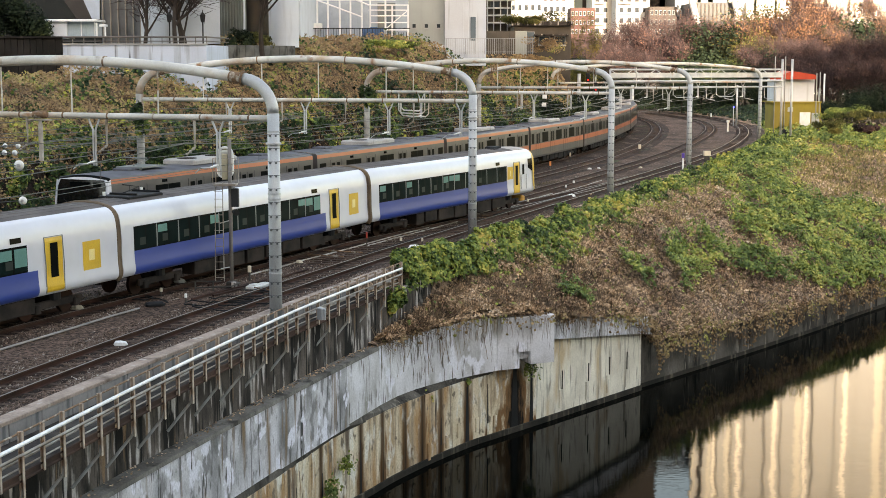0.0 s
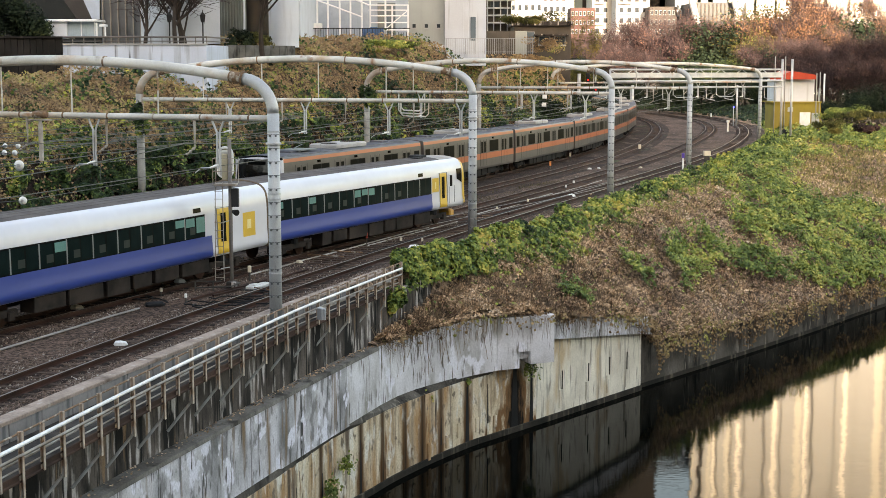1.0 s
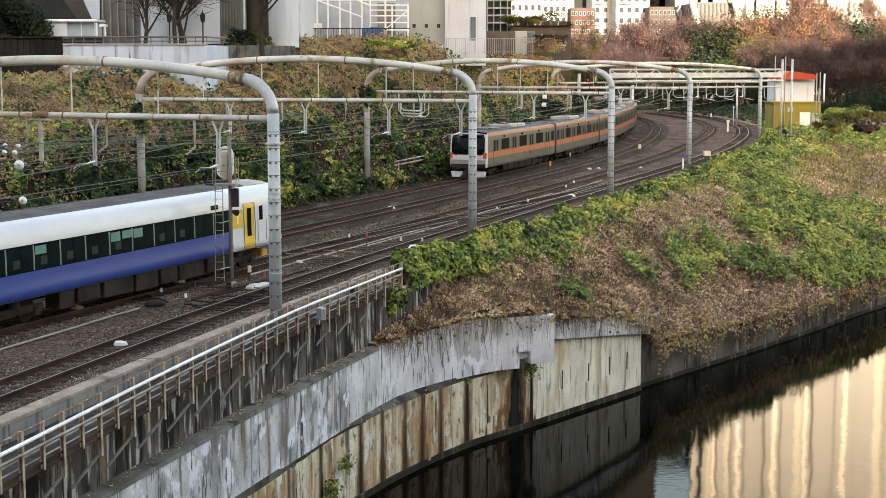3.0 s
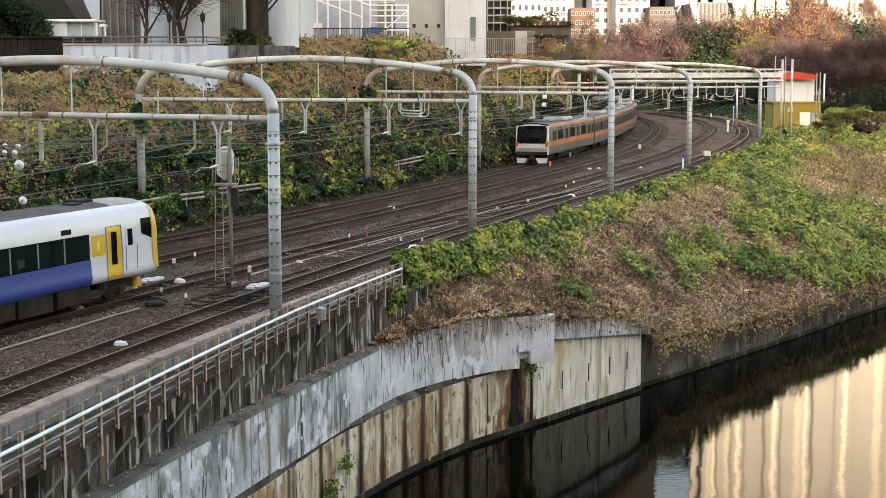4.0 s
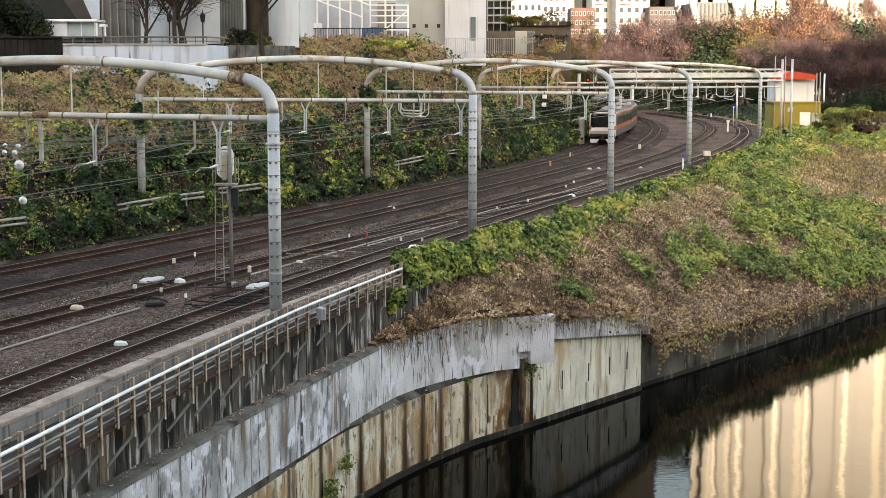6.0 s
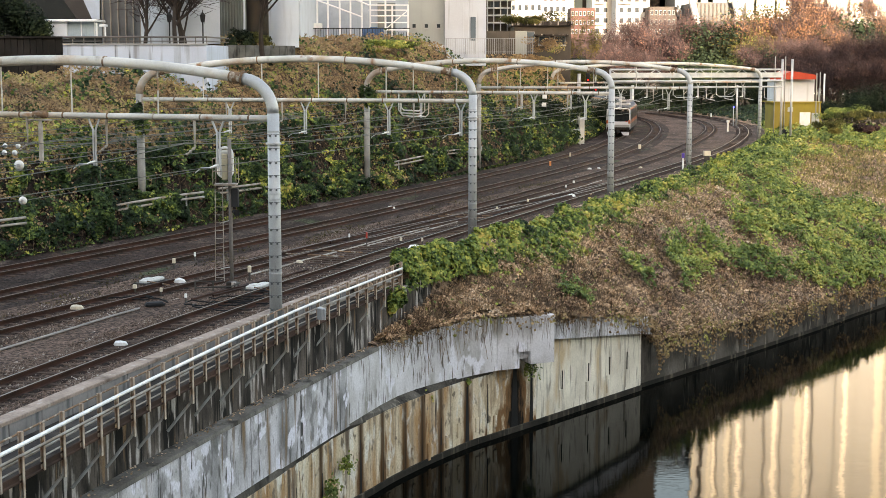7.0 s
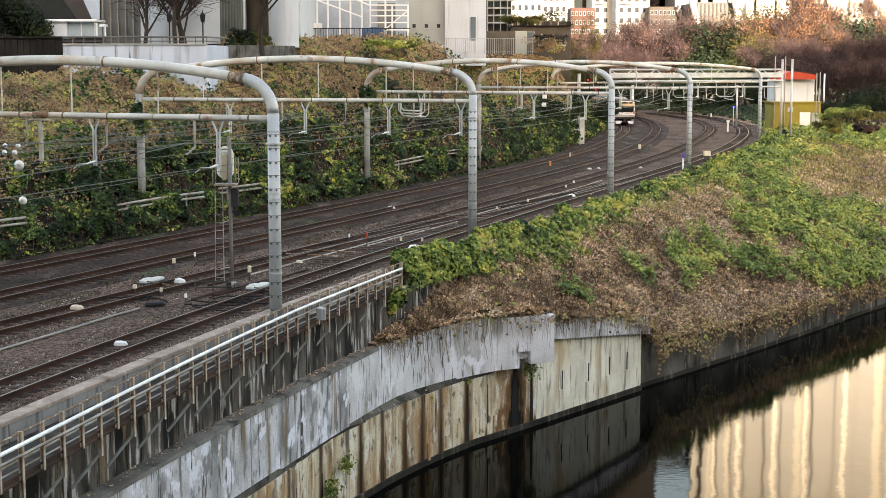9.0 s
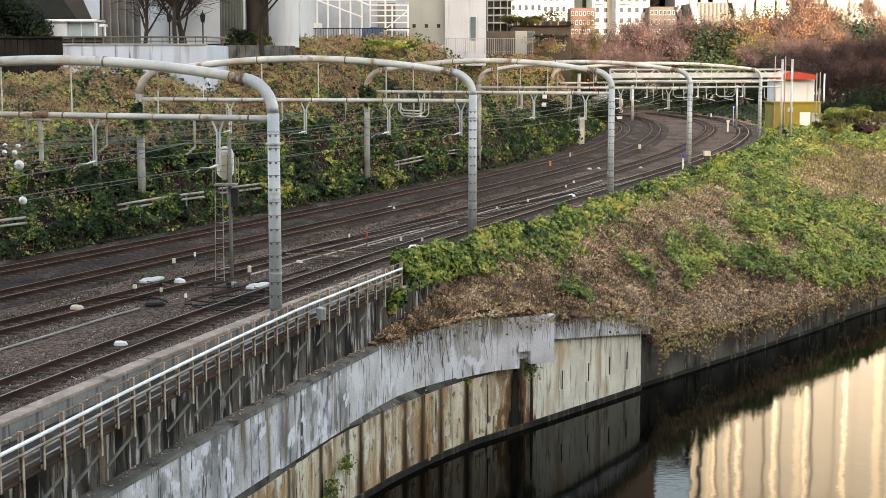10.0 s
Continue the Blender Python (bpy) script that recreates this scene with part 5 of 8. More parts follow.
def bogies(th, centres, mat_frame=UNDER):
    for c in centres:
        bg = part("bogie", Geo().box((c, 0.98, 0.52), (2.9, 0.16, 0.24), bev=0.04).box((c, -0.98, 0.52), (2.9, 0.16, 0.24), bev=0.04).box((c, 0, 0.6), (0.5, 2.0, 0.25)), mat_frame, th)
        for dx in (-1.05, 1.05):
            for sd in (-1, 1):
                part("wheel", Geo().tube([(c + dx, sd * 0.5, 0.43), (c + dx, sd * 0.62, 0.43)], 0.43, 20), RAIL, bg)
                part("axlebox", Geo().box((c + dx, sd * 1.02, 0.43), (0.34, 0.24, 0.3), bev=0.05), mat_frame, bg)
        part("air_spring", Geo().tube([(c, 0.9, 0.62), (c, 0.9, 0.95)], 0.27, 12).tube([(c, -0.9, 0.62), (c, -0.9, 0.95)], 0.27, 12), BLACK, bg)


def underboxes(th, x0, x1, rng, m=UNDER):
    x = x0
    while x < x1:
        w = rng.uniform(0.9, 2.2)
        for sd in (-1, 1):
            h = rng.uniform(0.5, 0.64)
            part("equipment_box", Geo().box((x + w / 2, sd * 1.0, 0.92 - h / 2), (w - 0.12, 0.62, h), bev=0.03), m, th)
        x += w + rng.uniform(0.0, 0.12)


def express_car(lead, seed):
    """A white and blue limited-express car; the lead car has its cab at +x."""
    rng = random.Random(seed)
    h = 10.1
    th = thing("train_car", "white and blue express train %s with yellow door" % ("cab car" if lead else "car"), "train car", group="express train cars")
    win0, win1 = -h + 0.75, (5.9 if lead else 5.2)
    blue1 = win1 + (0.05 if lead else 0.5)
    nose = h - 0.45
    for sd in (-1, 1):
        end = nose if lead else h
        part("side_shell", side_strip(Geo(), PROF_EX, -h, end, 0.93, 3.52, sd, nx=8), EX_WHITE, th, smooth=True)
        part("skirt_band", side_strip(Geo(), PROF_EX, win0, blue1, 0.94, 1.83, sd, out=0.004), EX_BLUE, th, "deep blue lower side", smooth=True)
        band = part("window_band", side_strip(Geo(), PROF_EX, win0, win1, 1.83, 2.72, sd, nx=6, out=0.004), GLASS, th, "black window band")
        n = 11 if lead else 10
        pitch = (win1 - win0) / n
        for k in range(n):
            a = win0 + k * pitch
            for half in (0, 1):
                xa, xb = a + 0.06 + half * (pitch * 0.5), a + pitch * 0.5 * (half + 1) - 0.02
                part("pane", side_strip(Geo(), PROF_EX, xa, xb, 1.89, 2.66, sd, out=0.012), PANE, band)
                if rng.random() < 0.22:
                    part("blind", side_strip(Geo(), PROF_EX, xa + 0.02, xb - 0.02, 2.66 - rng.choice((0.3, 0.35, 0.62)), 2.64, sd, out=0.018), BLIND, band, "teal roller blind")
            if k:
                part("mullion", side_strip(Geo(), PROF_EX, a - 0.035, a + 0.035, 1.86, 2.69, sd, out=0.016), MULLION, band)
            if rng.random() < 0.8:
                part("seat_back", side_strip(Geo(), PROF_EX, a + pitch * 0.25, a + pitch * 0.5, 2.0, 2.28, sd, out=0.0145), SEAT, band)
        dx0, dx1 = (6.88, 7.72) if lead else (6.1, 7.0)
        door = part("door", side_strip(Geo(), PROF_EX, dx0, dx1, 1.02, 2.84, sd, out=0.012, thick=0.03), EX_YELLOW, th, "yellow plug door")
        part("door_window", side_strip(Geo(), PROF_EX, dx0 + 0.25, dx1 - 0.25, 1.5, 2.66, sd, out=0.02), GLASS, door)
        part("door_frame", Geo().tube([(dx0 - 0.03, sd * 1.48, 1.0), (dx0 - 0.03, sd * 1.49, 1.9), (dx0 - 0.03, sd * 1.43, 2.87), (dx1 + 0.03, sd * 1.43, 2.87), (dx1 + 0.03, sd * 1.49, 1.9), (dx1 + 0.03, sd * 1.48, 1.0)], 0.018, 5), MULLION, door)
        lx0, lx1 = (5.99, 6.79) if lead else (8.1, 9.1)
        pn = part("side_emblem", side_strip(Geo(), PROF_EX, lx0, lx1, 1.90 if lead else 1.5, 2.64 if lead else 2.5, sd, out=0.006), EX_YELLOW, th, "yellow square emblem panel")
        part("emblem_mark", side_strip(Geo(), PROF_EX, lx0 + 0.34, lx1 - 0.34, 2.08 if lead else 1.82, 2.42 if lead else 2.2, sd, out=0.011), EX_MARK, pn, "pale rounded mark")
        part("destination_display", side_strip(Geo(), PROF_EX, 4.4, 4.95, 2.82, 3.0, sd, out=0.01), MASK, th)
    part("roof", Geo().grid([[(x, w, z) for w, z in ((-0.98, 3.52), (-0.75, 3.59), (-0.4, 3.635), (0, 3.65), (0.4, 3.635), (0.75, 3.59), (0.98, 3.52))] for x in np.linspace(-h, h - 2.3 if lead else h, 6)]), EX_ROOF, th, "dark grey roof", smooth=True)
    part("floor_pan", Geo().box((0, 0, 0.98), (2 * h - 0.2 - (0.7 if lead else 0), 2.6, 0.1)), UNDER, th)
    ring = [(w, z) for z, w in PROF_EX] + [(0.5, 3.62), (0, 3.65), (-0.5, 3.62)] + [(-w, z) for z, w in reversed(PROF_EX)]
    for x in ((-h,) if lead else (-h, h)):
        g = Geo().quad(*[(x, w, z) for w, z in ring])
        e = part("end_wall", g, EX_WHITE, th)
        s = 1 if x > 0 else -1
        part("gangway", Geo().box((x + s * 0.1, 0, 2.0), (0.22, 1.2, 2.1), bev=0.05), BELLOWS, e, "brown gangway bellows")
        part("outer_hood", Geo().tube([(x + s * 0.09, w * 0.965, z - 0.02) for w, z in ring], 0.085, 6), BELLOWS, e, "tan rubber hood around the gap")
    if lead:
        # rounded cab nose
        pz, pw2 = [q[0] for q in PROF_EX], [q[1] for q in PROF_EX]

        def nose_at(t, w, z, out=0.0):
            sc = 1 - 0.10 * (1 - math.cos(t * math.pi / 2))
            return (nose + 0.44 * math.sin(t * math.pi / 2) - 0.22 * max(0, (z - 2.3) / 1.3) ** 1.6 * t + out * t, w * sc + math.copysign(out, w), z - 0.16 * t * t * max(0, (z - 2.9) / 0.7))
        rows = [[nose_at(k / 8, w, z) for w, z in ring] for k in range(9)]
        part("cab_nose", Geo().grid(rows), EX_WHITE, th, smooth=True)
        part("cab_roof", Geo().grid([[(x, w, z + dz) for w, z in ((-0.98, 3.52), (-0.75, 3.59), (-0.4, 3.635), (0, 3.65), (0.4, 3.635), (0.75, 3.59), (0.98, 3.52))] for x, dz in ((h - 2.3, 0.0), (h - 1.9, 0.015), (h - 1.2, 0.02), (h - 0.8, 0.01), (nose, 0.0))]), EX_DOME, th, "beige domed cab roof", smooth=True)
        part("roof_equipment", Geo().box((h - 2.6, 0.2, 3.68), (0.9, 0.7, 0.16), bev=0.05).box((h - 3.5, -0.2, 3.66), (0.6, 0.5, 0.1), bev=0.03), BLACK, th, "black roof aerial equipment")
        part("cab_front", Geo().quad(*rows[-1]), EX_WHITE, th)
        part("windscreen", Geo().grid([[nose_at(1, y, z, 0.02) for z in (2.15, 2.6, 3.0, 3.3)] for y in np.linspace(-1.15, 1.15, 7)]), MASK, th, "black windscreen")

        def nose_patch(t0, t1, zs, sd, out, slant=0.0):
            return Geo().grid([[nose_at(t0 + (t1 - t0) * k / 6 + slant * (z - zs[0]), sd * float(np.interp(z, pz, pw2)), z, out) for z in zs] for k in range(7)])
        for sd in (-1, 1):
            part("front_edge_stripe", nose_patch(0.0, 1.0, (1.25, 1.5, 1.9, 2.3, 2.7, 3.0, 3.25, 3.42), sd, 0.03), EX_YELLOW, th, "yellow front corner stripe", smooth=True)
            part("cab_side_window", Geo().grid([[(x, sd * (float(np.interp(z, pz, pw2)) + 0.014), z) for z in np.linspace(z0_, 2.98, 5)] for x, z0_ in ((8.98, 2.46), (9.02, 2.42), (9.3, 2.33), (9.62, 2.2))]), MASK, th, "black cab quarter window")
            part("corner_lamp", nose_patch(0.1, 1.0, (1.08, 1.15, 1.22), sd, 0.035), EX_YELLOW, th, "yellow lamp corner", smooth=True)
            cd = part("cab_door", side_strip(Geo(), PROF_EX, 8.02, 8.56, 1.05, 2.80, sd, out=0.008, thick=0.03), EX_WHITE, th)
            part("cab_door_window", side_strip(Geo(), PROF_EX, 8.13, 8.43, 2.08, 2.68, sd, out=0.016), GLASS, cd)
            part("handrail", Geo().tube([(7.95, sd * 1.5, 1.2), (7.95, sd * 1.5, 2.1)], 0.015, 5).tube([(8.64, sd * 1.5, 1.2), (8.64, sd * 1.5, 2.1)], 0.015, 5), MULLION, cd)
            part("tail_lamp", Geo().box((h - 0.04, sd * 0.95, 1.35), (0.1, 0.3, 0.14), bev=0.03), LAMP_R, th)
        part("snowplough", Geo().box((h - 0.62, 0, 0.55), (0.5, 1.9, 0.32), bev=0.08), ORANGE_P, th, "yellow front skirt")
    for y_ in (-0.7, -0.35, 0.0, 0.35, 0.7):
        part("roof_rib", Geo().box((-1.2 if lead else 0, y_, 3.645 - 0.11 * y_ * y_), (2 * h - (3.2 if lead else 0.6), 0.03, 0.03)), EX_ROOF, th)
    if seed == 2:
        pan = part("pantograph", Geo().tube([(-7.9, -0.6, 3.75), (-7.9, 0.6, 3.75)], 0.04, 6).tube([(-6.4, -0.6, 3.75), (-6.4, 0.6, 3.75)], 0.04, 6).tube([(-7.9, 0, 3.78), (-6.9, 0, 3.95), (-7.9, 0, 4.1)], 0.03, 6).box((-7.4, 0, 3.66), (2.2, 1.4, 0.1), bev=0.03), BLACK, th, "folded roof pantograph")
        for x in (-8.4, -6.0):
            part("insulator", Geo().tube([(x, 0.5, 3.6), (x, 0.5, 3.85)], 0.06, 8), INSUL, pan)
    bogies(th, (-7.1, 7.1))
    underboxes(th, -5.2, 5.2, rng)
    return th


def commuter_car(cab, seed):
    """A stainless commuter car with orange bands; the last car has its cab at -x."""
    rng = random.Random(seed)
    h = 9.75
    th = thing("train_car", "stainless steel commuter train %s with orange bands" % ("cab car" if cab else "car"), "train car", group="commuter train cars")
    x0 = -h + (0.35 if cab else 0)
    for sd in (-1, 1):
        part("lower_panel", side_strip(Geo(), PROF_CM, x0, h, 0.85, 1.57, sd), STAINLESS, th)
        part("side_shell", side_strip(Geo(), PROF_CM, x0, h, 2.0, 3.22, sd, nx=2), STAINLESS, th)
        part("cant_rail", side_strip(Geo(), PROF_CM, x0, h, 3.42, 3.5, sd), STAINLESS, th)
        part("waist_band", side_strip(Geo(), PROF_CM, x0, h, 1.57, 2.0, sd), ORANGE, th, "orange waist band")
        part("roof_band", side_strip(Geo(), PROF_CM, x0, h, 3.22, 3.42, sd), ORANGE, th, "orange band under the roof")
        doors = (-7.35, -2.45, 2.45, 7.35)
        for c in doors:
            d = part("door", side_strip(Geo(), PROF_CM, c - 0.65, c + 0.65, 1.05, 3.0, sd, out=0.006, thick=0.02), STAINLESS, th)
            part("door_band", side_strip(Geo(), PROF_CM, c - 0.65, c + 0.65, 1.57, 2.0, sd, out=0.009), ORANGE, d, "orange band across the door")
            for q in (-0.33, 0.33):
                part("door_window", side_strip(Geo(), PROF_CM, c + q - 0.2, c + q + 0.2, 2.05, 2.88, sd, out=0.012), GLASS, d)
            part("door_seam", side_strip(Geo(), PROF_CM, c - 0.015, c + 0.015, 1.05, 3.0, sd, out=0.013), BLACK, d)
            for q in (-0.7, 0.7):
                part("door_edge", side_strip(Geo(), PROF_CM, c + q - 0.02, c + q + 0.02, 1.05, 3.05, sd, out=0.01), BLACK, d)
        for c, w in ((-4.9, 1.05), (0, 1.05), (4.9, 1.05), (9.05, 0.42)) + (() if cab else ((-9.05, 0.42),)):
            wn = part("window", side_strip(Geo(), PROF_CM, c - w, c + w, 2.08, 2.92, sd, out=0.008), GLASS, th, "dark tinted window")
            if w > 0.5:
                part("window_post", side_strip(Geo(), PROF_CM, c - 0.04, c + 0.04, 2.08, 2.92, sd, out=0.013), BLACK, wn)
                part("side_display", side_strip(Geo(), PROF_CM, c - 0.5, c - 0.05, 3.02, 3.16, sd, out=0.008), MASK, th)
    part("roof", Geo().grid([[(x, w, z) for w, z in ((-1.36, 3.5), (-1.0, 3.56), (-0.5, 3.6), (0, 3.62), (0.5, 3.6), (1.0, 3.56), (1.36, 3.5))] for x in (x0, h)]), CM_ROOF, th, "grey roof", smooth=True)
    ac = part("air_conditioner", Geo().box((0.3, 0, 3.74), (4.2, 1.9, 0.26), bev=0.08), mat("ac_grey", (0.40, 0.385, 0.37), rough=0.6), th, "pale grey roof air conditioner")
    for x in (-1.0, 1.6):
        part("fan_grille", Geo().tube([(x, 0, 3.87), (x, 0, 3.9)], 0.5, 16), UNDER, ac)
    for x in (-6.2, 6.2):
        part("roof_vent", Geo().box((x, 0, 3.66), (1.0, 0.9, 0.12), bev=0.04), CM_ROOF, th)
    part("floor_pan", Geo().box((0.1, 0, 0.95), (2 * h - 0.6, 2.8, 0.14)), UNDER, th)
    ring = [(w, z) for z, w in PROF_CM] + [(0.5, 3.6), (0, 3.62), (-0.5, 3.6)] + [(-w, z) for z, w in reversed(PROF_CM)]
    e = part("end_wall", Geo().quad(*[(h, w, z) for w, z in ring]), STAINLESS, th)
    part("gangway", Geo().box((h + 0.12, 0, 1.95), (0.24, 1.1, 2.0), bev=0.05), BELLOWS, e)
    if not cab:
        part("end_wall", Geo().quad(*[(-h, w, z) for w, z in ring]), STAINLESS, th)
    else:
        rows = []
        for k in range(5):
            t = k / 4
            rows.append([(x0 - 0.35 * t + (0.12 * max(0, z - 2.0) ** 1.4 * t), w * (1 - 0.03 * t * t), z - (0.1 * t * t if z > 3.3 else 0)) for w, z in ring])
        part("cab_surround", Geo().grid([r[:7] for r in rows]), EX_WHITE, th, "white cab surround", smooth=True)
        part("cab_surround", Geo().grid([r[12:] for r in rows]), EX_WHITE, th, "white cab surround", smooth=True)
        part("cab_brow", Geo().grid([r[6:13] for r in rows]), MASK, th, "black brow over the cab", smooth=True)

        def fx(z):
            return x0 - 0.35 + 0.12 * max(0, z - 2.0) ** 1.4
        part("cab_front", Geo().quad(*rows[-1]), EX_WHITE, th)
        msk = Geo().grid([[(fx(z) - 0.012 - 0.03 * (1 - (y / 1.4) ** 2), y * (0.985 if z < 3.2 else 0.9), z) for y in np.linspace(-1.34, 1.34, 9)] for z in (1.84, 2.3, 2.7, 3.1, 3.4)])
        f = part("front_mask", msk, SCREEN, th, "black glass front mask")
        part("destination_display", Geo().box((fx(3.2) - 0.05, 0.1, 3.2), (0.03, 1.1, 0.2)), GLASS, f)
        part("route_display", Geo().box((fx(3.2) - 0.05, -0.85, 3.2), (0.03, 0.4, 0.2)), GLASS, f)
        part("wiper", Geo().tube([(fx(2.1) - 0.07, 0.3, 2.05), (fx(2.5) - 0.07, 0.9, 2.5)], 0.015, 5), BLACK, f)
        for sd in (-1, 1):
            part("corner_patch", Geo().box((x0 - 0.23, sd * 1.335, 1.79), (0.36, 0.27, 0.42), bev=0.03), ORANGE, th, "orange corner panel")
            part("tail_lamp", Geo().box((fx(1.9) - 0.02, sd * 0.98, 1.82), (0.06, 0.2, 0.08), bev=0.02), LAMP_R, th, "small red tail lamp")
            part("front_edge", Geo().grid([[(fx(z) - 0.02, sd * y, z) for y in (1.36, 1.43)] for z in (1.6, 2.4, 3.0, 3.38)]), EX_WHITE, th)
            part("skirt", Geo().grid([[(x0 - 0.42 + 0.5 * k_, sd * y_, z_) for y_, z_ in ((0.36, 0.56), (0.62, 0.14), (1.28, 0.14), (1.34, 0.56))] for k_ in (0, 1)], True).quad(*[(x0 - 0.42, sd * y_, z_) for y_, z_ in ((0.36, 0.56), (0.62, 0.14), (1.28, 0.14), (1.34, 0.56))]), EX_WHITE, th, "white obstacle deflector")
        part("bumper_beam", Geo().box((x0 - 0.1, 0, 0.95), (0.4, 2.6, 0.3), bev=0.04), UNDER, th)
        part("coupler", Geo().box((x0 - 0.35, 0, 0.62), (0.7, 0.4, 0.36), bev=0.06), BLACK, th)
        part("front_panel", Geo().box((x0 - 0.36, 0, 1.29), (0.04, 2.74, 0.30), bev=0.01), BUMPER, th, "grey lower front panel")
        part("front_skirt", Geo().box((x0 - 0.365, 0, 0.99), (0.05, 2.78, 0.29), bev=0.01), UNDER, th, "black lower edge of the cab")
        part("front_stripe", Geo().box((x0 - 0.375, 0, 1.645), (0.03, 2.6, 0.38)), EX_WHITE, th, "white front band")
        part("pantograph", Geo().tube([(-5.6, 0, 3.8), (-4.4, 0, 4.0), (-5.5, 0, 4.15)], 0.03, 6).tube([(-5.5, -0.7, 4.16), (-5.5, 0.7, 4.16)], 0.03, 6).box((-5.0, 0, 3.72), (2.0, 1.5, 0.06)).tube([(-5.9, -0.6, 3.6), (-5.9, -0.6, 3.75)], 0.06, 8).tube([(-4.1, 0.6, 3.6), (-4.1, 0.6, 3.75)], 0.06, 8), MULLION, th, "folded roof pantograph")
    bogies(th, (-6.9, 6.9), UNDER_DARK)
    underboxes(th, -5.0, 5.0, rng, UNDER_DARK)
    return th


ex_lead, ex_mid = express_car(True, 1), express_car(False, 2)
ex_cars = [ex_lead, ex_mid, copy_thing(ex_mid, Matrix()), copy_thing(ex_mid, Matrix())]
cm_cab, cm_mid = commuter_car(True, 3), commuter_car(False, 4)
cm_cars = [cm_cab, cm_mid] + [copy_thing(cm_mid, Matrix()) for _ in range(7)]


def ex_end(t):
    return 75.49 - 9.768 * t + 0.0425 * t * t


def cm_end(t):
    return 49.15 + 15.52 * t + 0.16 * t * t + 0.275 * (t - 2.5 + math.sqrt((t - 2.5) ** 2 + 0.5))


TRAINS = ((ex_cars, LX, ex_end, -20.5, 7.1), (cm_cars, LA, cm_end, 20.0, 6.9))


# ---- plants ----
# lowest stops go near black, standing for shade among the leaves
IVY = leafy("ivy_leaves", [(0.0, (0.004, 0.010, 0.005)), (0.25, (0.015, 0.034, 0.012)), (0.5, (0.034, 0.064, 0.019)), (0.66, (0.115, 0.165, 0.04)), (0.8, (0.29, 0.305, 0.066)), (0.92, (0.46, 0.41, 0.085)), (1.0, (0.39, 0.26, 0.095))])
IVY_DRY = leafy("autumn_ivy_leaves", [(0.0, (0.15, 0.095, 0.055)), (0.3, (0.26, 0.165, 0.09)), (0.5, (0.34, 0.23, 0.12)), (0.66, (0.31, 0.235, 0.105)), (0.78, (0.32, 0.29, 0.088)), (0.9, (0.17, 0.19, 0.055)), (1.0, (0.38, 0.35, 0.095))], 0.8, 0.2)
KUDZU = leafy("kudzu_leaves", [(0.0, (0.055, 0.09, 0.027)), (0.28, (0.13, 0.18, 0.047)), (0.55, (0.25, 0.295, 0.07)), (0.76, (0.41, 0.395, 0.10)), (0.9, (0.56, 0.47, 0.13)), (1.0, (0.56, 0.37, 0.15))])
HEDGE = leafy("hedge_leaves", [(0.0, (0.014, 0.032, 0.012)), (0.25, (0.06, 0.10, 0.026)), (0.46, (0.16, 0.215, 0.048)), (0.64, (0.31, 0.33, 0.07)), (0.82, (0.50, 0.43, 0.10)), (1.0, (0.56, 0.38, 0.10))])
LITTER = leafy("dead_leaf_litter", [(0.0, (0.17, 0.105, 0.07)), (0.25, (0.38, 0.245, 0.16)), (0.45, (0.55, 0.36, 0.22)), (0.7, (0.72, 0.50, 0.32)), (0.9, (0.80, 0.60, 0.42)), (1.0, (0.86, 0.72, 0.58))], 0.9)
WEEDS = leafy("trackside_weeds", [(0.0, (0.03, 0.026, 0.014)), (0.5, (0.075, 0.06, 0.028)), (1.0, (0.14, 0.105, 0.045))], 0.9)
TWIG = leafy("dry_stalks", [(0.0, (0.06, 0.042, 0.03)), (0.5, (0.19, 0.13, 0.085)), (1.0, (0.36, 0.27, 0.19))], 0.9)
BRAMBLE = leafy("bramble_stalks", [(0.0, (0.012, 0.009, 0.007)), (0.5, (0.04, 0.028, 0.02)), (1.0, (0.09, 0.06, 0.04))], 0.9)
BARK = mat("bark", (0.05, 0.04, 0.035), (0.025, 0.02, 0.018), rough=0.95, fine=8)
rs = np.random.RandomState(7)


def unit(a):
    return a / np.maximum(1e-6, np.linalg.norm(a, axis=1, keepdims=True))


def leaf_mesh(name, pos, nrm, size, jitter=0.6, aspect=0.85, fold=0.18):
    """One folded four-cornered leaf at each place."""
    n = len(pos)
    nrm = unit(nrm + rs.normal(0, jitter, (n, 3)))
    t = unit(np.cross(nrm, rs.normal(0, 1, (n, 3))))
    b_ = np.cross(nrm, t)
    s = size.reshape(-1, 1)
    v = np.stack([pos - t * s * 0.5, pos + b_ * s * 0.5 * aspect + nrm * s * fold, pos + t * s * 0.55, pos - b_ * s * 0.5 * aspect + nrm * s * fold], 1).reshape(-1, 3)
    return quads_mesh(name, v)


def quads_mesh(name, v):
    n = len(v) // 4
    me = bpy.data.meshes.new(name)
    me.vertices.add(4 * n)
    me.vertices.foreach_set("co", v.astype(np.float32).ravel())
    me.loops.add(4 * n)
    me.loops.foreach_set("vertex_index", np.arange(4 * n, dtype=np.int32))
    me.polygons.add(n)
    me.polygons.foreach_set("loop_start", np.arange(0, 4 * n, 4, dtype=np.int32))
    me.update(calc_edges=True)
    return me


def stalk_mesh(name, pos, dirs, length, width):
    n = len(pos)
    d = unit(dirs)
    w = unit(np.cross(d, rs.normal(0, 1, (n, 3)))) * width.reshape(-1, 1)
    e = pos + d * length.reshape(-1, 1) + rs.normal(0, 0.05, (n, 3))
    return quads_mesh(name, np.stack([pos - w, pos + w, e + w * 0.5, e - w * 0.5], 1).reshape(-1, 3))


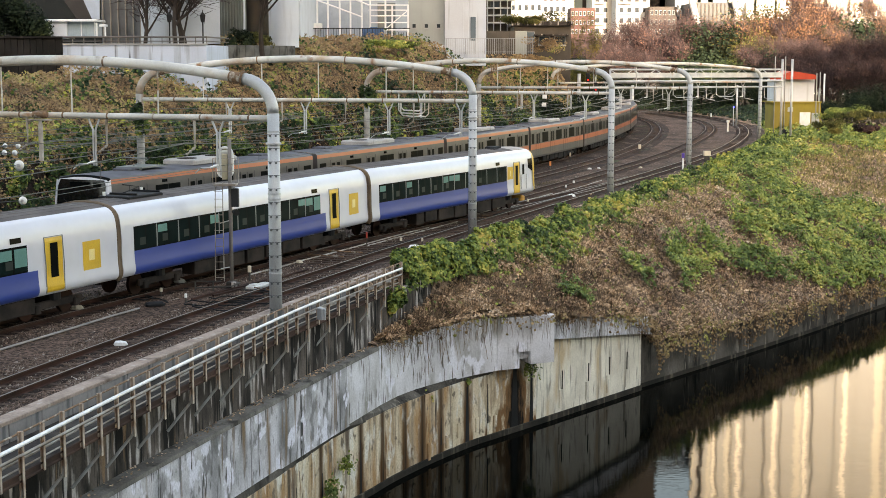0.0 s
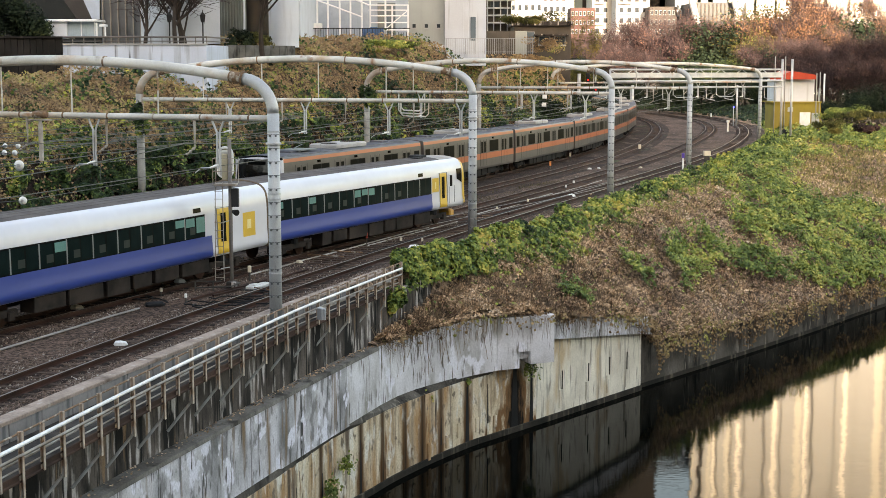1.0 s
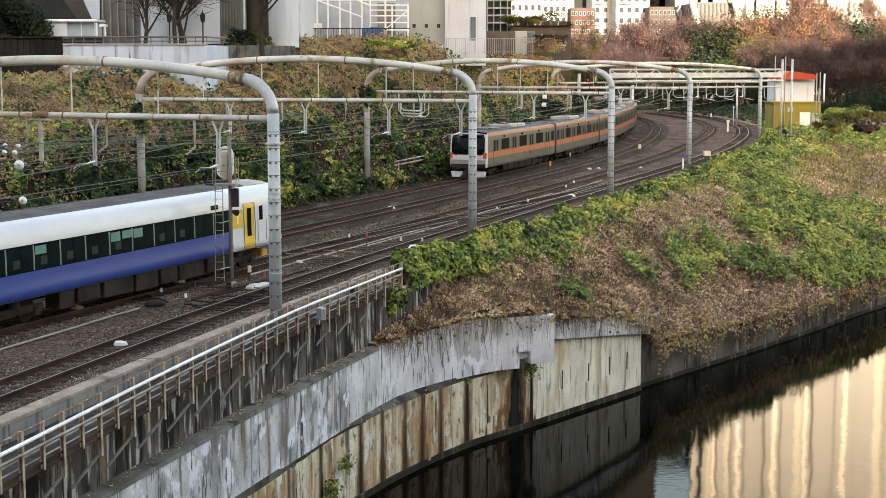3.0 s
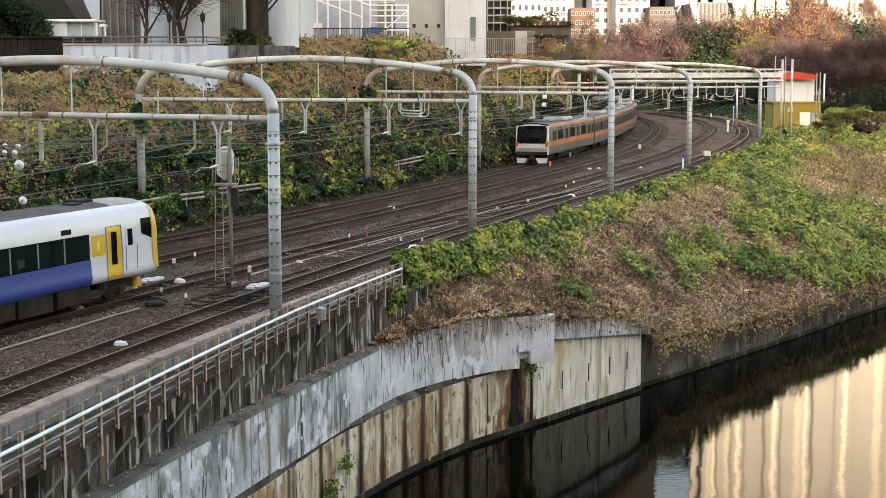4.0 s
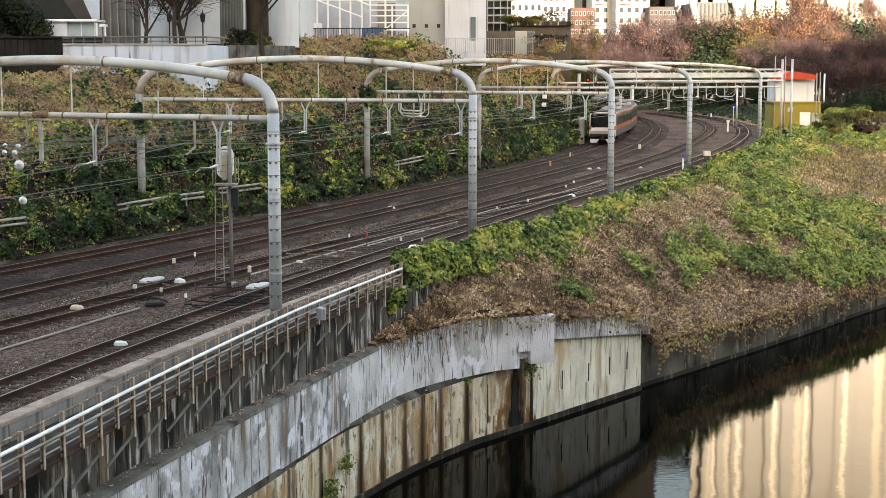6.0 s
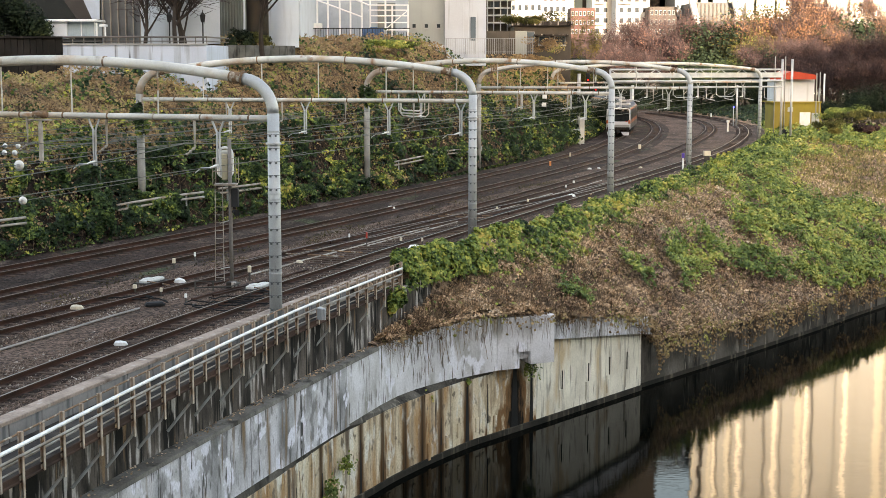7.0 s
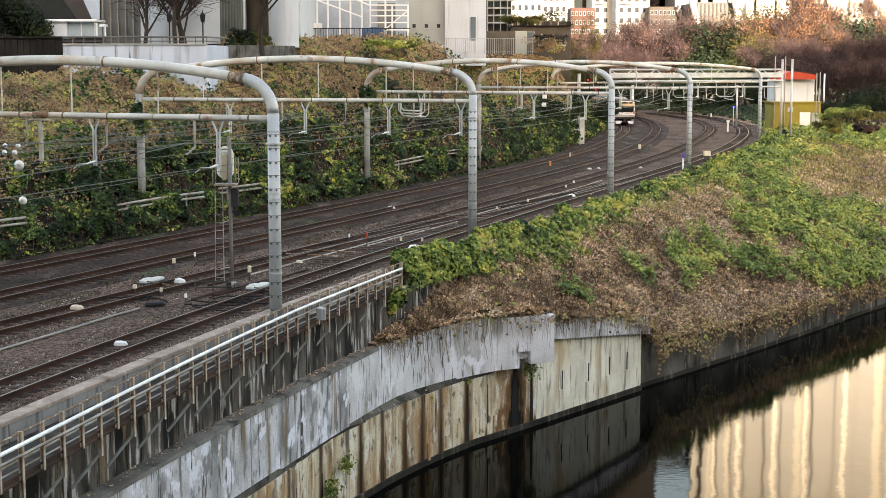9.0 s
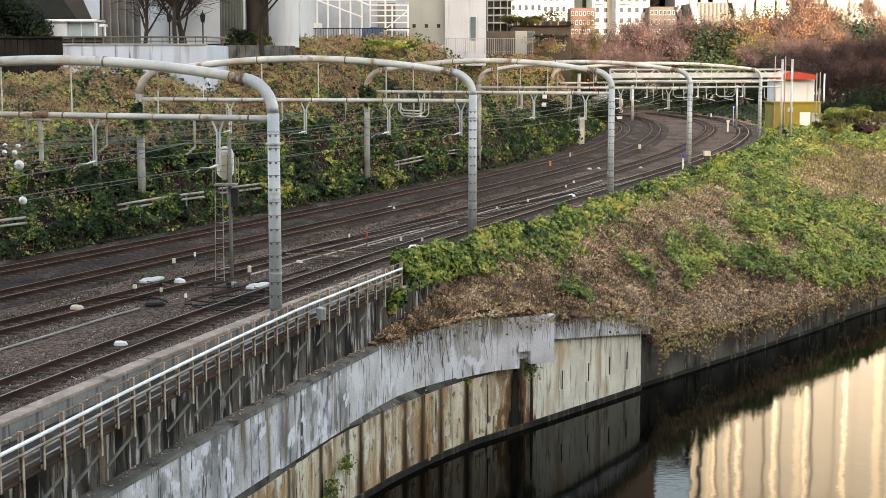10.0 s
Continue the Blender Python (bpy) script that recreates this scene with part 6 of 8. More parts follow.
def surface(fn, n, urange, vrange, weight=None, nu=150, nv=36):
    """Random places on a surface fn(u, v), with their normals; weight(u, v) thins them out."""
    us, vs = np.linspace(*urange, nu), np.linspace(*vrange, nv)
    grid = np.array([[tuple(fn(u, v)) for v in vs] for u in us])
    wt_ = np.array([[weight(u, v) for v in vs] for u in us]) if weight else np.ones((nu, nv))
    gu, gv = np.gradient(grid, axis=0), np.gradient(grid, axis=1)
    nr = np.cross(gu, gv)
    nr *= np.where(nr[..., 2:3] < 0, -1, 1)
    nr /= np.maximum(1e-9, np.linalg.norm(nr, axis=2, keepdims=True))
    wc = (wt_[:-1, :-1] + wt_[1:, 1:] + wt_[1:, :-1] + wt_[:-1, 1:]).ravel()
    cell = rs.choice(len(wc), n, p=wc / wc.sum())
    i_, j_ = cell // (nv - 1), cell % (nv - 1)
    a, c = rs.rand(n, 1), rs.rand(n, 1)

    def at(g):
        return g[i_, j_] * (1 - a) * (1 - c) + g[i_ + 1, j_] * a * (1 - c) + g[i_, j_ + 1] * (1 - a) * c + g[i_ + 1, j_ + 1] * a * c
    uv_ = np.stack([us[i_] + a[:, 0] * (us[1] - us[0]), vs[j_] + c[:, 0] * (vs[1] - vs[0])], 1)
    return uv_, at(grid), unit(at(nr))


def lumps(p, f=0.6, seed=0.0):
    return np.array([max(0.0, 0.5 + fbm(x * f, y * f, z * f + seed)) for x, y, z in p])


def clumpy(p, f, lo, seed=0.0):
    """Keeps the places that lie in clumps, and leaves gaps between them."""
    k = np.array([fbm(x * f, y * f, z * f + seed) for x, y, z in p])
    return rs.rand(len(p)) < np.clip((k - lo) * 4.0, 0.04, 1)


def stuff(name, me, material, label, category):
    me.materials.append(material)
    return tagged(new(name, me), label, category, kind="stuff")


# ivy on the hillside
def far_w(y, e):
    return min(1.0, (75.0 / max(60, y)) ** 2)


def ivy_w(y, e):
    k = fbm(y * 0.12, e * 0.3, 3.0)
    up = float(np.interp(e, (2.8, 5.8, 7.4, 9.5), (1.0, 0.85, 0.1, -0.12)))
    if 82 < y < 150:
        up *= float(np.interp(y, (82, 95, 150), (1, 0.9, 0.9)))
    return max(0.03, min(1, up + 0.55 * k)) * far_w(y, e)


def dry_w(y, e):
    k = fbm(y * 0.12, e * 0.3, 3.0)
    up = float(np.interp(e, (2.8, 5.4, 7.6, 12), (0.03, 0.12, 1.0, 1.0)))
    return max(0.02, min(1, up - 0.5 * k)) * far_w(y, e) * float(np.interp(y, (80, 97), (0.65, 1)))


HL = (50, 235)
uv, p, nn = surface(left_point, 210000, HL, (2.9, 13.0), ivy_w)
keep = clumpy(p, 0.75, -0.16)
uv, p, nn = uv[keep], p[keep], nn[keep]
sz = rs.uniform(0.11, 0.27, len(p)) * np.interp(uv[:, 0], (60, 120, 220), (0.95, 1.2, 1.9))
p = p + nn * (lumps(p, 0.6)[:, None] * 1.25 + lumps(p, 1.9, 5)[:, None] * 0.4 - 0.45 + rs.uniform(0, 0.14, (len(p), 1)))
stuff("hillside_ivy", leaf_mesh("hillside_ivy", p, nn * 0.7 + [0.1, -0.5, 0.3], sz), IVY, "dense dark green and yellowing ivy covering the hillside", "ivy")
uv, p, nn = surface(left_point, 165000, HL, (3.0, 17.0), dry_w)
keep = clumpy(p, 1.1, -0.42, 12)
uv, p, nn = uv[keep], p[keep], nn[keep]
sz = rs.uniform(0.07, 0.17, len(p)) * np.interp(uv[:, 0], (60, 120, 220), (0.95, 1.15, 1.8))
p = p + nn * (lumps(p, 0.8, 4)[:, None] * 0.55 + lumps(p, 2.4, 9)[:, None] * 0.2 - 0.1 + rs.uniform(0, 0.12, (len(p), 1)))
stuff("hillside_dry_leaves", leaf_mesh("hillside_dry_leaves", p, nn * 0.7 + [0.1, -0.4, 0.3], sz), IVY_DRY, "brown and yellow autumn leaves on the upper hillside", "dead leaves")
# bare hanging stems among the ivy
uv, p, nn = surface(left_point, 26000, (50, 160), (3.0, 12.0))
stuff("hillside_stems", stalk_mesh("hillside_stems", p + nn * rs.uniform(0.0, 0.45, (len(p), 1)), np.array([0.1, -0.2, -1.0]) + rs.normal(0, 0.55, p.shape), rs.uniform(0.25, 0.9, len(p)), rs.uniform(0.006, 0.014, len(p)) * np.interp(uv[:, 0], (60, 150), (1, 1.8))), TWIG, "bare brown stems tangled among the hillside ivy", "dry stalks")
# low weeds along the foot of the hillside and between the tracks
uv, p, nn = surface(lambda y, e: LA.aty(y, -e, -0.12), 9000, (50, 150), (2.3, 4.2))
p[:, 2] += rs.uniform(0, 0.35, len(p)) * np.clip(uv[:, 1] - 2.2, 0, 1)
stuff("foot_weeds", leaf_mesh("foot_weeds", p, nn, rs.uniform(0.08, 0.2, len(p)), 0.9), IVY, "low green weeds at the foot of the hillside", "weeds")
uv, p, nn = surface(lambda y, e: LB.aty(y, e, -0.15), 1800, (50, 110), (1.2, 3.2), lambda y, e: 1.0 if fbm(y * 0.3, e * 0.6, 9) > 0.15 else 0.02)
p[:, 2] += rs.uniform(0, 0.15, len(p))
stuff("track_weeds", leaf_mesh("track_weeds", p, nn, rs.uniform(0.04, 0.11, len(p)), 0.9), WEEDS, "sparse dry weeds between two tracks", "weeds")


# the riverbank: a hedge on its crest, green vines in patches, dead leaves and stalks between them
def hedge_start(y):
    return float(np.interp(y, (62, 75, 90), (0.5, 0.7, 0.85)))


def hedge_width(y):
    return float(np.interp(y, (57, 62, 70, 80, 120, 200), (0.6, 0.9, 1.5, 2.3, 2.8, 3.4)))


def hedge_point(y, t):
    """Over the crest's mound and down the bank, t from the track side to the river side."""
    w = hedge_width(y)
    a = LD.aty(y, 1.95)
    e = Vector([float(np.interp(y, EK[:, 0], EK[:, k])) for k in (1, 2)])
    q = bank_point(y, min(1.0, (hedge_start(y) + w * t) / max(1.0, (e - a.xy).length)))
    top = float(np.interp(y, (57, 60, 67, 70, 73, 77, 80, 90, 106, 113, 119, 135, 160, 240), (0.4, 0.62, 0.55, 0.24, 0.42, 0.38, 0.22, 0.16, 0.14, 0.10, 0.36, 0.36, 0.3, 0.4)))
    h = top * (0.7 + 0.8 * max(0, 0.5 + fbm(q.x * 0.6, q.y * 0.6, 2)))
    over = float(np.interp(t, (0, 0.6, 1.3), (-0.15, -0.25, -0.8))) - 0.2 * max(0.0, y - 66)
    return Vector((q.x, q.y, max(q.z, over) + h * math.sin(min(1.0, 0.15 + t * 0.7) * math.pi) ** 0.6))


uv, p, nn = surface(hedge_point, 60000, (60.3, 215), (0.0, 1.25), lambda y, t: min(1, (75 / max(60, y)) ** 1.5) * float(np.interp(t - float(np.interp(y, (60, 64, 68, 74), (1.1, 1.15, 1.15, 1.3))), (0, 0.15), (1, 0.03))))
sz = rs.uniform(0.12, 0.26, len(p)) * np.interp(uv[:, 0], (60, 120, 220), (0.9, 1.2, 2.0))
p += nn * (rs.uniform(-0.12, 0.12, (len(p), 1)) + lumps(p, 1.3, 3)[:, None] * 0.5 - 0.3)
stuff("crest_hedge", leaf_mesh("crest_hedge", p, nn + [0.05, -0.4, 0.2], sz), HEDGE, "green climbing vines heaped along the track edge", "hedge")
sh_g = Geo().grid([[LD.aty(y, o, z) for o, z in ((1.9, -0.16), (2.0, -0.07), (2.35, -0.06), (2.6, -0.09), (2.7, -0.2))] for y in np.arange(61, 215, 1.5)])
solo("ground_shoulder", sh_g, BALLAST, "narrow ballast shoulder beside the near track", "ground", kind="structure", smooth=True)


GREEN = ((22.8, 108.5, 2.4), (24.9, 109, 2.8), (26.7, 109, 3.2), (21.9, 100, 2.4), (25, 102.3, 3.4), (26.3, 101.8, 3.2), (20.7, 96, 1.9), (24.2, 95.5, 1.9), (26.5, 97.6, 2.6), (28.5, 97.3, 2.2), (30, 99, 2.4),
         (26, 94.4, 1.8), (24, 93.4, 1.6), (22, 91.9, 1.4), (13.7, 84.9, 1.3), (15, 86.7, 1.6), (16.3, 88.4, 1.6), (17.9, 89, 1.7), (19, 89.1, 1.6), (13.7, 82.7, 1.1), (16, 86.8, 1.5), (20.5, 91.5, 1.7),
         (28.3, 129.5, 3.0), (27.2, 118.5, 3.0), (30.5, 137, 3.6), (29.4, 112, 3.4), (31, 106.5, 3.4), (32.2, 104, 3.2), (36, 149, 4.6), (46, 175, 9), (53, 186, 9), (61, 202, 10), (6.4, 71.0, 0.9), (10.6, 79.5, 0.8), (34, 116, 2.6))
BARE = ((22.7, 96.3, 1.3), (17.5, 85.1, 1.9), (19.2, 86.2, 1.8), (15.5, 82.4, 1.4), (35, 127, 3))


def wall_zone(y, t):
    """1 on the upright face above the ledge, where no litter lies; 0 on the bank."""
    if y > 65:
        return 0.0
    a = LD.aty(y, 1.95)
    e = Vector([float(np.interp(y, EK[:, 0], EK[:, k])) for k in (1, 2)])
    off = 1.95 + (e - a.xy).length * t
    return float(np.interp(off, (2.9, 3.1), (1, 0))) * float(np.interp(y, (62, 65), (1, 0)))


def off_track(y, t):
    """0 on the ballast shoulder and little under the hedge, 1 beyond them."""
    a = LD.aty(y, 1.95)
    e = Vector([float(np.interp(y, EK[:, 0], EK[:, k])) for k in (1, 2)])
    hs, w = hedge_start(y), hedge_width(y)
    return float(np.interp((e - a.xy).length * t, (0.5, 0.6, hs + 0.7 * w, hs + 1.15 * w), (0, 0.04, 0.04, 1)))


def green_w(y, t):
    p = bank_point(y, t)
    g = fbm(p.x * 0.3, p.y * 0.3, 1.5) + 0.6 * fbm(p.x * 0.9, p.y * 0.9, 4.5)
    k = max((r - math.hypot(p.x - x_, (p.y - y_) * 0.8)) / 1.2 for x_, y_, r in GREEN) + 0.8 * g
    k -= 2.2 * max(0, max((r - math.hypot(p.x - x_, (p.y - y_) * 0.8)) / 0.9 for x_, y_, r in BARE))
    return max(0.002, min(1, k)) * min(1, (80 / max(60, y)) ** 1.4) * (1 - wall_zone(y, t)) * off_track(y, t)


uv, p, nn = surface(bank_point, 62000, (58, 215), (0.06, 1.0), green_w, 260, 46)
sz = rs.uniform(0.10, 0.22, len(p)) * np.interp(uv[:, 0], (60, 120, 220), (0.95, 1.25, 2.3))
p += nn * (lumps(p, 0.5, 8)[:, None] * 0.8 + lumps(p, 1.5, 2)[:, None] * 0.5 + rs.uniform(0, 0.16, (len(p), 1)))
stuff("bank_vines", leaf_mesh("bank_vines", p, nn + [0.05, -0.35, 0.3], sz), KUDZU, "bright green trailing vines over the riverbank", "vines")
uv, p, nn = surface(bank_point, 100000, (57, 200), (0.03, 1.0), lambda y, t: (1.6 if t > 0.8 and y < 78 else 1.0) * (0.1 + 0.9 * max(0.0, min(1.0, 0.75 + 1.6 * fbm(y * 0.5, t * 9, 21)))) * max(0.05, 1 - 0.9 * green_w(y, t)) * min(1, (78 / max(60, y)) ** 1.8) * (1 - wall_zone(y, t)) * off_track(y, t), 300, 60)
p += nn * (rs.uniform(0, 0.12, (len(p), 1)) + lumps(p, 1.1, 14)[:, None] * 0.3)
sz = rs.uniform(0.06, 0.19, len(p)) * np.interp(uv[:, 0], (60, 120, 220), (0.95, 1.2, 1.7))
stuff("bank_litter", leaf_mesh("bank_litter", p, nn, sz, 0.9, 0.6), LITTER, "brown dead leaves lying thickly on the bank", "dead leaves")
uv, p, nn = surface(bank_point, 24000, (57, 170), (0.05, 1.0), lambda y, t: max(0.1, 1 - 0.8 * green_w(y, t)) * min(1, (75 / max(60, y)) ** 1.8) * (1 - wall_zone(y, t)) * off_track(y, t))
dirs = nn * 0.5 + rs.normal(0, 0.6, nn.shape) + [0, 0, 0.1]
stuff("bank_stalks", stalk_mesh("bank_stalks", p, dirs, rs.uniform(0.3, 1.0, len(p)), rs.uniform(0.006, 0.014, len(p)) * np.interp(uv[:, 0], (60, 150), (0.9, 2))), TWIG, "tangled dry stalks among the dead leaves", "dry stalks")

uv, p, nn = surface(bank_point, 26000, (57, 170), (0.04, 1.0), lambda y, t: min(1, (75 / max(60, y)) ** 1.6) * (1 - 0.7 * wall_zone(y, t)) * off_track(y, t))
keep = clumpy(p, 0.55, 0.0, 6)
uv, p, nn = uv[keep], p[keep], nn[keep]
dirs = nn * 0.4 + rs.normal(0, 0.7, nn.shape)
stuff("bank_brambles", stalk_mesh("bank_brambles", p + nn * 0.08, dirs, rs.uniform(0.25, 0.9, len(p)), rs.uniform(0.004, 0.010, len(p)) * np.interp(uv[:, 0], (60, 150), (0.9, 2))), BRAMBLE, "dark tangled brambles over the dead leaves", "brambles")

# rough olive and golden grass towards the far end of the bank
GRASS = leafy("rough_grass", [(0.0, (0.10, 0.10, 0.035)), (0.35, (0.22, 0.20, 0.065)), (0.6, (0.38, 0.30, 0.11)), (0.8, (0.50, 0.39, 0.17)), (1.0, (0.26, 0.28, 0.075))])
uv, p, nn = surface(bank_point, 34000, (72, 215), (0.08, 1.0), lambda y, t: float(np.interp(y, (72, 108, 130), (0.02, 0.2, 1))) * max(0.05, min(1, 0.55 + 1.2 * fbm(y * 0.12, t * 5, 11))) * min(1, (95 / max(60, y)) ** 1.2) * off_track(y, t))
stuff("bank_grass", stalk_mesh("bank_grass", p, nn + rs.normal(0, 0.5, nn.shape) + [0, 0, 0.4], rs.uniform(0.2, 0.6, len(p)), rs.uniform(0.012, 0.03, len(p)) * np.interp(uv[:, 0], (70, 200), (0.9, 2.4))), GRASS, "rough olive and golden grass on the riverbank", "grass")


# vines hanging over the river walls
def hang_point(y, t):
    e = Vector([float(np.interp(y, EK[:, 0], EK[:, k])) for k in (1, 2, 3)])
    d = Vector([float(np.interp(y + 1, EK[:, 0], EK[:, k])) for k in (1, 2, 3)]) - e
    nrm = Vector((d.y, -d.x, 0)).normalized()
    drop = (0.35 + 1.5 * max(0, 0.4 + fbm(y * 0.5, 7.0))) * float(np.interp(y, (57, 62, 66, 74, 78, 100), (0.35, 0.55, 0.6, 0.6, 1.2, 0.9)))
    return e + nrm * (0.10 + 0.25 * math.sin(t * 2.5)) + Vector((0, 0, 0.1 - drop * t))


uv, p, nn = surface(hang_point, 5200, (57, 140), (-0.3, 1.0), lambda y, t: (1 - 0.6 * max(0, t)) * min(1, 75 / max(60, y)) * float(np.interp(y, (57, 74, 78), (0.2, 0.3, 1))))
stuff("hanging_vine_leaves", leaf_mesh("hanging_vine_leaves", p + rs.normal(0, 0.1, p.shape), nn * 0.2 + [0.4, -0.7, 0.2], rs.uniform(0.08, 0.22, len(p))), IVY_DRY, "yellow and brown vine leaves hanging over the river wall", "vines")
uv, p, nn = surface(hang_point, 4200, (57, 125), (-0.2, 0.5), lambda y, t: float(np.interp(y, (57, 62, 73, 77), (0.2, 0.35, 0.4, 0.45))))
stuff("hanging_stalks", stalk_mesh("hanging_stalks", p, np.array([0, 0, -1.0]) + rs.normal(0, 0.10, p.shape), rs.uniform(0.15, 1.1, len(p)) ** 1.5, rs.uniform(0.003, 0.009, len(p))), TWIG, "dead vine stalks dangling over the wall", "dry stalks")
# bare roots creeping down the face of the river wall
roots = Geo()
rr = random.Random(31)
for _ in range(40):
    u = rr.uniform(0.0, 2.98)
    a, c = [Vector((*q, 0)) for q in face_pts[-4:][int(u):int(u) + 2]]
    d = (c - a).normalized()
    q = a.lerp(c, u % 1) + Vector((d.y, -d.x, 0)) * 0.03 + Vector((0, 0, -2.45))
    line, lean = [q.copy()], rr.uniform(-0.25, 0.25)
    for _ in range(rr.randint(3, 11)):
        lean = 0.7 * lean + rr.uniform(-0.3, 0.3)
        q = q + Vector((0, 0, -0.19)) + d * 0.19 * lean
        line.append(q.copy())
    roots.tube(line, rr.uniform(0.005, 0.012), 5)
stuff("wall_roots", roots.mesh("wall_roots"), TWIG, "bare brown vine roots creeping down the concrete wall", "roots")
# leaves caught on the ledge
uv, p, nn = surface(lambda y, e: LD.aty(y, e, -2.45), 420, (33, 58), (2.86, 3.2), lambda y, e: float(np.interp(y, (33, 46, 58), (0.1, 0.4, 1))))
stuff("ledge_leaves", leaf_mesh("ledge_leaves", p, nn, rs.uniform(0.05, 0.11, len(p)), 0.4), LITTER, "dead leaves on the concrete ledge", "dead leaves")
# tufts growing from the wall
for c, n_, r_ in (((-4.1, 51.2, -6.9), 170, 0.32), ((4.05, 65.2, -5.3), 160, 0.34), ((1.1, 62.0, -5.2), 60, 0.14), ((-0.6, 59.5, -5.4), 60, 0.14), ((-3.6, 52.5, -6.3), 110, 0.3)):
    q = np.array(c) + rs.normal(0, r_ * 0.5, (n_, 3)) * [1, 1, 1.3]
    me = leaf_mesh("wall_fern", q, np.tile([0.5, -0.7, 0.3], (n_, 1)), rs.uniform(0.08, 0.18, n_), 0.8)
    me.materials.append(KUDZU)
    tagged(new("wall_fern", me), "small green fern growing from a wall crack", "fern", "wall ferns", "stuff")


# shrubs on the outside of the bend
BENDG = leafy("dark_shrub_leaves", [(0.0, (0.006, 0.012, 0.006)), (0.5, (0.02, 0.036, 0.014)), (0.8, (0.05, 0.07, 0.022)), (1.0, (0.10, 0.12, 0.03))])
def bend_point(u, t):
    p = LD.at(u, 3.2 + 9 * t)
    h = (1.1 + 1.3 * max(0, 0.4 + fbm(p.x * 0.2, p.y * 0.2, 6))) * math.sin(min(1, 0.1 + t * 1.2) * math.pi * 0.6)
    return Vector((p.x, p.y, h - 0.3))


uv, p, nn = surface(bend_point, 9000, (205, 330), (0, 1))
stuff("bend_shrubs", leaf_mesh("bend_shrubs", p + nn * rs.uniform(-0.3, 0.4, (len(p), 1)), nn + [-0.3, -0.5, 0.2], rs.uniform(0.25, 0.6, len(p))), BENDG, "dark green shrubs outside the bend of the tracks", "shrubs")


# ---- trees ----
def grow(rng, height, spread, levels=4, trunk_r=None, upright=0.6):
    """Trunk and limbs as tapered tubes; returns the mesh and the twig ends."""
    g, tips = Geo(), []

    def limb(p, d, length, r, lev):
        pts, rad = [p], [r]
        n = 4 if lev else 6
        q, dd = p.copy(), d.copy()
        for i in range(n):
            dd = (dd + Vector((rng.gauss(0, 0.12), rng.gauss(0, 0.12), 0.06 * upright))).normalized()
            q = q + dd * (length / n)
            pts.append(q.copy())
            rad.append(max(0.012, r * (1 - 0.62 * (i + 1) / n)))
        g.tube(pts, rad, 6 if lev < 2 else 3, cap=False)
        if lev >= 2:
            tips.extend(pts[2:])
        if lev < levels:
            for i in range(rng.randint(3, 5) if lev else rng.randint(5, 8)):
                k = rng.uniform(0.35, 1.0)
                j = min(n - 1, int(k * n))
                base = pts[j].lerp(pts[j + 1], k * n - j if k < 1 else 1)
                az = rng.uniform(0, 2 * math.pi)
                out = Vector((math.cos(az), math.sin(az), rng.uniform(0.15, 0.9) * upright + 0.15)).normalized()
                limb(base, (dd * 0.4 + out * spread).normalized(), length * rng.uniform(0.42, 0.66), rad[j] * 0.6, lev + 1)
    limb(Vector((0, 0, -0.3)), Vector((0, 0, 1)), height * 0.55, trunk_r or height * 0.02, 0)
    return g, tips


def tree(seed, height, label, material=None, leaves=0, leaf=0.35, spread=0.9, levels=3, cloud=0.7, upright=0.6, twigs=0, trunk_r=None):
    rng = random.Random(seed)
    th = thing("tree", label, "tree")
    g, tips = grow(rng, height, spread, levels, trunk_r, upright)
    part("trunk", g, BARK, th)
    if leaves:
        pick = np.array([tuple(rng.choice(tips)) for _ in range(leaves)])
        q = pick + rs.normal(0, cloud, pick.shape)
        c = q.mean(0)
        me = leaf_mesh("crown", q, unit(q - c) + [0, 0, 0.4], rs.uniform(0.6, 1.3, leaves) * leaf, 0.6)
        tagged(part("crown", me, material, th), kind="stuff")
    if twigs:
        pick = np.array([tuple(rng.choice(tips)) for _ in range(twigs)])
        q = pick + rs.normal(0, 0.45, pick.shape)
        d = unit(q - np.array([0, 0, height * 0.35])) + rs.normal(0, 0.5, q.shape) + [0, 0, 0.3]
        tagged(part("twig_crown", stalk_mesh("twig_crown", q, d, rs.uniform(0.5, 1.4, twigs), rs.uniform(0.012, 0.03, twigs)), TWIG_FAR, th, "fine bare twigs"), kind="stuff")
    return th


TWIG_FAR = leafy("far_twigs", [(0.0, (0.020, 0.014, 0.015)), (0.5, (0.055, 0.037, 0.039)), (1.0, (0.11, 0.074, 0.072))], 0.95, 0.2)
RUSSET = leafy("russet_leaves", [(0.0, (0.024, 0.014, 0.014)), (0.4, (0.054, 0.030, 0.029)), (0.7, (0.095, 0.050, 0.042)), (1.0, (0.15, 0.078, 0.055))], 0.9, 0.2)
GOLD = leafy("orange_leaves", [(0.0, (0.08, 0.044, 0.028)), (0.4, (0.155, 0.080, 0.046)), (0.7, (0.25, 0.125, 0.066)), (1.0, (0.33, 0.19, 0.09))], 0.9, 0.1)
EVER = leafy("evergreen_leaves", [(0.0, (0.005, 0.010, 0.006)), (0.5, (0.014, 0.025, 0.012)), (0.8, (0.030, 0.044, 0.018)), (1.0, (0.06, 0.07, 0.025))], 0.8)
OLIVE = leafy("olive_leaves", [(0.0, (0.035, 0.038, 0.012)), (0.5, (0.095, 0.09, 0.025)), (0.8, (0.18, 0.15, 0.042)), (1.0, (0.28, 0.21, 0.055))], 0.9, 0.15)
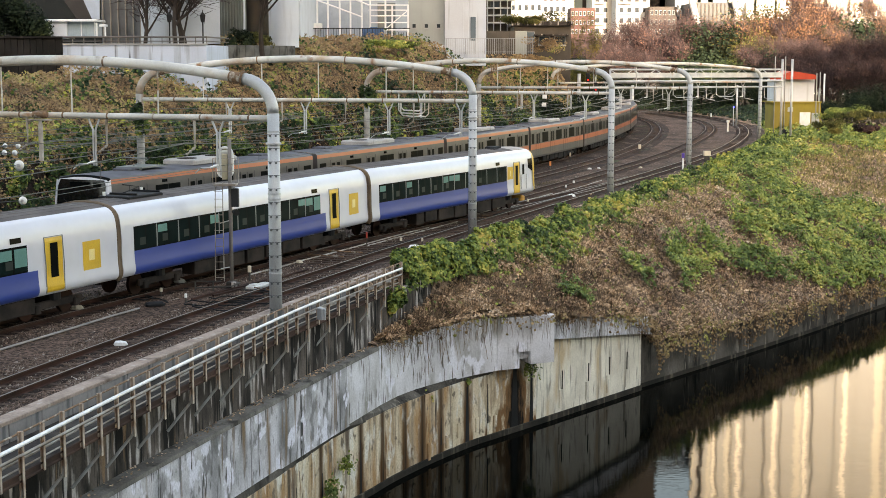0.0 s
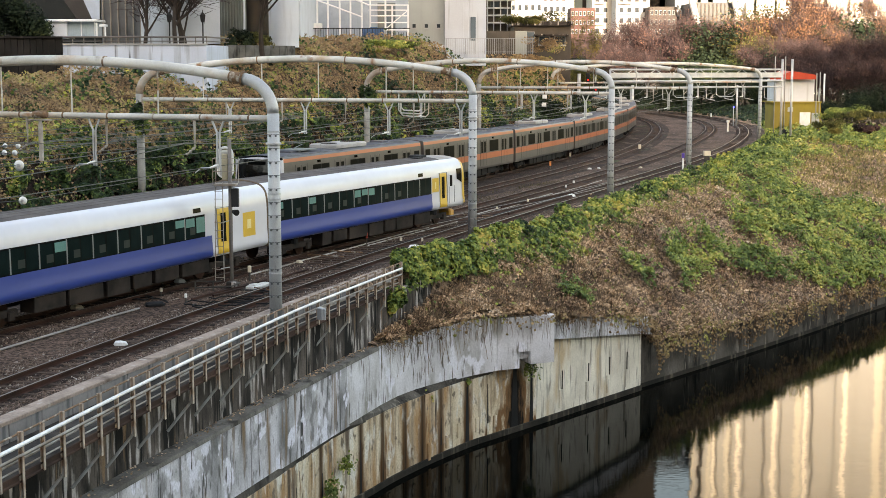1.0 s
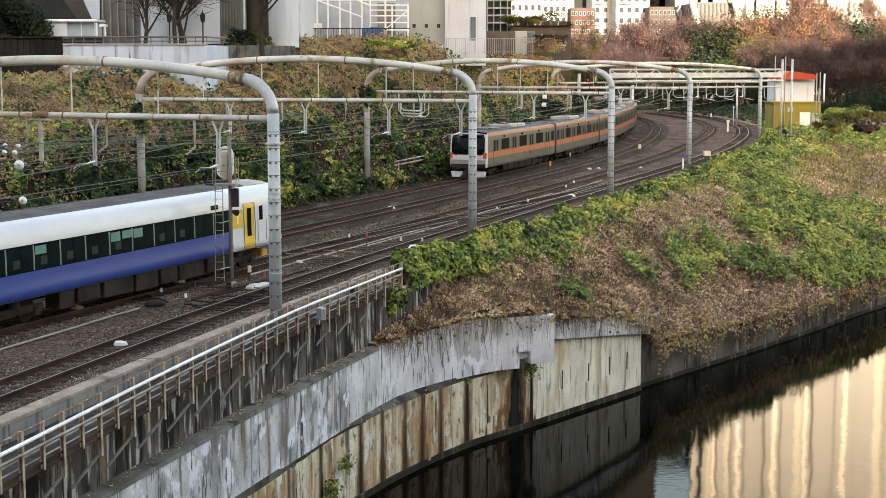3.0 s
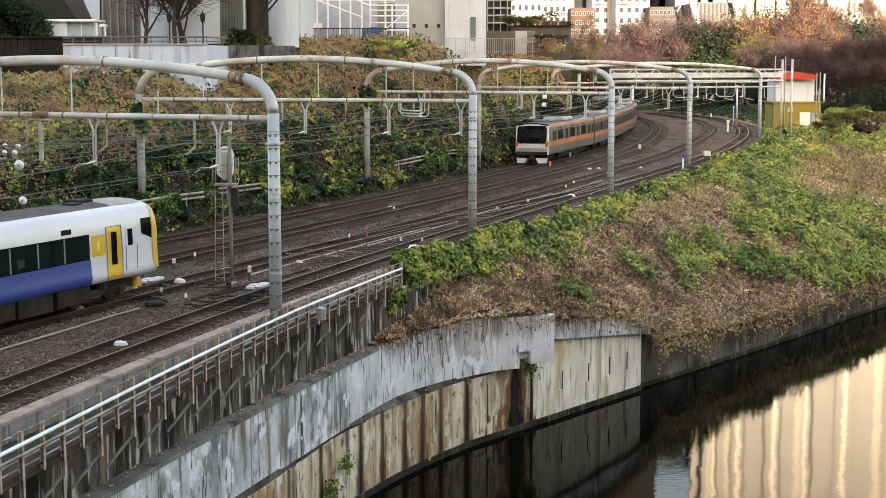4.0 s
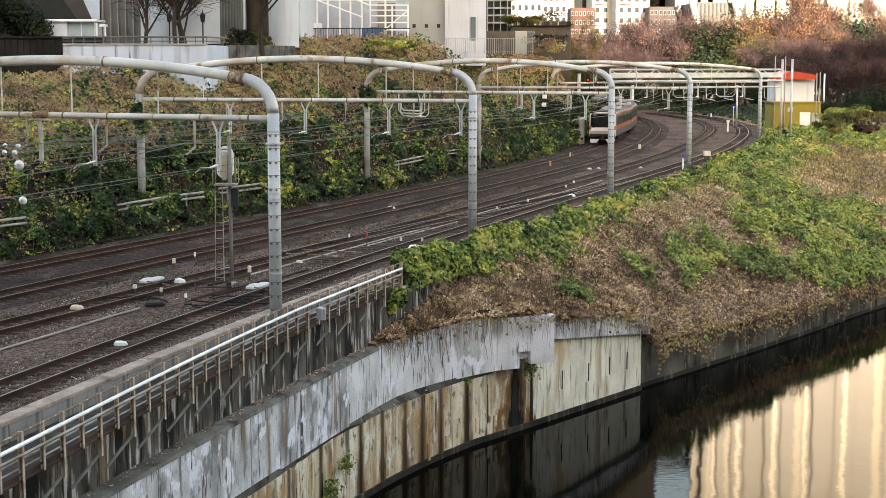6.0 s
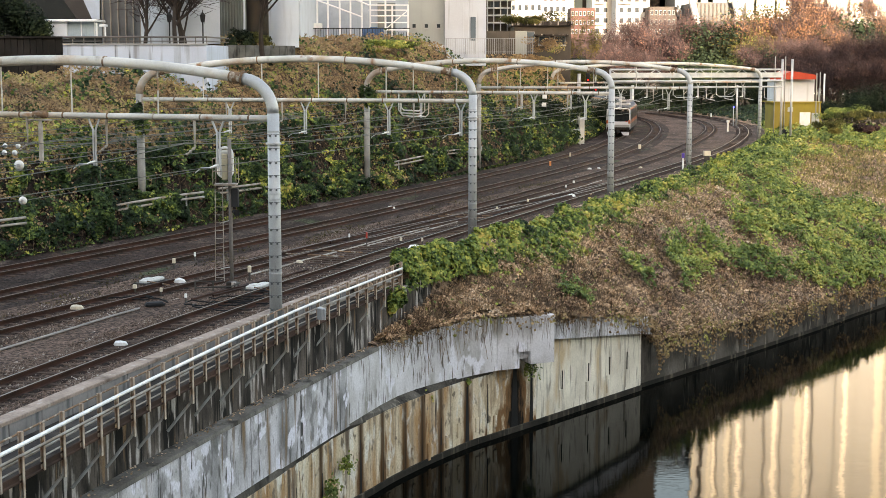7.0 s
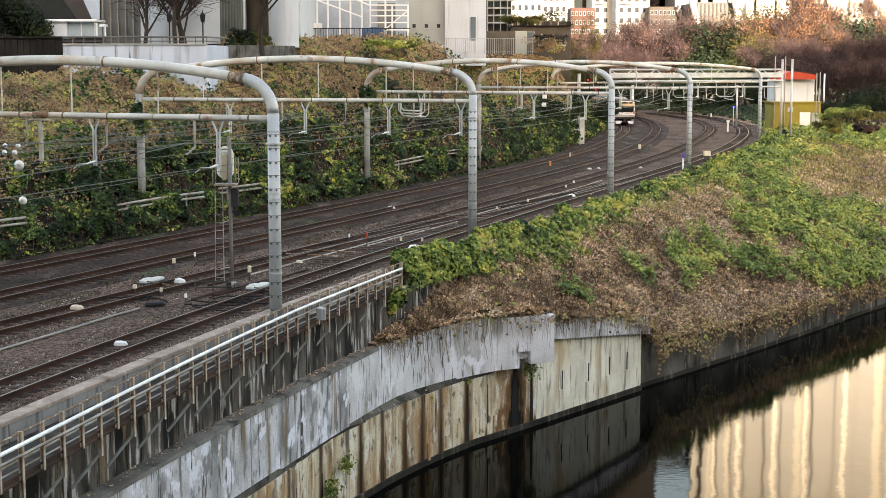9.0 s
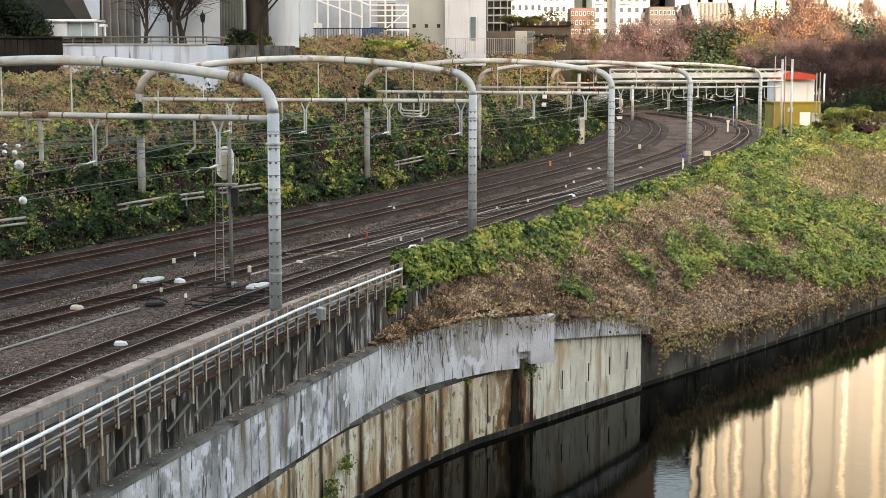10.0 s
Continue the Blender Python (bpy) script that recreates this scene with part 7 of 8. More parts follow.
FRESH = leafy("yellow_green_leaves", [(0.0, (0.018, 0.030, 0.010)), (0.5, (0.045, 0.066, 0.018)), (1.0, (0.11, 0.115, 0.03))], 0.9, 0.15)
protos = {
    "russet": [tree(11, 16, "bare russet-brown winter tree with fine twigs", RUSSET, 4500, 0.24, cloud=0.9, levels=3, twigs=4800), tree(12, 18, "thin russet-brown winter tree with fine twigs", RUSSET, 3400, 0.24, cloud=1.0, spread=0.75, levels=3, twigs=4800)],
    "gold": [tree(13, 15, "orange autumn tree with full crown", GOLD, 14000, 0.19, cloud=1.0, twigs=2000)],
    "copper": [tree(14, 17, "tall copper autumn tree with bare spreading limbs", GOLD, 9000, 0.15, cloud=0.8, levels=4, spread=0.7, upright=1.0, twigs=4000)],
    "ever": [tree(15, 12, "dark green leafy evergreen tree", EVER, 10000, 0.38, cloud=0.9), tree(16, 14, "dense dark evergreen tree", EVER, 6500, 0.38, cloud=1.2)],
    "olive": [tree(17, 11, "olive-green and yellow autumn tree", OLIVE, 9000, 0.19, cloud=1.0)],
    "fresh": [tree(18, 11, "yellow-green tree with a leafy crown", FRESH, 9000, 0.20, cloud=1.0)],
}
used = set()


def spot(px, d, z):
    """A place d metres ahead, px across the view's width of 1568."""
    return Vector(((px - 784) / 2550 * d, d, z))


def plant(kind, px, d, z, k, rz):
    pr = protos[kind][int(rz) % len(protos[kind])]
    m = Matrix.Translation(spot(px, d, z)) @ Matrix.Rotation(radians(rz * 37), 4, "Z")
    if pr.name not in used:
        used.add(pr.name)
        ob = pr
        pr.matrix_basis = m
    else:
        ob = copy_thing(pr, m)
    ob.scale = (k, k, k)
    return ob


i = 0
for kind, px, d, z, k in (
        ("russet", 1035, 310, 0, 0.98), ("russet", 1070, 325, 0, 1.02), ("russet", 1103, 330, 0, 1.02), ("russet", 1135, 322, 0, 1.2), ("russet", 1168, 330, 0, 1.22), ("russet", 1200, 322, 0, 1.2), ("russet", 1226, 325, 0, 1.16),
        ("russet", 1050, 290, 0, 0.98), ("russet", 1085, 300, 0, 1.04), ("russet", 1118, 285, 0, 0.95), ("russet", 1150, 305, 0, 1.2), ("russet", 1185, 290, 0, 1.05), ("russet", 1212, 300, 0, 1.2),
        ("ever", 1125, 262, 0, 0.55), ("ever", 1165, 266, 0, 0.55), ("ever", 1205, 268, 0, 0.6), ("ever", 1249, 284, 0, 1.35), ("ever", 1240, 275, 0, 0.85), ("ever", 1285, 262, 0, 0.55), ("ever", 1325, 255, 0, 0.6),
        ("gold", 1290, 300, 0, 1.35), ("gold", 1305, 306, 0, 1.3), ("fresh", 1274, 272, 0, 0.95), ("ever", 1296, 270, 0, 0.85), ("fresh", 1334, 312, 0, 2.1), ("olive", 1360, 312, 0, 2.2), ("olive", 1318, 290, 0, 1.55),
        ("olive", 1345, 285, 0, 1.65), ("copper", 1345, 292, 0, 1.2), ("gold", 1382, 292, 0, 1.45), ("olive", 1378, 278, 0, 1.4), ("ever", 1348, 268, 0, 1.05), ("ever", 1370, 264, 0, 0.85), ("russet", 1330, 272, 0, 1.05), ("russet", 1372, 258, 0, 0.85),
        ("copper", 1424, 285, 0, 1.6), ("copper", 1456, 290, 0, 1.75), ("russet", 1484, 300, 0, 1.4), ("olive", 1400, 300, 0, 1.7), ("russet", 1412, 272, 0, 0.85), ("russet", 1446, 268, 0, 0.8), ("olive", 1428, 276, 0, 1.2), ("russet", 1474, 270, 0, 0.8),
        ("ever", 1527, 270, 0, 1.55), ("russet", 1540, 262, 0, 0.85), ("copper", 1560, 285, 0, 1.5), ("russet", 1500, 262, 0, 0.85), ("ever", 1549, 258, 0, 0.95), ("copper", 1510, 268, 0, 1.05),
        ("russet", 1392, 250, 0, 0.75), ("russet", 1425, 245, 0, 0.85), ("russet", 1458, 236, 0, 0.9), ("russet", 1488, 228, 0, 0.85), ("russet", 1515, 224, 0, 0.85), ("russet", 1552, 220, 0, 0.9), ("russet", 1600, 235, 0, 0.95), ("russet", 1445, 226, 0, 0.7),
        ("russet", 1470, 216, 0, 0.65), ("russet", 1505, 212, 0, 0.62), ("russet", 1575, 214, 0, 0.8), ("russet", 1535, 208, 0, 0.6), ("russet", 1575, 265, 0, 0.9), ("russet", 1640, 240, 0, 1.0),
        ("ever", 1470, 200, 0, 0.36), ("ever", 1495, 202, 0, 0.42), ("ever", 1522, 200, 0, 0.45), ("ever", 1550, 198, 0, 0.48), ("ever", 1580, 196, 0, 0.5), ("ever", 1545, 240, 0, 0.8), ("ever", 1020, 235, 3.5, 0.6), ("olive", 1030, 190, 4.2, 0.55), ("olive", 1010, 200, 5.0, 0.45),
        ("ever", 1092, 258, 0, 0.62), ("ever", 1060, 250, 0, 0.65), ("ever", 1035, 255, 0, 0.7), ("ever", 1080, 200, 0.6, 0.33), ("ever", 1066, 192, 0.6, 0.3)):
    i += 1
    plant(kind, px, d, z, k, i)


# ---- buildings ----
def put(px, py, d):
    """The place seen px across and py down a 1568 by 882 view, d metres ahead."""
    k = math.tan(radians(7.2))
    u, v = (px - 784) / 2550, (py - 441) / 2550
    c, s = math.cos(radians(7.2)), math.sin(radians(7.2))
    y, z = c - v * s, -s - v * c
    return Vector((u / y * d, d, 8.475 + z / y * d))


PLASTER = mat("white_plaster", (0.55, 0.58, 0.63), (0.47, 0.49, 0.53), scale=0.3, rough=0.85, bump=0, grain=0.06, streaks=[((0.25, 0.25, 0.25), 0.7, 0.58, 0.78, (2, 2, 0.15))])
CREAM_W = mat("cream_render", (0.32, 0.31, 0.285), (0.28, 0.27, 0.25), scale=0.3, rough=0.85, bump=0, grain=0.06)
GREY_W = mat("grey_green_render", (0.38, 0.40, 0.39), (0.33, 0.35, 0.34), scale=0.3, rough=0.85, bump=0, grain=0.06)
DARK_W = mat("dark_timber_wall", (0.022, 0.019, 0.018), (0.012, 0.011, 0.010), scale=0.6, rough=0.9, streaks=[((0.06, 0.055, 0.05), 1.0, 0.6, 0.8, (2, 2, 0.2))])
WHITE_WALL = mat("painted_block_wall", (0.50, 0.56, 0.67), (0.42, 0.47, 0.56), scale=0.4, rough=0.85, bump=0, grain=0.06, streaks=[((0.24, 0.25, 0.28), 0.9, 0.53, 0.68, (2.0, 2.0, 0.14)), ((0.06, 0.06, 0.065), 1.6, 0.64, 0.70, (2.5, 2.5, 0.1))])
BROWN_W = mat("brown_masonry", (0.11, 0.092, 0.077), (0.065, 0.055, 0.047), scale=0.4, rough=0.9, streaks=[((0.07, 0.06, 0.055), 1.0, 0.55, 0.7, (2, 2, 0.25))])
BRICK_R = mat("red_brick", (0.085, 0.046, 0.042), (0.065, 0.036, 0.033), rough=0.9)
APT_W = mat("apartment_white", (0.33, 0.33, 0.335), (0.29, 0.29, 0.295), rough=0.8, bump=0, grain=0.06)
TAN_W = mat("tan_facade", (0.075, 0.066, 0.062), (0.055, 0.048, 0.045), rough=0.85, bump=0.05)
WIN = paint("window_glass", (0.03, 0.035, 0.04), rough=0.08)
WINB = paint("pale_window_glass", (0.13, 0.165, 0.19), rough=0.1)
FRAME_W = paint("white_steel_frame", (0.82, 0.83, 0.85), dirt=0.1)
BLUE_TARP = mat("blue_sheet", (0.08, 0.15, 0.28), (0.05, 0.10, 0.2), rough=0.7)
FENCE = mat("fence_grey", (0.40, 0.41, 0.42), rough=0.6, metal=0.3)
RAILING = mat("railing_brown", (0.16, 0.14, 0.13), rough=0.5, metal=0.4)
MOSSY = mat("mossy_blocks", (0.15, 0.15, 0.145), (0.075, 0.075, 0.07), scale=1.2, rough=0.9, streaks=[((0.03, 0.03, 0.03), 1.2, 0.54, 0.66, (1.5, 1.5, 0.5))])
YELLOW_W = mat("mustard_wall", (0.29, 0.225, 0.045), (0.22, 0.17, 0.04), scale=0.4, rough=0.85, streaks=[((0.22, 0.16, 0.04), 1.1, 0.58, 0.75, (1.6, 1.6, 0.2))])
RED_ROOF = mat("red_metal_roof", (0.40, 0.055, 0.03), (0.31, 0.045, 0.026), rough=0.6)


def slab(name, a, b2, z0, z1, thick, m, parent, label=""):
    """An upright slab from a to b2 in plan."""
    a, b2 = Vector((a[0], a[1])), Vector((b2[0], b2[1]))
    d = (b2 - a)
    ang = math.degrees(math.atan2(d.y, d.x))
    n = Vector((-d.y, d.x)).normalized() * thick / 2
    c = (a + b2) / 2 + n
    return part(name, Geo().box((c.x, c.y, (z0 + z1) / 2), (d.length, thick, z1 - z0), ang, bev=0.02), m, parent, label)


def front(th, px0, px1, py0, py1, d, depth, m, name="wall", z0=None):
    """A block whose front spans the given part of the view, d metres ahead."""
    a, c = put(px0, py0, d), put(px1, py1, d)
    zb = c.z if z0 is None else z0
    return part(name, Geo().box(((a.x + c.x) / 2, d + depth / 2, (a.z + zb) / 2), (c.x - a.x, depth, a.z - zb), bev=0.03), m, th)


def block(name, label, cat, px0, px1, py0, py1, d, depth, m, z0=8.6):
    th = thing(name, label, cat)
    front(th, px0, px1, py0, py1, d, depth, m, z0=z0)
    return th


def windows(th, px0, px1, py0, py1, d, nx, ny, m=WIN, fx=0.6, fy=0.6, sill=True, frame_m=None):
    for i in range(nx):
        for j in range(ny):
            a = put(px0 + (px1 - px0) * (i + (1 - fx) / 2) / nx, py0 + (py1 - py0) * (j + (1 - fy) / 2) / ny, d)
            c = put(px0 + (px1 - px0) * (i + (1 + fx) / 2) / nx, py0 + (py1 - py0) * (j + (1 + fy) / 2) / ny, d)
            w, h = c.x - a.x, a.z - c.z
            fr = part("window", Geo().box(((a.x + c.x) / 2, d - 0.03, (a.z + c.z) / 2), (w, 0.1, h)), frame_m or FENCE, th)
            part("pane", Geo().box(((a.x + c.x) / 2, d - 0.085, (a.z + c.z) / 2), (w * 0.88, 0.02, h * 0.88)), m, fr)
            if sill:
                part("sill", Geo().box(((a.x + c.x) / 2, d - 0.1, c.z - 0.04), (w * 1.1, 0.2, 0.08)), frame_m or FENCE, fr)


# the white wall on the crest of the hillside, with its railing
ww = tagged(new("wall_crest_white"), "white painted concrete wall streaked by rain", "wall", kind="structure")
wa, wb, wc = put(109, 78, 93), put(366, 80, 93), put(404, 80, 98)
part("panel", Geo().box(((wa.x + wb.x) / 2, 93.0, 7.4), (wb.x - wa.x, 0.3, 4.96), bev=0.03), WHITE_WALL, ww)
slab("return_panel", wb.xy, wc.xy, 4.6, 9.88, 0.3, WHITE_WALL, ww)
part("coping", Geo().box(((wa.x + wb.x) / 2, 92.98, 9.92), (wb.x - wa.x + 0.1, 0.42, 0.1)), mat("coping", (0.36, 0.36, 0.36), rough=0.8), ww)
ra = tagged(new("crest_railing"), "dark metal handrail along the top of a white wall", "railing", kind="structure")
for z, r in ((10.38, 0.055), (10.12, 0.03)):
    part("rail", Geo().tube([(wa.x, 92.95, z), (wb.x, 92.95, z), (wc.x, wc.y, z)], r, 6), RAILING, ra)
for k in range(14):
    x = wa.x + (wb.x - wa.x) * k / 13
    part("post", Geo().tube([(x, 92.95, 9.9), (x, 92.95, 10.4)], 0.03, 6), RAILING, ra)
dw = tagged(new("wall_crest_dark"), "dark weathered timber-faced retaining wall", "wall", kind="structure")
da, db = put(-140, 66, 92.5), put(108, 66, 92.5)
n = 22
for k in range(n):
    x0_, x1_ = da.x + (db.x - da.x) * k / n, da.x + (db.x - da.x) * (k + 1) / n
    part("board", Geo().box(((x0_ + x1_) / 2, 92.7 + 0.03 * (k % 2), 8.2), (x1_ - x0_ - 0.02, 0.25, 4.2), bev=0.02), DARK_W, dw)
part("coping", Geo().box(((da.x + db.x) / 2, 92.65, 10.36), (db.x - da.x, 0.4, 0.12)), DARK_W, dw)
# low grey block wall further on
gw = tagged(new("wall_crest_low"), "low grey block wall on the hillside crest", "wall", kind="structure")
ga, gb = put(404, 86, 98), put(523, 86, 102)
for k in range(8):
    t0, t1 = k / 8, (k + 1) / 8
    slab("block_panel", ga.xy.lerp(gb.xy, t0), ga.xy.lerp(gb.xy, t1 - 0.004), 9.0, 9.95, 0.3, MOSSY, gw)

# the white hall with curved fronts
hall = thing("hall_building", "white hall building with rounded plaster bays and fluted panels", "building")
front(hall, -40, 532, -420, 60, 118, 30, PLASTER, "core", z0=8.5)


def bay(px0, px1, d, py1, m, bulge=1.2, z1=30):
    a, c = put(px0, py1, d), put(px1, py1, d)
    n = 14
    pts = [(a.x + (c.x - a.x) * k / n, d - bulge * math.sin(math.pi * k / n)) for k in range(n + 1)]
    g = Geo().grid([[(x, y, a.z), (x, y, z1)] for x, y in pts])
    g.grid([[(x, y, a.z), (x, d + 3, a.z)] for x, y in pts])
    return part("rounded_bay", g, m, hall, smooth=True)


bay(250, 390, 101, 78, PLASTER, 1.5)
bay(476, 529, 104, 84, PLASTER, 0.9)
a, c = put(180, 0, 103), put(262, 70, 103)
gp = part("glazed_wall", Geo().box(((a.x + c.x) / 2, 103.5, 14), (c.x - a.x, 0.3, 11)), mat("grey_panels", (0.13, 0.14, 0.15), rough=0.5), hall, "grey panelled wall with timber mullions")
for k in range(7):
    x = a.x + (c.x - a.x) * k / 6
    part("mullion", Geo().box((x, 103.25, 14), (0.06, 0.25, 11)), mat("timber_mullion", (0.36, 0.33, 0.29), rough=0.7) if k == 0 else bpy.data.materials["timber_mullion"], gp)
a, c = put(376, 0, 105), put(434, 80, 105)
fl = part("fluted_wall", Geo().box(((a.x + c.x) / 2, 105.6, 14), (c.x - a.x, 0.3, 12)), mat("flute_green", (0.17, 0.185, 0.17), rough=0.7), hall)
for k in range(11):
    x = a.x + (c.x - a.x) * (k + 0.5) / 11
    part("flute", Geo().tube([(x, 105.4, 8), (x, 105.4, 20)], 0.085, 6), bpy.data.materials["flute_green"] if k < 10 else PLASTER, fl)
RECESS = paint("dark_glazing", (0.012, 0.013, 0.014), rough=0.25)
front(hall, 434, 476, -60, 82, 107, 2, RECESS, "dark_recess", z0=8.5)
front(hall, -60, 180, -200, 66, 110, 2, RECESS, "dark_recess", z0=8.5)
# sloping tan canopy
a, c, e, f = put(98, -20, 98), put(138, 37, 98), put(161, 37, 98), put(136, -20, 98)
part("sloping_canopy", Geo().quad(a, c, e, f).quad(a + Vector((0, 3, 0)), c + Vector((0, 3, 0)), e + Vector((0, 3, 0)), f + Vector((0, 3, 0))), TAN_W, hall, "tan sloping canopy")
a, c, e, f = put(138, -20, 97.9), put(163, 35, 97.9), put(176, 34, 97.9), put(176, -20, 97.9)
part("canopy_edge", Geo().quad(a, c, e, f), paint("pale_blue_panel", (0.5, 0.56, 0.66)), hall)
# glass box and white hut in front of it
hb = thing("site_hut", "small white hut with pale glazed side", "hut")
front(hb, 84, 118, 37, 68, 94, 2, PLASTER)
front(hb, 118, 168, 38, 66, 94.3, 2, paint("pale_blue_glass", (0.36, 0.44, 0.5), rough=0.15), "glazed_side")
front(hb, 76, 170, 34, 38, 93.8, 2.6, FRAME_W, "roof_edge")
for px in (118, 143, 167):
    front(hb, px - 1, px + 1, 38, 66, 94.2, 0.1, FRAME_W, "post")
front(hb, 168, 172, 40, 66, 94, 0.15, FRAME_W, "post")
front(hb, 175, 187, 43, 47, 94, 0.6, FRAME_W, "roof_edge")
front(hb, 184, 187, 47, 66, 94, 0.15, FRAME_W, "post")

# white steel frame shed with fence and blue sheets
sh = thing("frame_shed", "open shed of white steel frames with translucent panels", "shed")
for px in (561, 580, 601, 620, 640, 655, 682, 694, 722):
    front(sh, px - 1.8, px + 1.8, (0 if px > 575 else -10) if px < 690 else 8, 72, 131 + (px % 7) * 0.15, 0.15, FRAME_W, "column", z0=9.4)
for py, x0_, x1_ in ((9, 652, 722), (18, 652, 722), (28, 655, 722), (40, 655, 722), (53, 660, 722), (0, 560, 700)):
    front(sh, x0_, x1_, py - 1, py + 1, 130.8, 0.12, FRAME_W, "beam")
a, c = put(560, 0, 130.7), put(640, 30, 130.7)
part("rafter", Geo().tube([a, c], 0.07, 6).tube([put(620, -4, 130.7), put(655, 10, 130.7)], 0.07, 6), FRAME_W, sh)
part("brace", Geo().tube([put(684, 50, 130.6), put(720, 20, 130.6)], 0.05, 6), FRAME_W, sh)
front(sh, 532, 723, -60, 70, 135, 0.2, paint("pale_sheet", (0.36, 0.42, 0.50), rough=0.4), "rear_panel")
front(sh, 668, 700, 5, 70, 134.4, 0.2, WINB, "blue_glass_panel")
fn = thing("dark_fence", "black metal fence in front of the shed", "fence")
for px in np.arange(526, 727, 4.6):
    front(fn, px - 0.5, px + 0.5, 50 if px < 690 else 57, 74, 129.5, 0.06, BLACK, "bar")
front(fn, 526, 726, 49.5, 51, 129.4, 0.08, BLACK, "rail")
front(fn, 526, 726, 71, 73, 129.4, 0.08, BLACK, "rail")
bt = thing("blue_sheets", "blue sheets stacked against the shed", "tarpaulin")
for k, (p0, p1, q0) in enumerate(((641, 656, 50), (655, 668, 48), (666, 679, 51))):
    front(bt, p0, p1, q0, 73, 130.2 + k * 0.2, 0.3, BLUE_TARP, "sheet")
wt2 = thing("white_tank", "white covered tank beside the shed", "tank")
front(wt2, 531, 569, 41, 52, 130, 1.2, INSUL, "cover")
front(wt2, 534, 566, 52, 72, 130.2, 1.2, PLASTER, "base")
# wall line under the shed
lw = tagged(new("wall_shed_base"), "low concrete plinth on the hillside crest", "wall", kind="structure")
front(lw, 526, 612, 74, 84, 131, 1.0, GREY_W, "plinth")

# grey hall with three small windows, and its bright white end
gh = thing("grey_building", "pale grey-green building with three small square windows", "building")
front(gh, 722, 787, -300, 84, 135, 20, GREY_W, z0=8.6)
windows(gh, 722, 787, 40, 52, 134.9, 3, 1, WIN, 0.3, 0.62)
front(gh, 720, 824, 80, 92, 134.4, 3, PLASTER, "plinth")
front(gh, 787, 821, -300, 84, 134.2, 20, PLASTER, "white_end", z0=8.6)
front(gh, 821, 829, -300, 84, 135.2, 20, PLASTER, "white_side", z0=8.6)
front(gh, 829, 860, -300, 90, 136, 20, PLASTER, "set_back_wall", z0=8.6)
front(gh, 833, 842, 30, 72, 135.9, 0.3, WINB, "tall_window")
for px in (722, 743, 763):
    front(gh, px + 3, px + 3.6, -100, 80, 134.92, 0.05, FENCE, "joint")
# mesh fence and steps
mf = thing("mesh_fence", "tall grey mesh fence with thin posts", "fence")
for k, px in enumerate(np.arange(790, 945, 3.4)):
    front(mf, px - (0.6 if k % 5 == 0 else 0.25), px + (0.6 if k % 5 == 0 else 0.25), 68, 96, 132, 0.08, FENCE, "post")
for py in (68, 92):
    front(mf, 788, 946, py - 0.35, py + 0.35, 132, 0.05, FENCE, "rail")
tw = thing("tower_block", "cluttered dark tower with outdoor stair and pipes", "building")
front(tw, 862, 905, -200, 66, 170, 10, BROWN_W, z0=8)
for py in (0, 14, 27, 40):
    front(tw, 862, 912, py - 1.2, py + 1.2, 168.6, 1.2, FENCE, "landing")
for px in (863, 874, 886, 898, 910):
    front(tw, px - 0.6, px + 0.6, -20, 58, 168.4, 0.15, FENCE, "post")
front(tw, 868, 884, 3, 13, 168.8, 0.6, WIN, "opening")
front(tw, 888, 900, 16, 26, 168.8, 0.6, WIN, "opening")
bh = thing("brown_house", "old brown masonry house with flat planted roof", "house")
front(bh, 910, 1010, 42, 96, 160, 12, BROWN_W, z0=5)
front(bh, 905, 1014, 38, 45, 159.5, 13, CONC_DARK, "parapet")
front(bh, 912, 932, 55, 96, 159.6, 1, GREY_W, "pale_panel", z0=6)
windows(bh, 930, 948, 55, 75, 159.9, 1, 1, WINB, 0.8, 0.9)
windows(bh, 950, 1004, 62, 82, 159.9, 2, 1, WIN, 0.75, 0.8)
front(bh, 946, 1006, 60, 63, 158.8, 1.5, CONC_DARK, "canopy")
front(bh, 862, 912, 55, 96, 158, 3, BROWN_W, "annex", z0=5)

# overgrown slope below the brown house
def house_slope(px, v):
    q = put(px, 100, 151.5 + 6.5 * v)
    return Vector((q.x, q.y, 0.2 + 9.0 * v ** 0.75 * float(np.interp(px, (790, 975, 1006), (1, 1, 0.55))) + 0.5 * fbm(q.x * 0.4, v * 4, 3)))


sg = Geo().grid([[house_slope(px, v) for v in np.linspace(0, 1, 10)] for px in np.arange(790, 1008, 8.0)])
solo("ground_house_slope", sg, SOIL_HILL, "steep earth slope below the brown house", "hillside", kind="structure", smooth=True)
uv, p, nn = surface(house_slope, 7000, (790, 1006), (0.0, 0.8), None, 60, 14)
stuff("slope_ivy", leaf_mesh("slope_ivy", p + nn * rs.uniform(0, 0.4, (len(p), 1)), nn + [0, -0.4, 0.2], rs.uniform(0.18, 0.42, len(p))), IVY, "dark ivy on the slope below the house", "ivy")
uv, p, nn = surface(house_slope, 7000, (790, 1006), (0.45, 1.05), None, 60, 14)
p += nn * rs.uniform(0, 0.4, (len(p), 1))
stuff("slope_leaves", leaf_mesh("slope_leaves", p, nn + [0, -0.4, 0.2], rs.uniform(0.15, 0.36, len(p))), IVY_DRY, "rust-brown dead leaves on the slope below the house", "dead leaves")


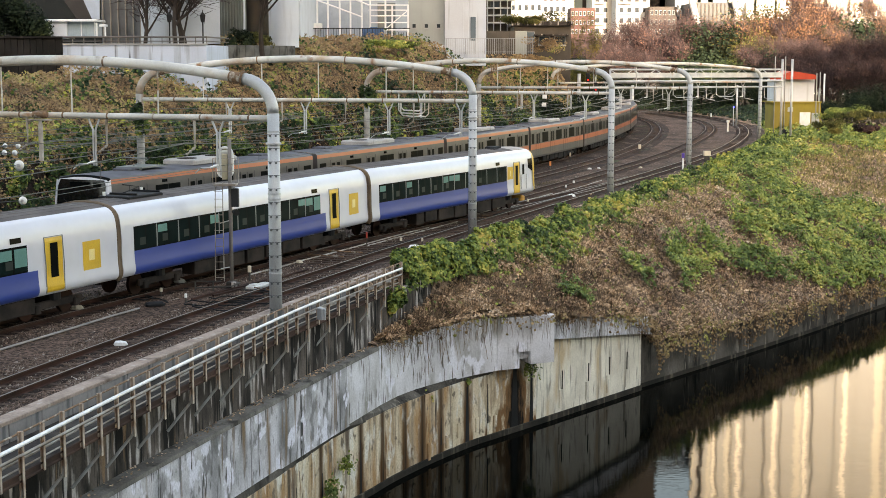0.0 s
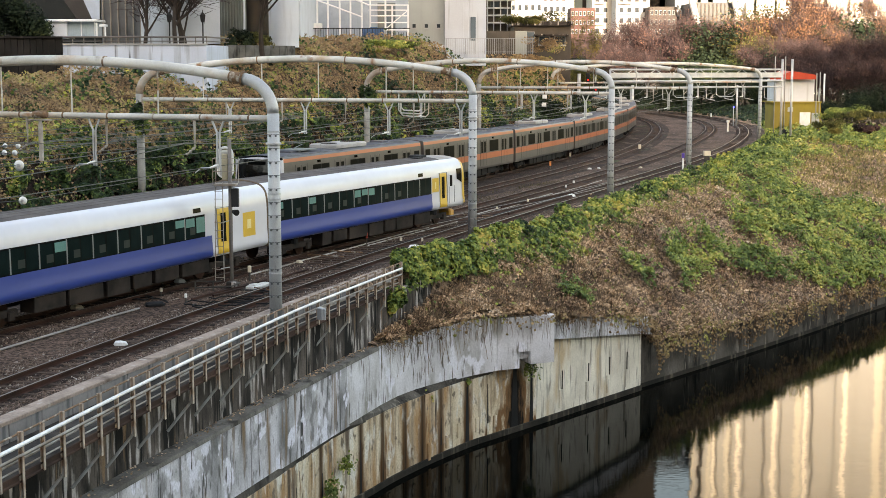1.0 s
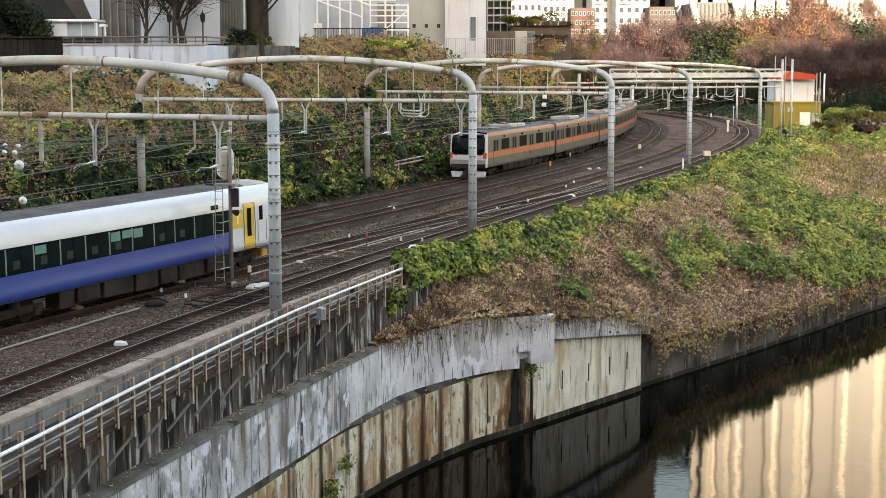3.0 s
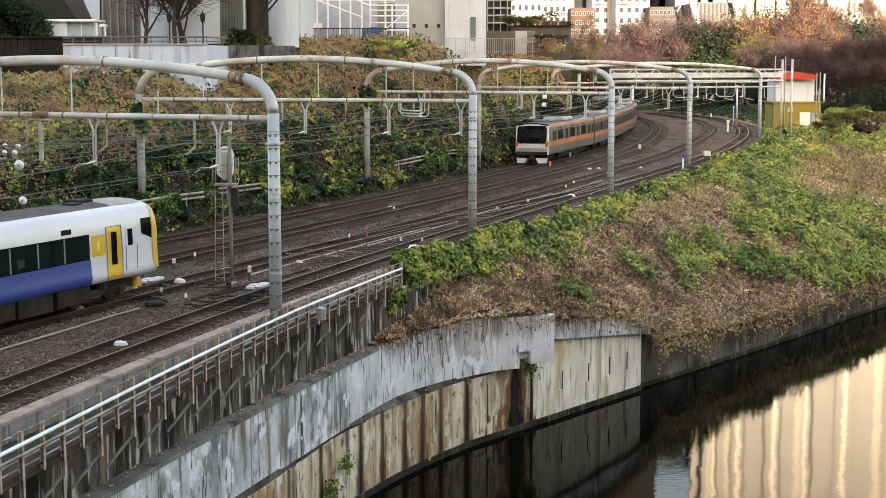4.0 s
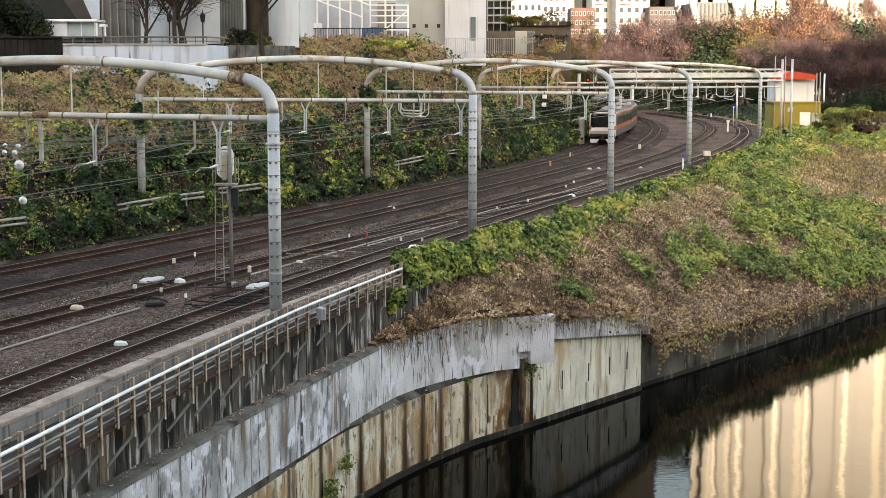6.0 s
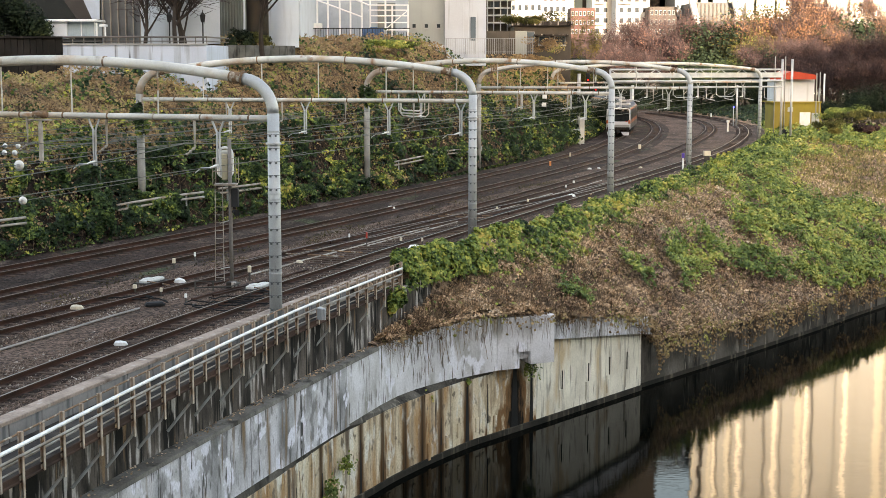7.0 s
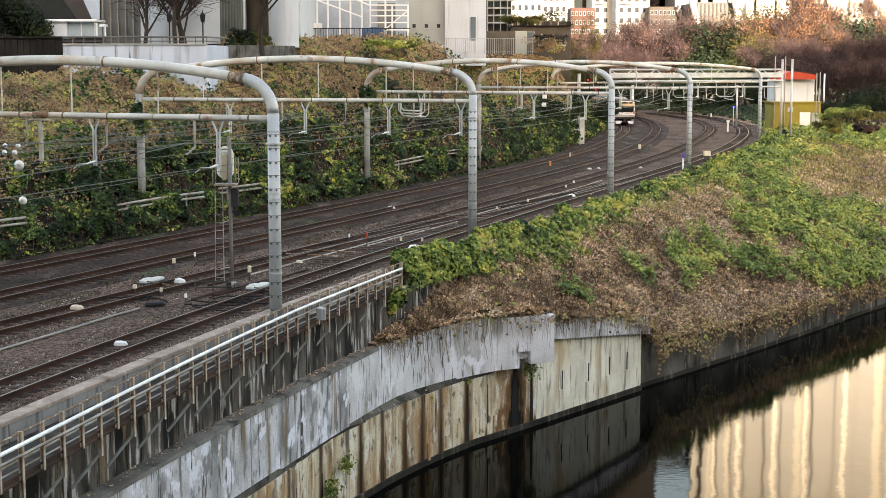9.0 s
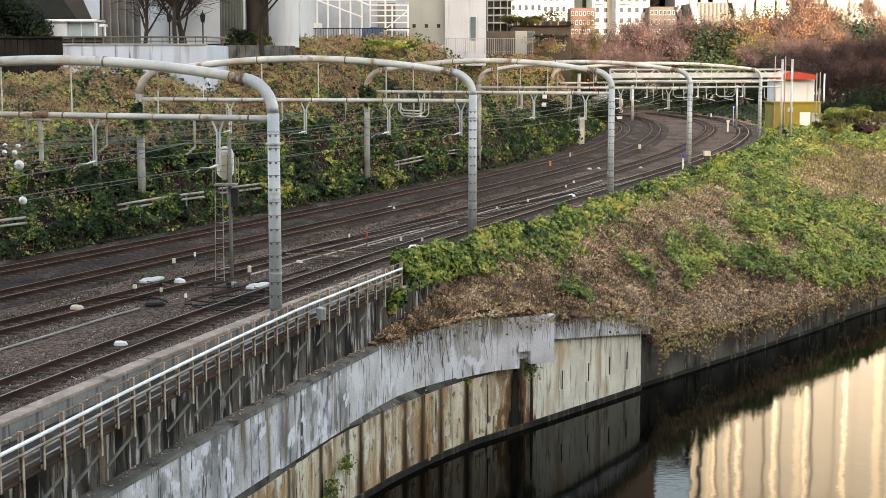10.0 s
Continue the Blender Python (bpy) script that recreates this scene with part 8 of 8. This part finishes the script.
# distant blocks of flats
def flats(name, label, px0, px1, py0, d, depth, m, nx, ny, py1=120, balcony=False):
    th = block(name, label, "apartment block", px0, px1, py0, py1, d, depth, m, z0=-0.6)
    windows(th, px0, px1, py0 + 2, min(py1, 64), d, nx, ny, WIN, 0.55, 0.5, sill=False)
    if balcony:
        for j in range(ny):
            py = py0 + 2 + (min(py1, 64) - py0 - 2) * (j + 0.85) / ny
            front(th, px0 + (px1 - px0) * 0.05, px0 + (px1 - px0) * 0.45, py - 1.4, py + 1.4, d - 1.1, 1.1, m, "balcony")
    return th


flats("apartment_block", "bright white block of flats with small windows", 1093, 1148, -160, 440, 22, APT_W, 4, 12, balcony=True)
flats("apartment_block", "cream block of flats with balconies", 1050, 1093, -160, 452, 20, CREAM_W, 3, 12, balcony=True)
flats("brick_block", "red-brown brick building with rows of windows", 1010, 1052, 14, 400, 20, BRICK_R, 6, 3)
flats("apartment_block", "pale block of flats behind a planted roof", 903, 960, -120, 330, 20, APT_W, 5, 9)
flats("apartment_block", "white slab block with dark windows", 960, 1003, -90, 360, 20, PLASTER, 4, 8)
flats("office_block", "tan office block with tall windows", 1150, 1196, 12, 430, 20, TAN_W, 6, 3)
flats("office_block", "grey-blue office block with windows", 1196, 1232, -60, 440, 20, mat("blue_grey_facade", (0.15, 0.16, 0.175), rough=0.5), 5, 6)
STEEL_COL = paint("pale_steel_column", (0.30, 0.305, 0.32))
gb_ = thing("glass_building", "glass-fronted building with white slanting columns", "building")
front(gb_, 1228, 1320, 4, 70, 420, 20, paint("tower_glass", (0.05, 0.056, 0.062), rough=0.5, spec=0.2), z0=-0.6)
for px in np.arange(1234, 1318, 7):
    front(gb_, px - 0.4, px + 0.4, 6, 60, 419.8, 0.3, TAN_W, "mullion")
for a, c in (((1240, 60), (1222, -10)), ((1298, 60), (1316, -10)), ((1316, 60), (1300, 0))):
    part("slanting_column", Geo().tube([put(*a, 417), put(*c, 417)], 0.95, 8), STEEL_COL, gb_)
# towers added mostly out of view, near black to darken the river's reflection
BROWN_T = mat("brown_tiles", (0.012, 0.010, 0.010), (0.008, 0.007, 0.007), scale=0.05, rough=0.6)
for p0, p1, top in ((1040, 1176, -760), (1176, 1256, -455)):
    bt2 = block("tower_block", "near-black ribbon-windowed tower added to darken the river reflection", "building", p0, p1, top, 60, 470, 30, BROWN_T, z0=-0.6)
    for k in range(18):
        front(bt2, p0 + 4, p1 - 4, top + 12 + k * 32, top + 27 + k * 32, 469.8, 0.3, BLACK, "ribbon_window")
# tall blocks behind the trees, whose fronts stand in the water's mirror
LIT_A = mat("sunlit_cream_tiles", (0.86, 0.85, 0.78), (0.80, 0.79, 0.72), scale=0.05, rough=0.8, bump=0, grain=0.05)
LIT_B = mat("sunlit_tan_tiles", (0.66, 0.655, 0.59), (0.60, 0.595, 0.54), scale=0.05, rough=0.8, bump=0, grain=0.05)
LIT_C = mat("sunlit_grey_tiles", (0.46, 0.475, 0.475), (0.42, 0.43, 0.43), scale=0.05, rough=0.8, bump=0, grain=0.05)
for k, (px, top, d, w, m) in enumerate(((1256, -640, 459, 16, LIT_B), (1272, -700, 461, 9, LIT_A), (1281, -660, 462, 26, LIT_B), (1310, -740, 463, 15, LIT_A), (1326, -700, 420, 40, LIT_C), (1367, -740, 425, 24, LIT_A), (1392, -690, 430, 44, LIT_B), (1437, -760, 435, 10, LIT_A), (1448, -720, 440, 48, LIT_C), (1497, -760, 445, 22, LIT_A), (1520, -740, 450, 64, LIT_B), (1586, -700, 455, 20, LIT_A), (1610, -660, 460, 100, LIT_B))):
    d = 459 + 3.5 * k
    th = block("tower_flats", "tall pale block of flats in warm evening light", "apartment block", px, px + w + 2.5, top, 100, d, 3, m, z0=-0.6)
    windows(th, px, px + w, top + 6, 40, d, 2, 1, LIT_C, 0.3, 0.97, sill=False, frame_m=LIT_C)

# ---- the mustard hut with the red roof ----
hut = thing("trackside_hut", "mustard-yellow and white trackside hut with red roof", "hut")
front(hut, 1370, 1452, 181, 228, 187, 5, YELLOW_W, z0=-0.6)
front(hut, 1374, 1441, 139, 181, 187.6, 5, PLASTER, "upper_wall")
a, c = put(1362, 138, 186.6), put(1446, 138, 186.6)
rz_ = a.z
part("roof", Geo().grid([[(a.x, 186.4, rz_), ((a.x + c.x) / 2, 186.6, rz_ + 0.85), (c.x, 186.4, rz_ + 0.35)], [(a.x, 193.2, rz_ + 0.1), ((a.x + c.x) / 2, 193, rz_ + 0.95), (c.x, 193.2, rz_ + 0.45)]])
     .grid([[(a.x, 186.4, rz_ - 0.2), (a.x, 186.4, rz_)], [((a.x + c.x) / 2, 186.6, rz_ - 0.2), ((a.x + c.x) / 2, 186.6, rz_ + 0.85)], [(c.x, 186.4, rz_ - 0.2), (c.x, 186.4, rz_ + 0.35)]]), RED_ROOF, hut, "red metal roof")
front(hut, 1416, 1434, 199, 226, 186.9, 0.2, INSUL, "white_door")
front(hut, 1395, 1404, 190, 198, 186.8, 0.3, GREY_W, "meter_box")
front(hut, 1437, 1450, 200, 226, 186.9, 0.3, GREY_W, "cabinet")
front(hut, 1365, 1455, 180, 182, 186.7, 5.4, YELLOW_W, "string_course")
for px, d, t in ((1444, 186, 130), (1450, 187, 128), (1370, 178, 100), (1388, 176, 100)):
    ob = solo("hut_post", Geo().tube([(0, 0, -0.3), (0, 0, put(px, t, d).z)], 0.07, 8), mat("post_weathered", (0.30, 0.30, 0.29), (0.2, 0.2, 0.19), rough=0.7) if px == 1444 else bpy.data.materials["post_weathered"], "grey steel post beside the hut", "post", "hut posts", smooth=True)
    ob.location = (put(px, 200, d).x, d, 0)
bin_ = solo("black_drum", Geo().tube([(0, 0, 0), (0.5, -0.1, 0.9)], 0.45, 10), BLACK, "black drum lying by the hut", "drum")
bin_.location = (put(1385, 232, 176).x, 176, -0.1)
rw = tagged(new("wall_far_bank"), "low grey concrete parapet beyond the hut", "wall", kind="structure")
front(rw, 1500, 1620, 198, 216, 185, 0.6, CONC_DARK, "parapet")

# the far side of the river, out of view, closes the place
op = Geo()
op.grid([[(x + 30 + k * 0.8, y - 24 - k * 0.62, z) for k, z in ((0, -9.5), (1, -4), (14, 5.5), (26, 8.0), (60, 9.0))] for x, y in ((-50, -8), (-10, 46), (10, 73), (31, 100), (110, 190), (190, 280))])
solo("ground_opposite_bank", op, SOIL, "opposite earth riverbank across the water", "riverbank", kind="structure")

# unseen masses added behind the view to shade the near scene
for k, (x, w, h) in enumerate(((-150, 50, 84), (-95, 54, 89), (-40, 50, 86), (10, 46, 90), (56, 44, 89), (98, 38, 74), (140, 44, 78), (190, 50, 75))):
    cb = thing("rear_building", "unseen plain block behind the camera, added to keep low sun off the scene", "building", group="rear buildings")
    part("wall", Geo().box((x, -95, h / 2 - 5), (w, 30, h + 10), bev=0.1), GREY_W, cb)

# street trees and lamps in front of the hall
for k, (px, d, ht) in enumerate(((258, 95, 9), (309, 94, 10), (318, 96, 9.5), (332, 95.5, 9), (466, 97, 10))):
    tb = tree(30 + k, ht, "bare dark-barked street tree without leaves", None, 0, spread=0.7, levels=4, upright=0.9, twigs=900, trunk_r=ht * 0.02)
    tb.matrix_basis = Matrix.Translation((put(px, 70, d).x, d, 9.0))
for px, d in ((300, 93), (359, 93)):
    th = thing("street_lamp", "black old-style street lamp", "street lamp", (put(px, 60, d).x, d, 9.0), "street lamps")
    part("pole", Geo().tube([(0, 0, 0), (0, 0, 2.3)], 0.045, 8), BLACK, th)
    part("lantern", Geo().tube([(0, 0, 2.3), (0, 0, 2.35), (0, 0, 2.75), (0, 0, 2.95)], [0.06, 0.14, 0.2, 0.03], 6), BLACK, th)
    part("finial", Geo().tube([(0, 0, 2.95), (0, 0, 3.1)], 0.025, 5), BLACK, th)


def bush(px, py, d, n, r, m, label, z=None):
    c = put(px, py, d)
    lobes = rs.uniform(-0.75, 0.75, (9, 3)) * np.array(r)
    lobes[:, 2] = np.abs(lobes[:, 2]) * 1.1
    size = rs.uniform(0.22, 0.48, 9)
    pick = rs.randint(0, 9, n)
    q = lobes[pick] + unit(rs.normal(0, 1, (n, 3))) * (rs.rand(n, 1) ** 0.4) * size[pick][:, None] * np.array(r)
    me = leaf_mesh("bush", q, unit(q) + [0, -0.3, 0.2], rs.uniform(0.09, 0.22, n), 0.6)
    me.materials.append(m)
    ob = tagged(new("bush", me), label, "bush", "bushes", "stuff")
    ob.location = c
    return ob


bush(10, 70, 93.8, 7500, (2.4, 1.4, 3.2), EVER, "dark green shrub behind the crest wall")
bush(62, 70, 94, 3800, (1.7, 1.0, 1.9), EVER, "dark green shrub behind the crest wall")
bush(460, 83, 101, 1800, (1.3, 0.8, 0.9), OLIVE, "light green bush by the hall")
bush(418, 82, 100, 1800, (1.1, 0.8, 1.2), EVER, "dark green bush by the hall")
bush(240, 150, 91, 1000, (0.9, 0.6, 1.1), IVY, "ivy climbing the foot of the white wall")
bush(700, 84, 121, 2600, (3.4, 1.6, 0.6), KUDZU, "yellow-green shrubs on the crest")
bush(640, 92, 119, 1800, (3.0, 1.0, 0.5), IVY_DRY, "yellow-green shrubs on the crest")
bush(955, 40, 160, 5000, (4.6, 2, 1.2), OLIVE, "roof garden shrubs on the brown house")
bush(1030, 95, 165, 2400, (2.0, 1.5, 4.5), OLIVE, "tall shrubs beside the brown house")
bush(975, 92, 157, 1400, (3.5, 1.0, 1.5), IVY_DRY, "rust-coloured shrubs before the brown house")
bush(652, 185, 99.9, 1500, (0.6, 0.5, 1.4), IVY, "ivy climbing the pole")
bush(251, 235, 76.2, 1700, (0.55, 0.4, 1.5), IVY, "ivy climbing the pole")
bush(1535, 235, 150, 1400, (1.6, 1.2, 0.9), RUSSET, "brown shrub on the riverbank")
bush(697, 550, 57.8, 1500, (0.62, 0.38, 0.85), HEDGE, "vine trailing over the end of the walkway")
bush(655, 590, 57.0, 260, (0.3, 0.3, 0.35), LITTER, "heap of dead leaves at the end of the ledge")
bush(972, 215, 153, 2600, (2.2, 1.0, 2.6), EVER, "dark undergrowth at the foot of the slope")
bush(1003, 205, 158, 2600, (2.2, 1.0, 2.6), EVER, "dark undergrowth at the foot of the slope")
bush(1490, 206, 178, 2600, (3.5, 1.5, 1.2), KUDZU, "green shrub on the riverbank crest")
bush(1552, 210, 176, 2600, (3.5, 1.5, 1.0), OLIVE, "green shrub on the riverbank crest")
bush(1475, 232, 165, 1800, (2.4, 1.5, 1.3), OLIVE, "green shrub on the riverbank crest")
bush(1520, 215, 172, 1800, (3.4, 1.5, 1.0), OLIVE, "green shrub on the riverbank crest")


def motions():
    times = [0.5 * k for k in range(21)]
    for cars, L, s_end, pitch, bogie in TRAINS:
        for i, car in enumerate(cars):
            rows = []
            for t in times:
                s = s_end(t) + i * pitch if pitch > 0 else s_end(t) + i * pitch
                mid = s + pitch / 2
                a, b3 = L.at(mid - bogie), L.at(mid + bogie)
                d = b3 - a
                rows.append((t, Matrix.Translation((a + b3) / 2) @ Matrix.Rotation(math.atan2(d.y, d.x), 4, "Z")))
            walk(car, rows)


motions()
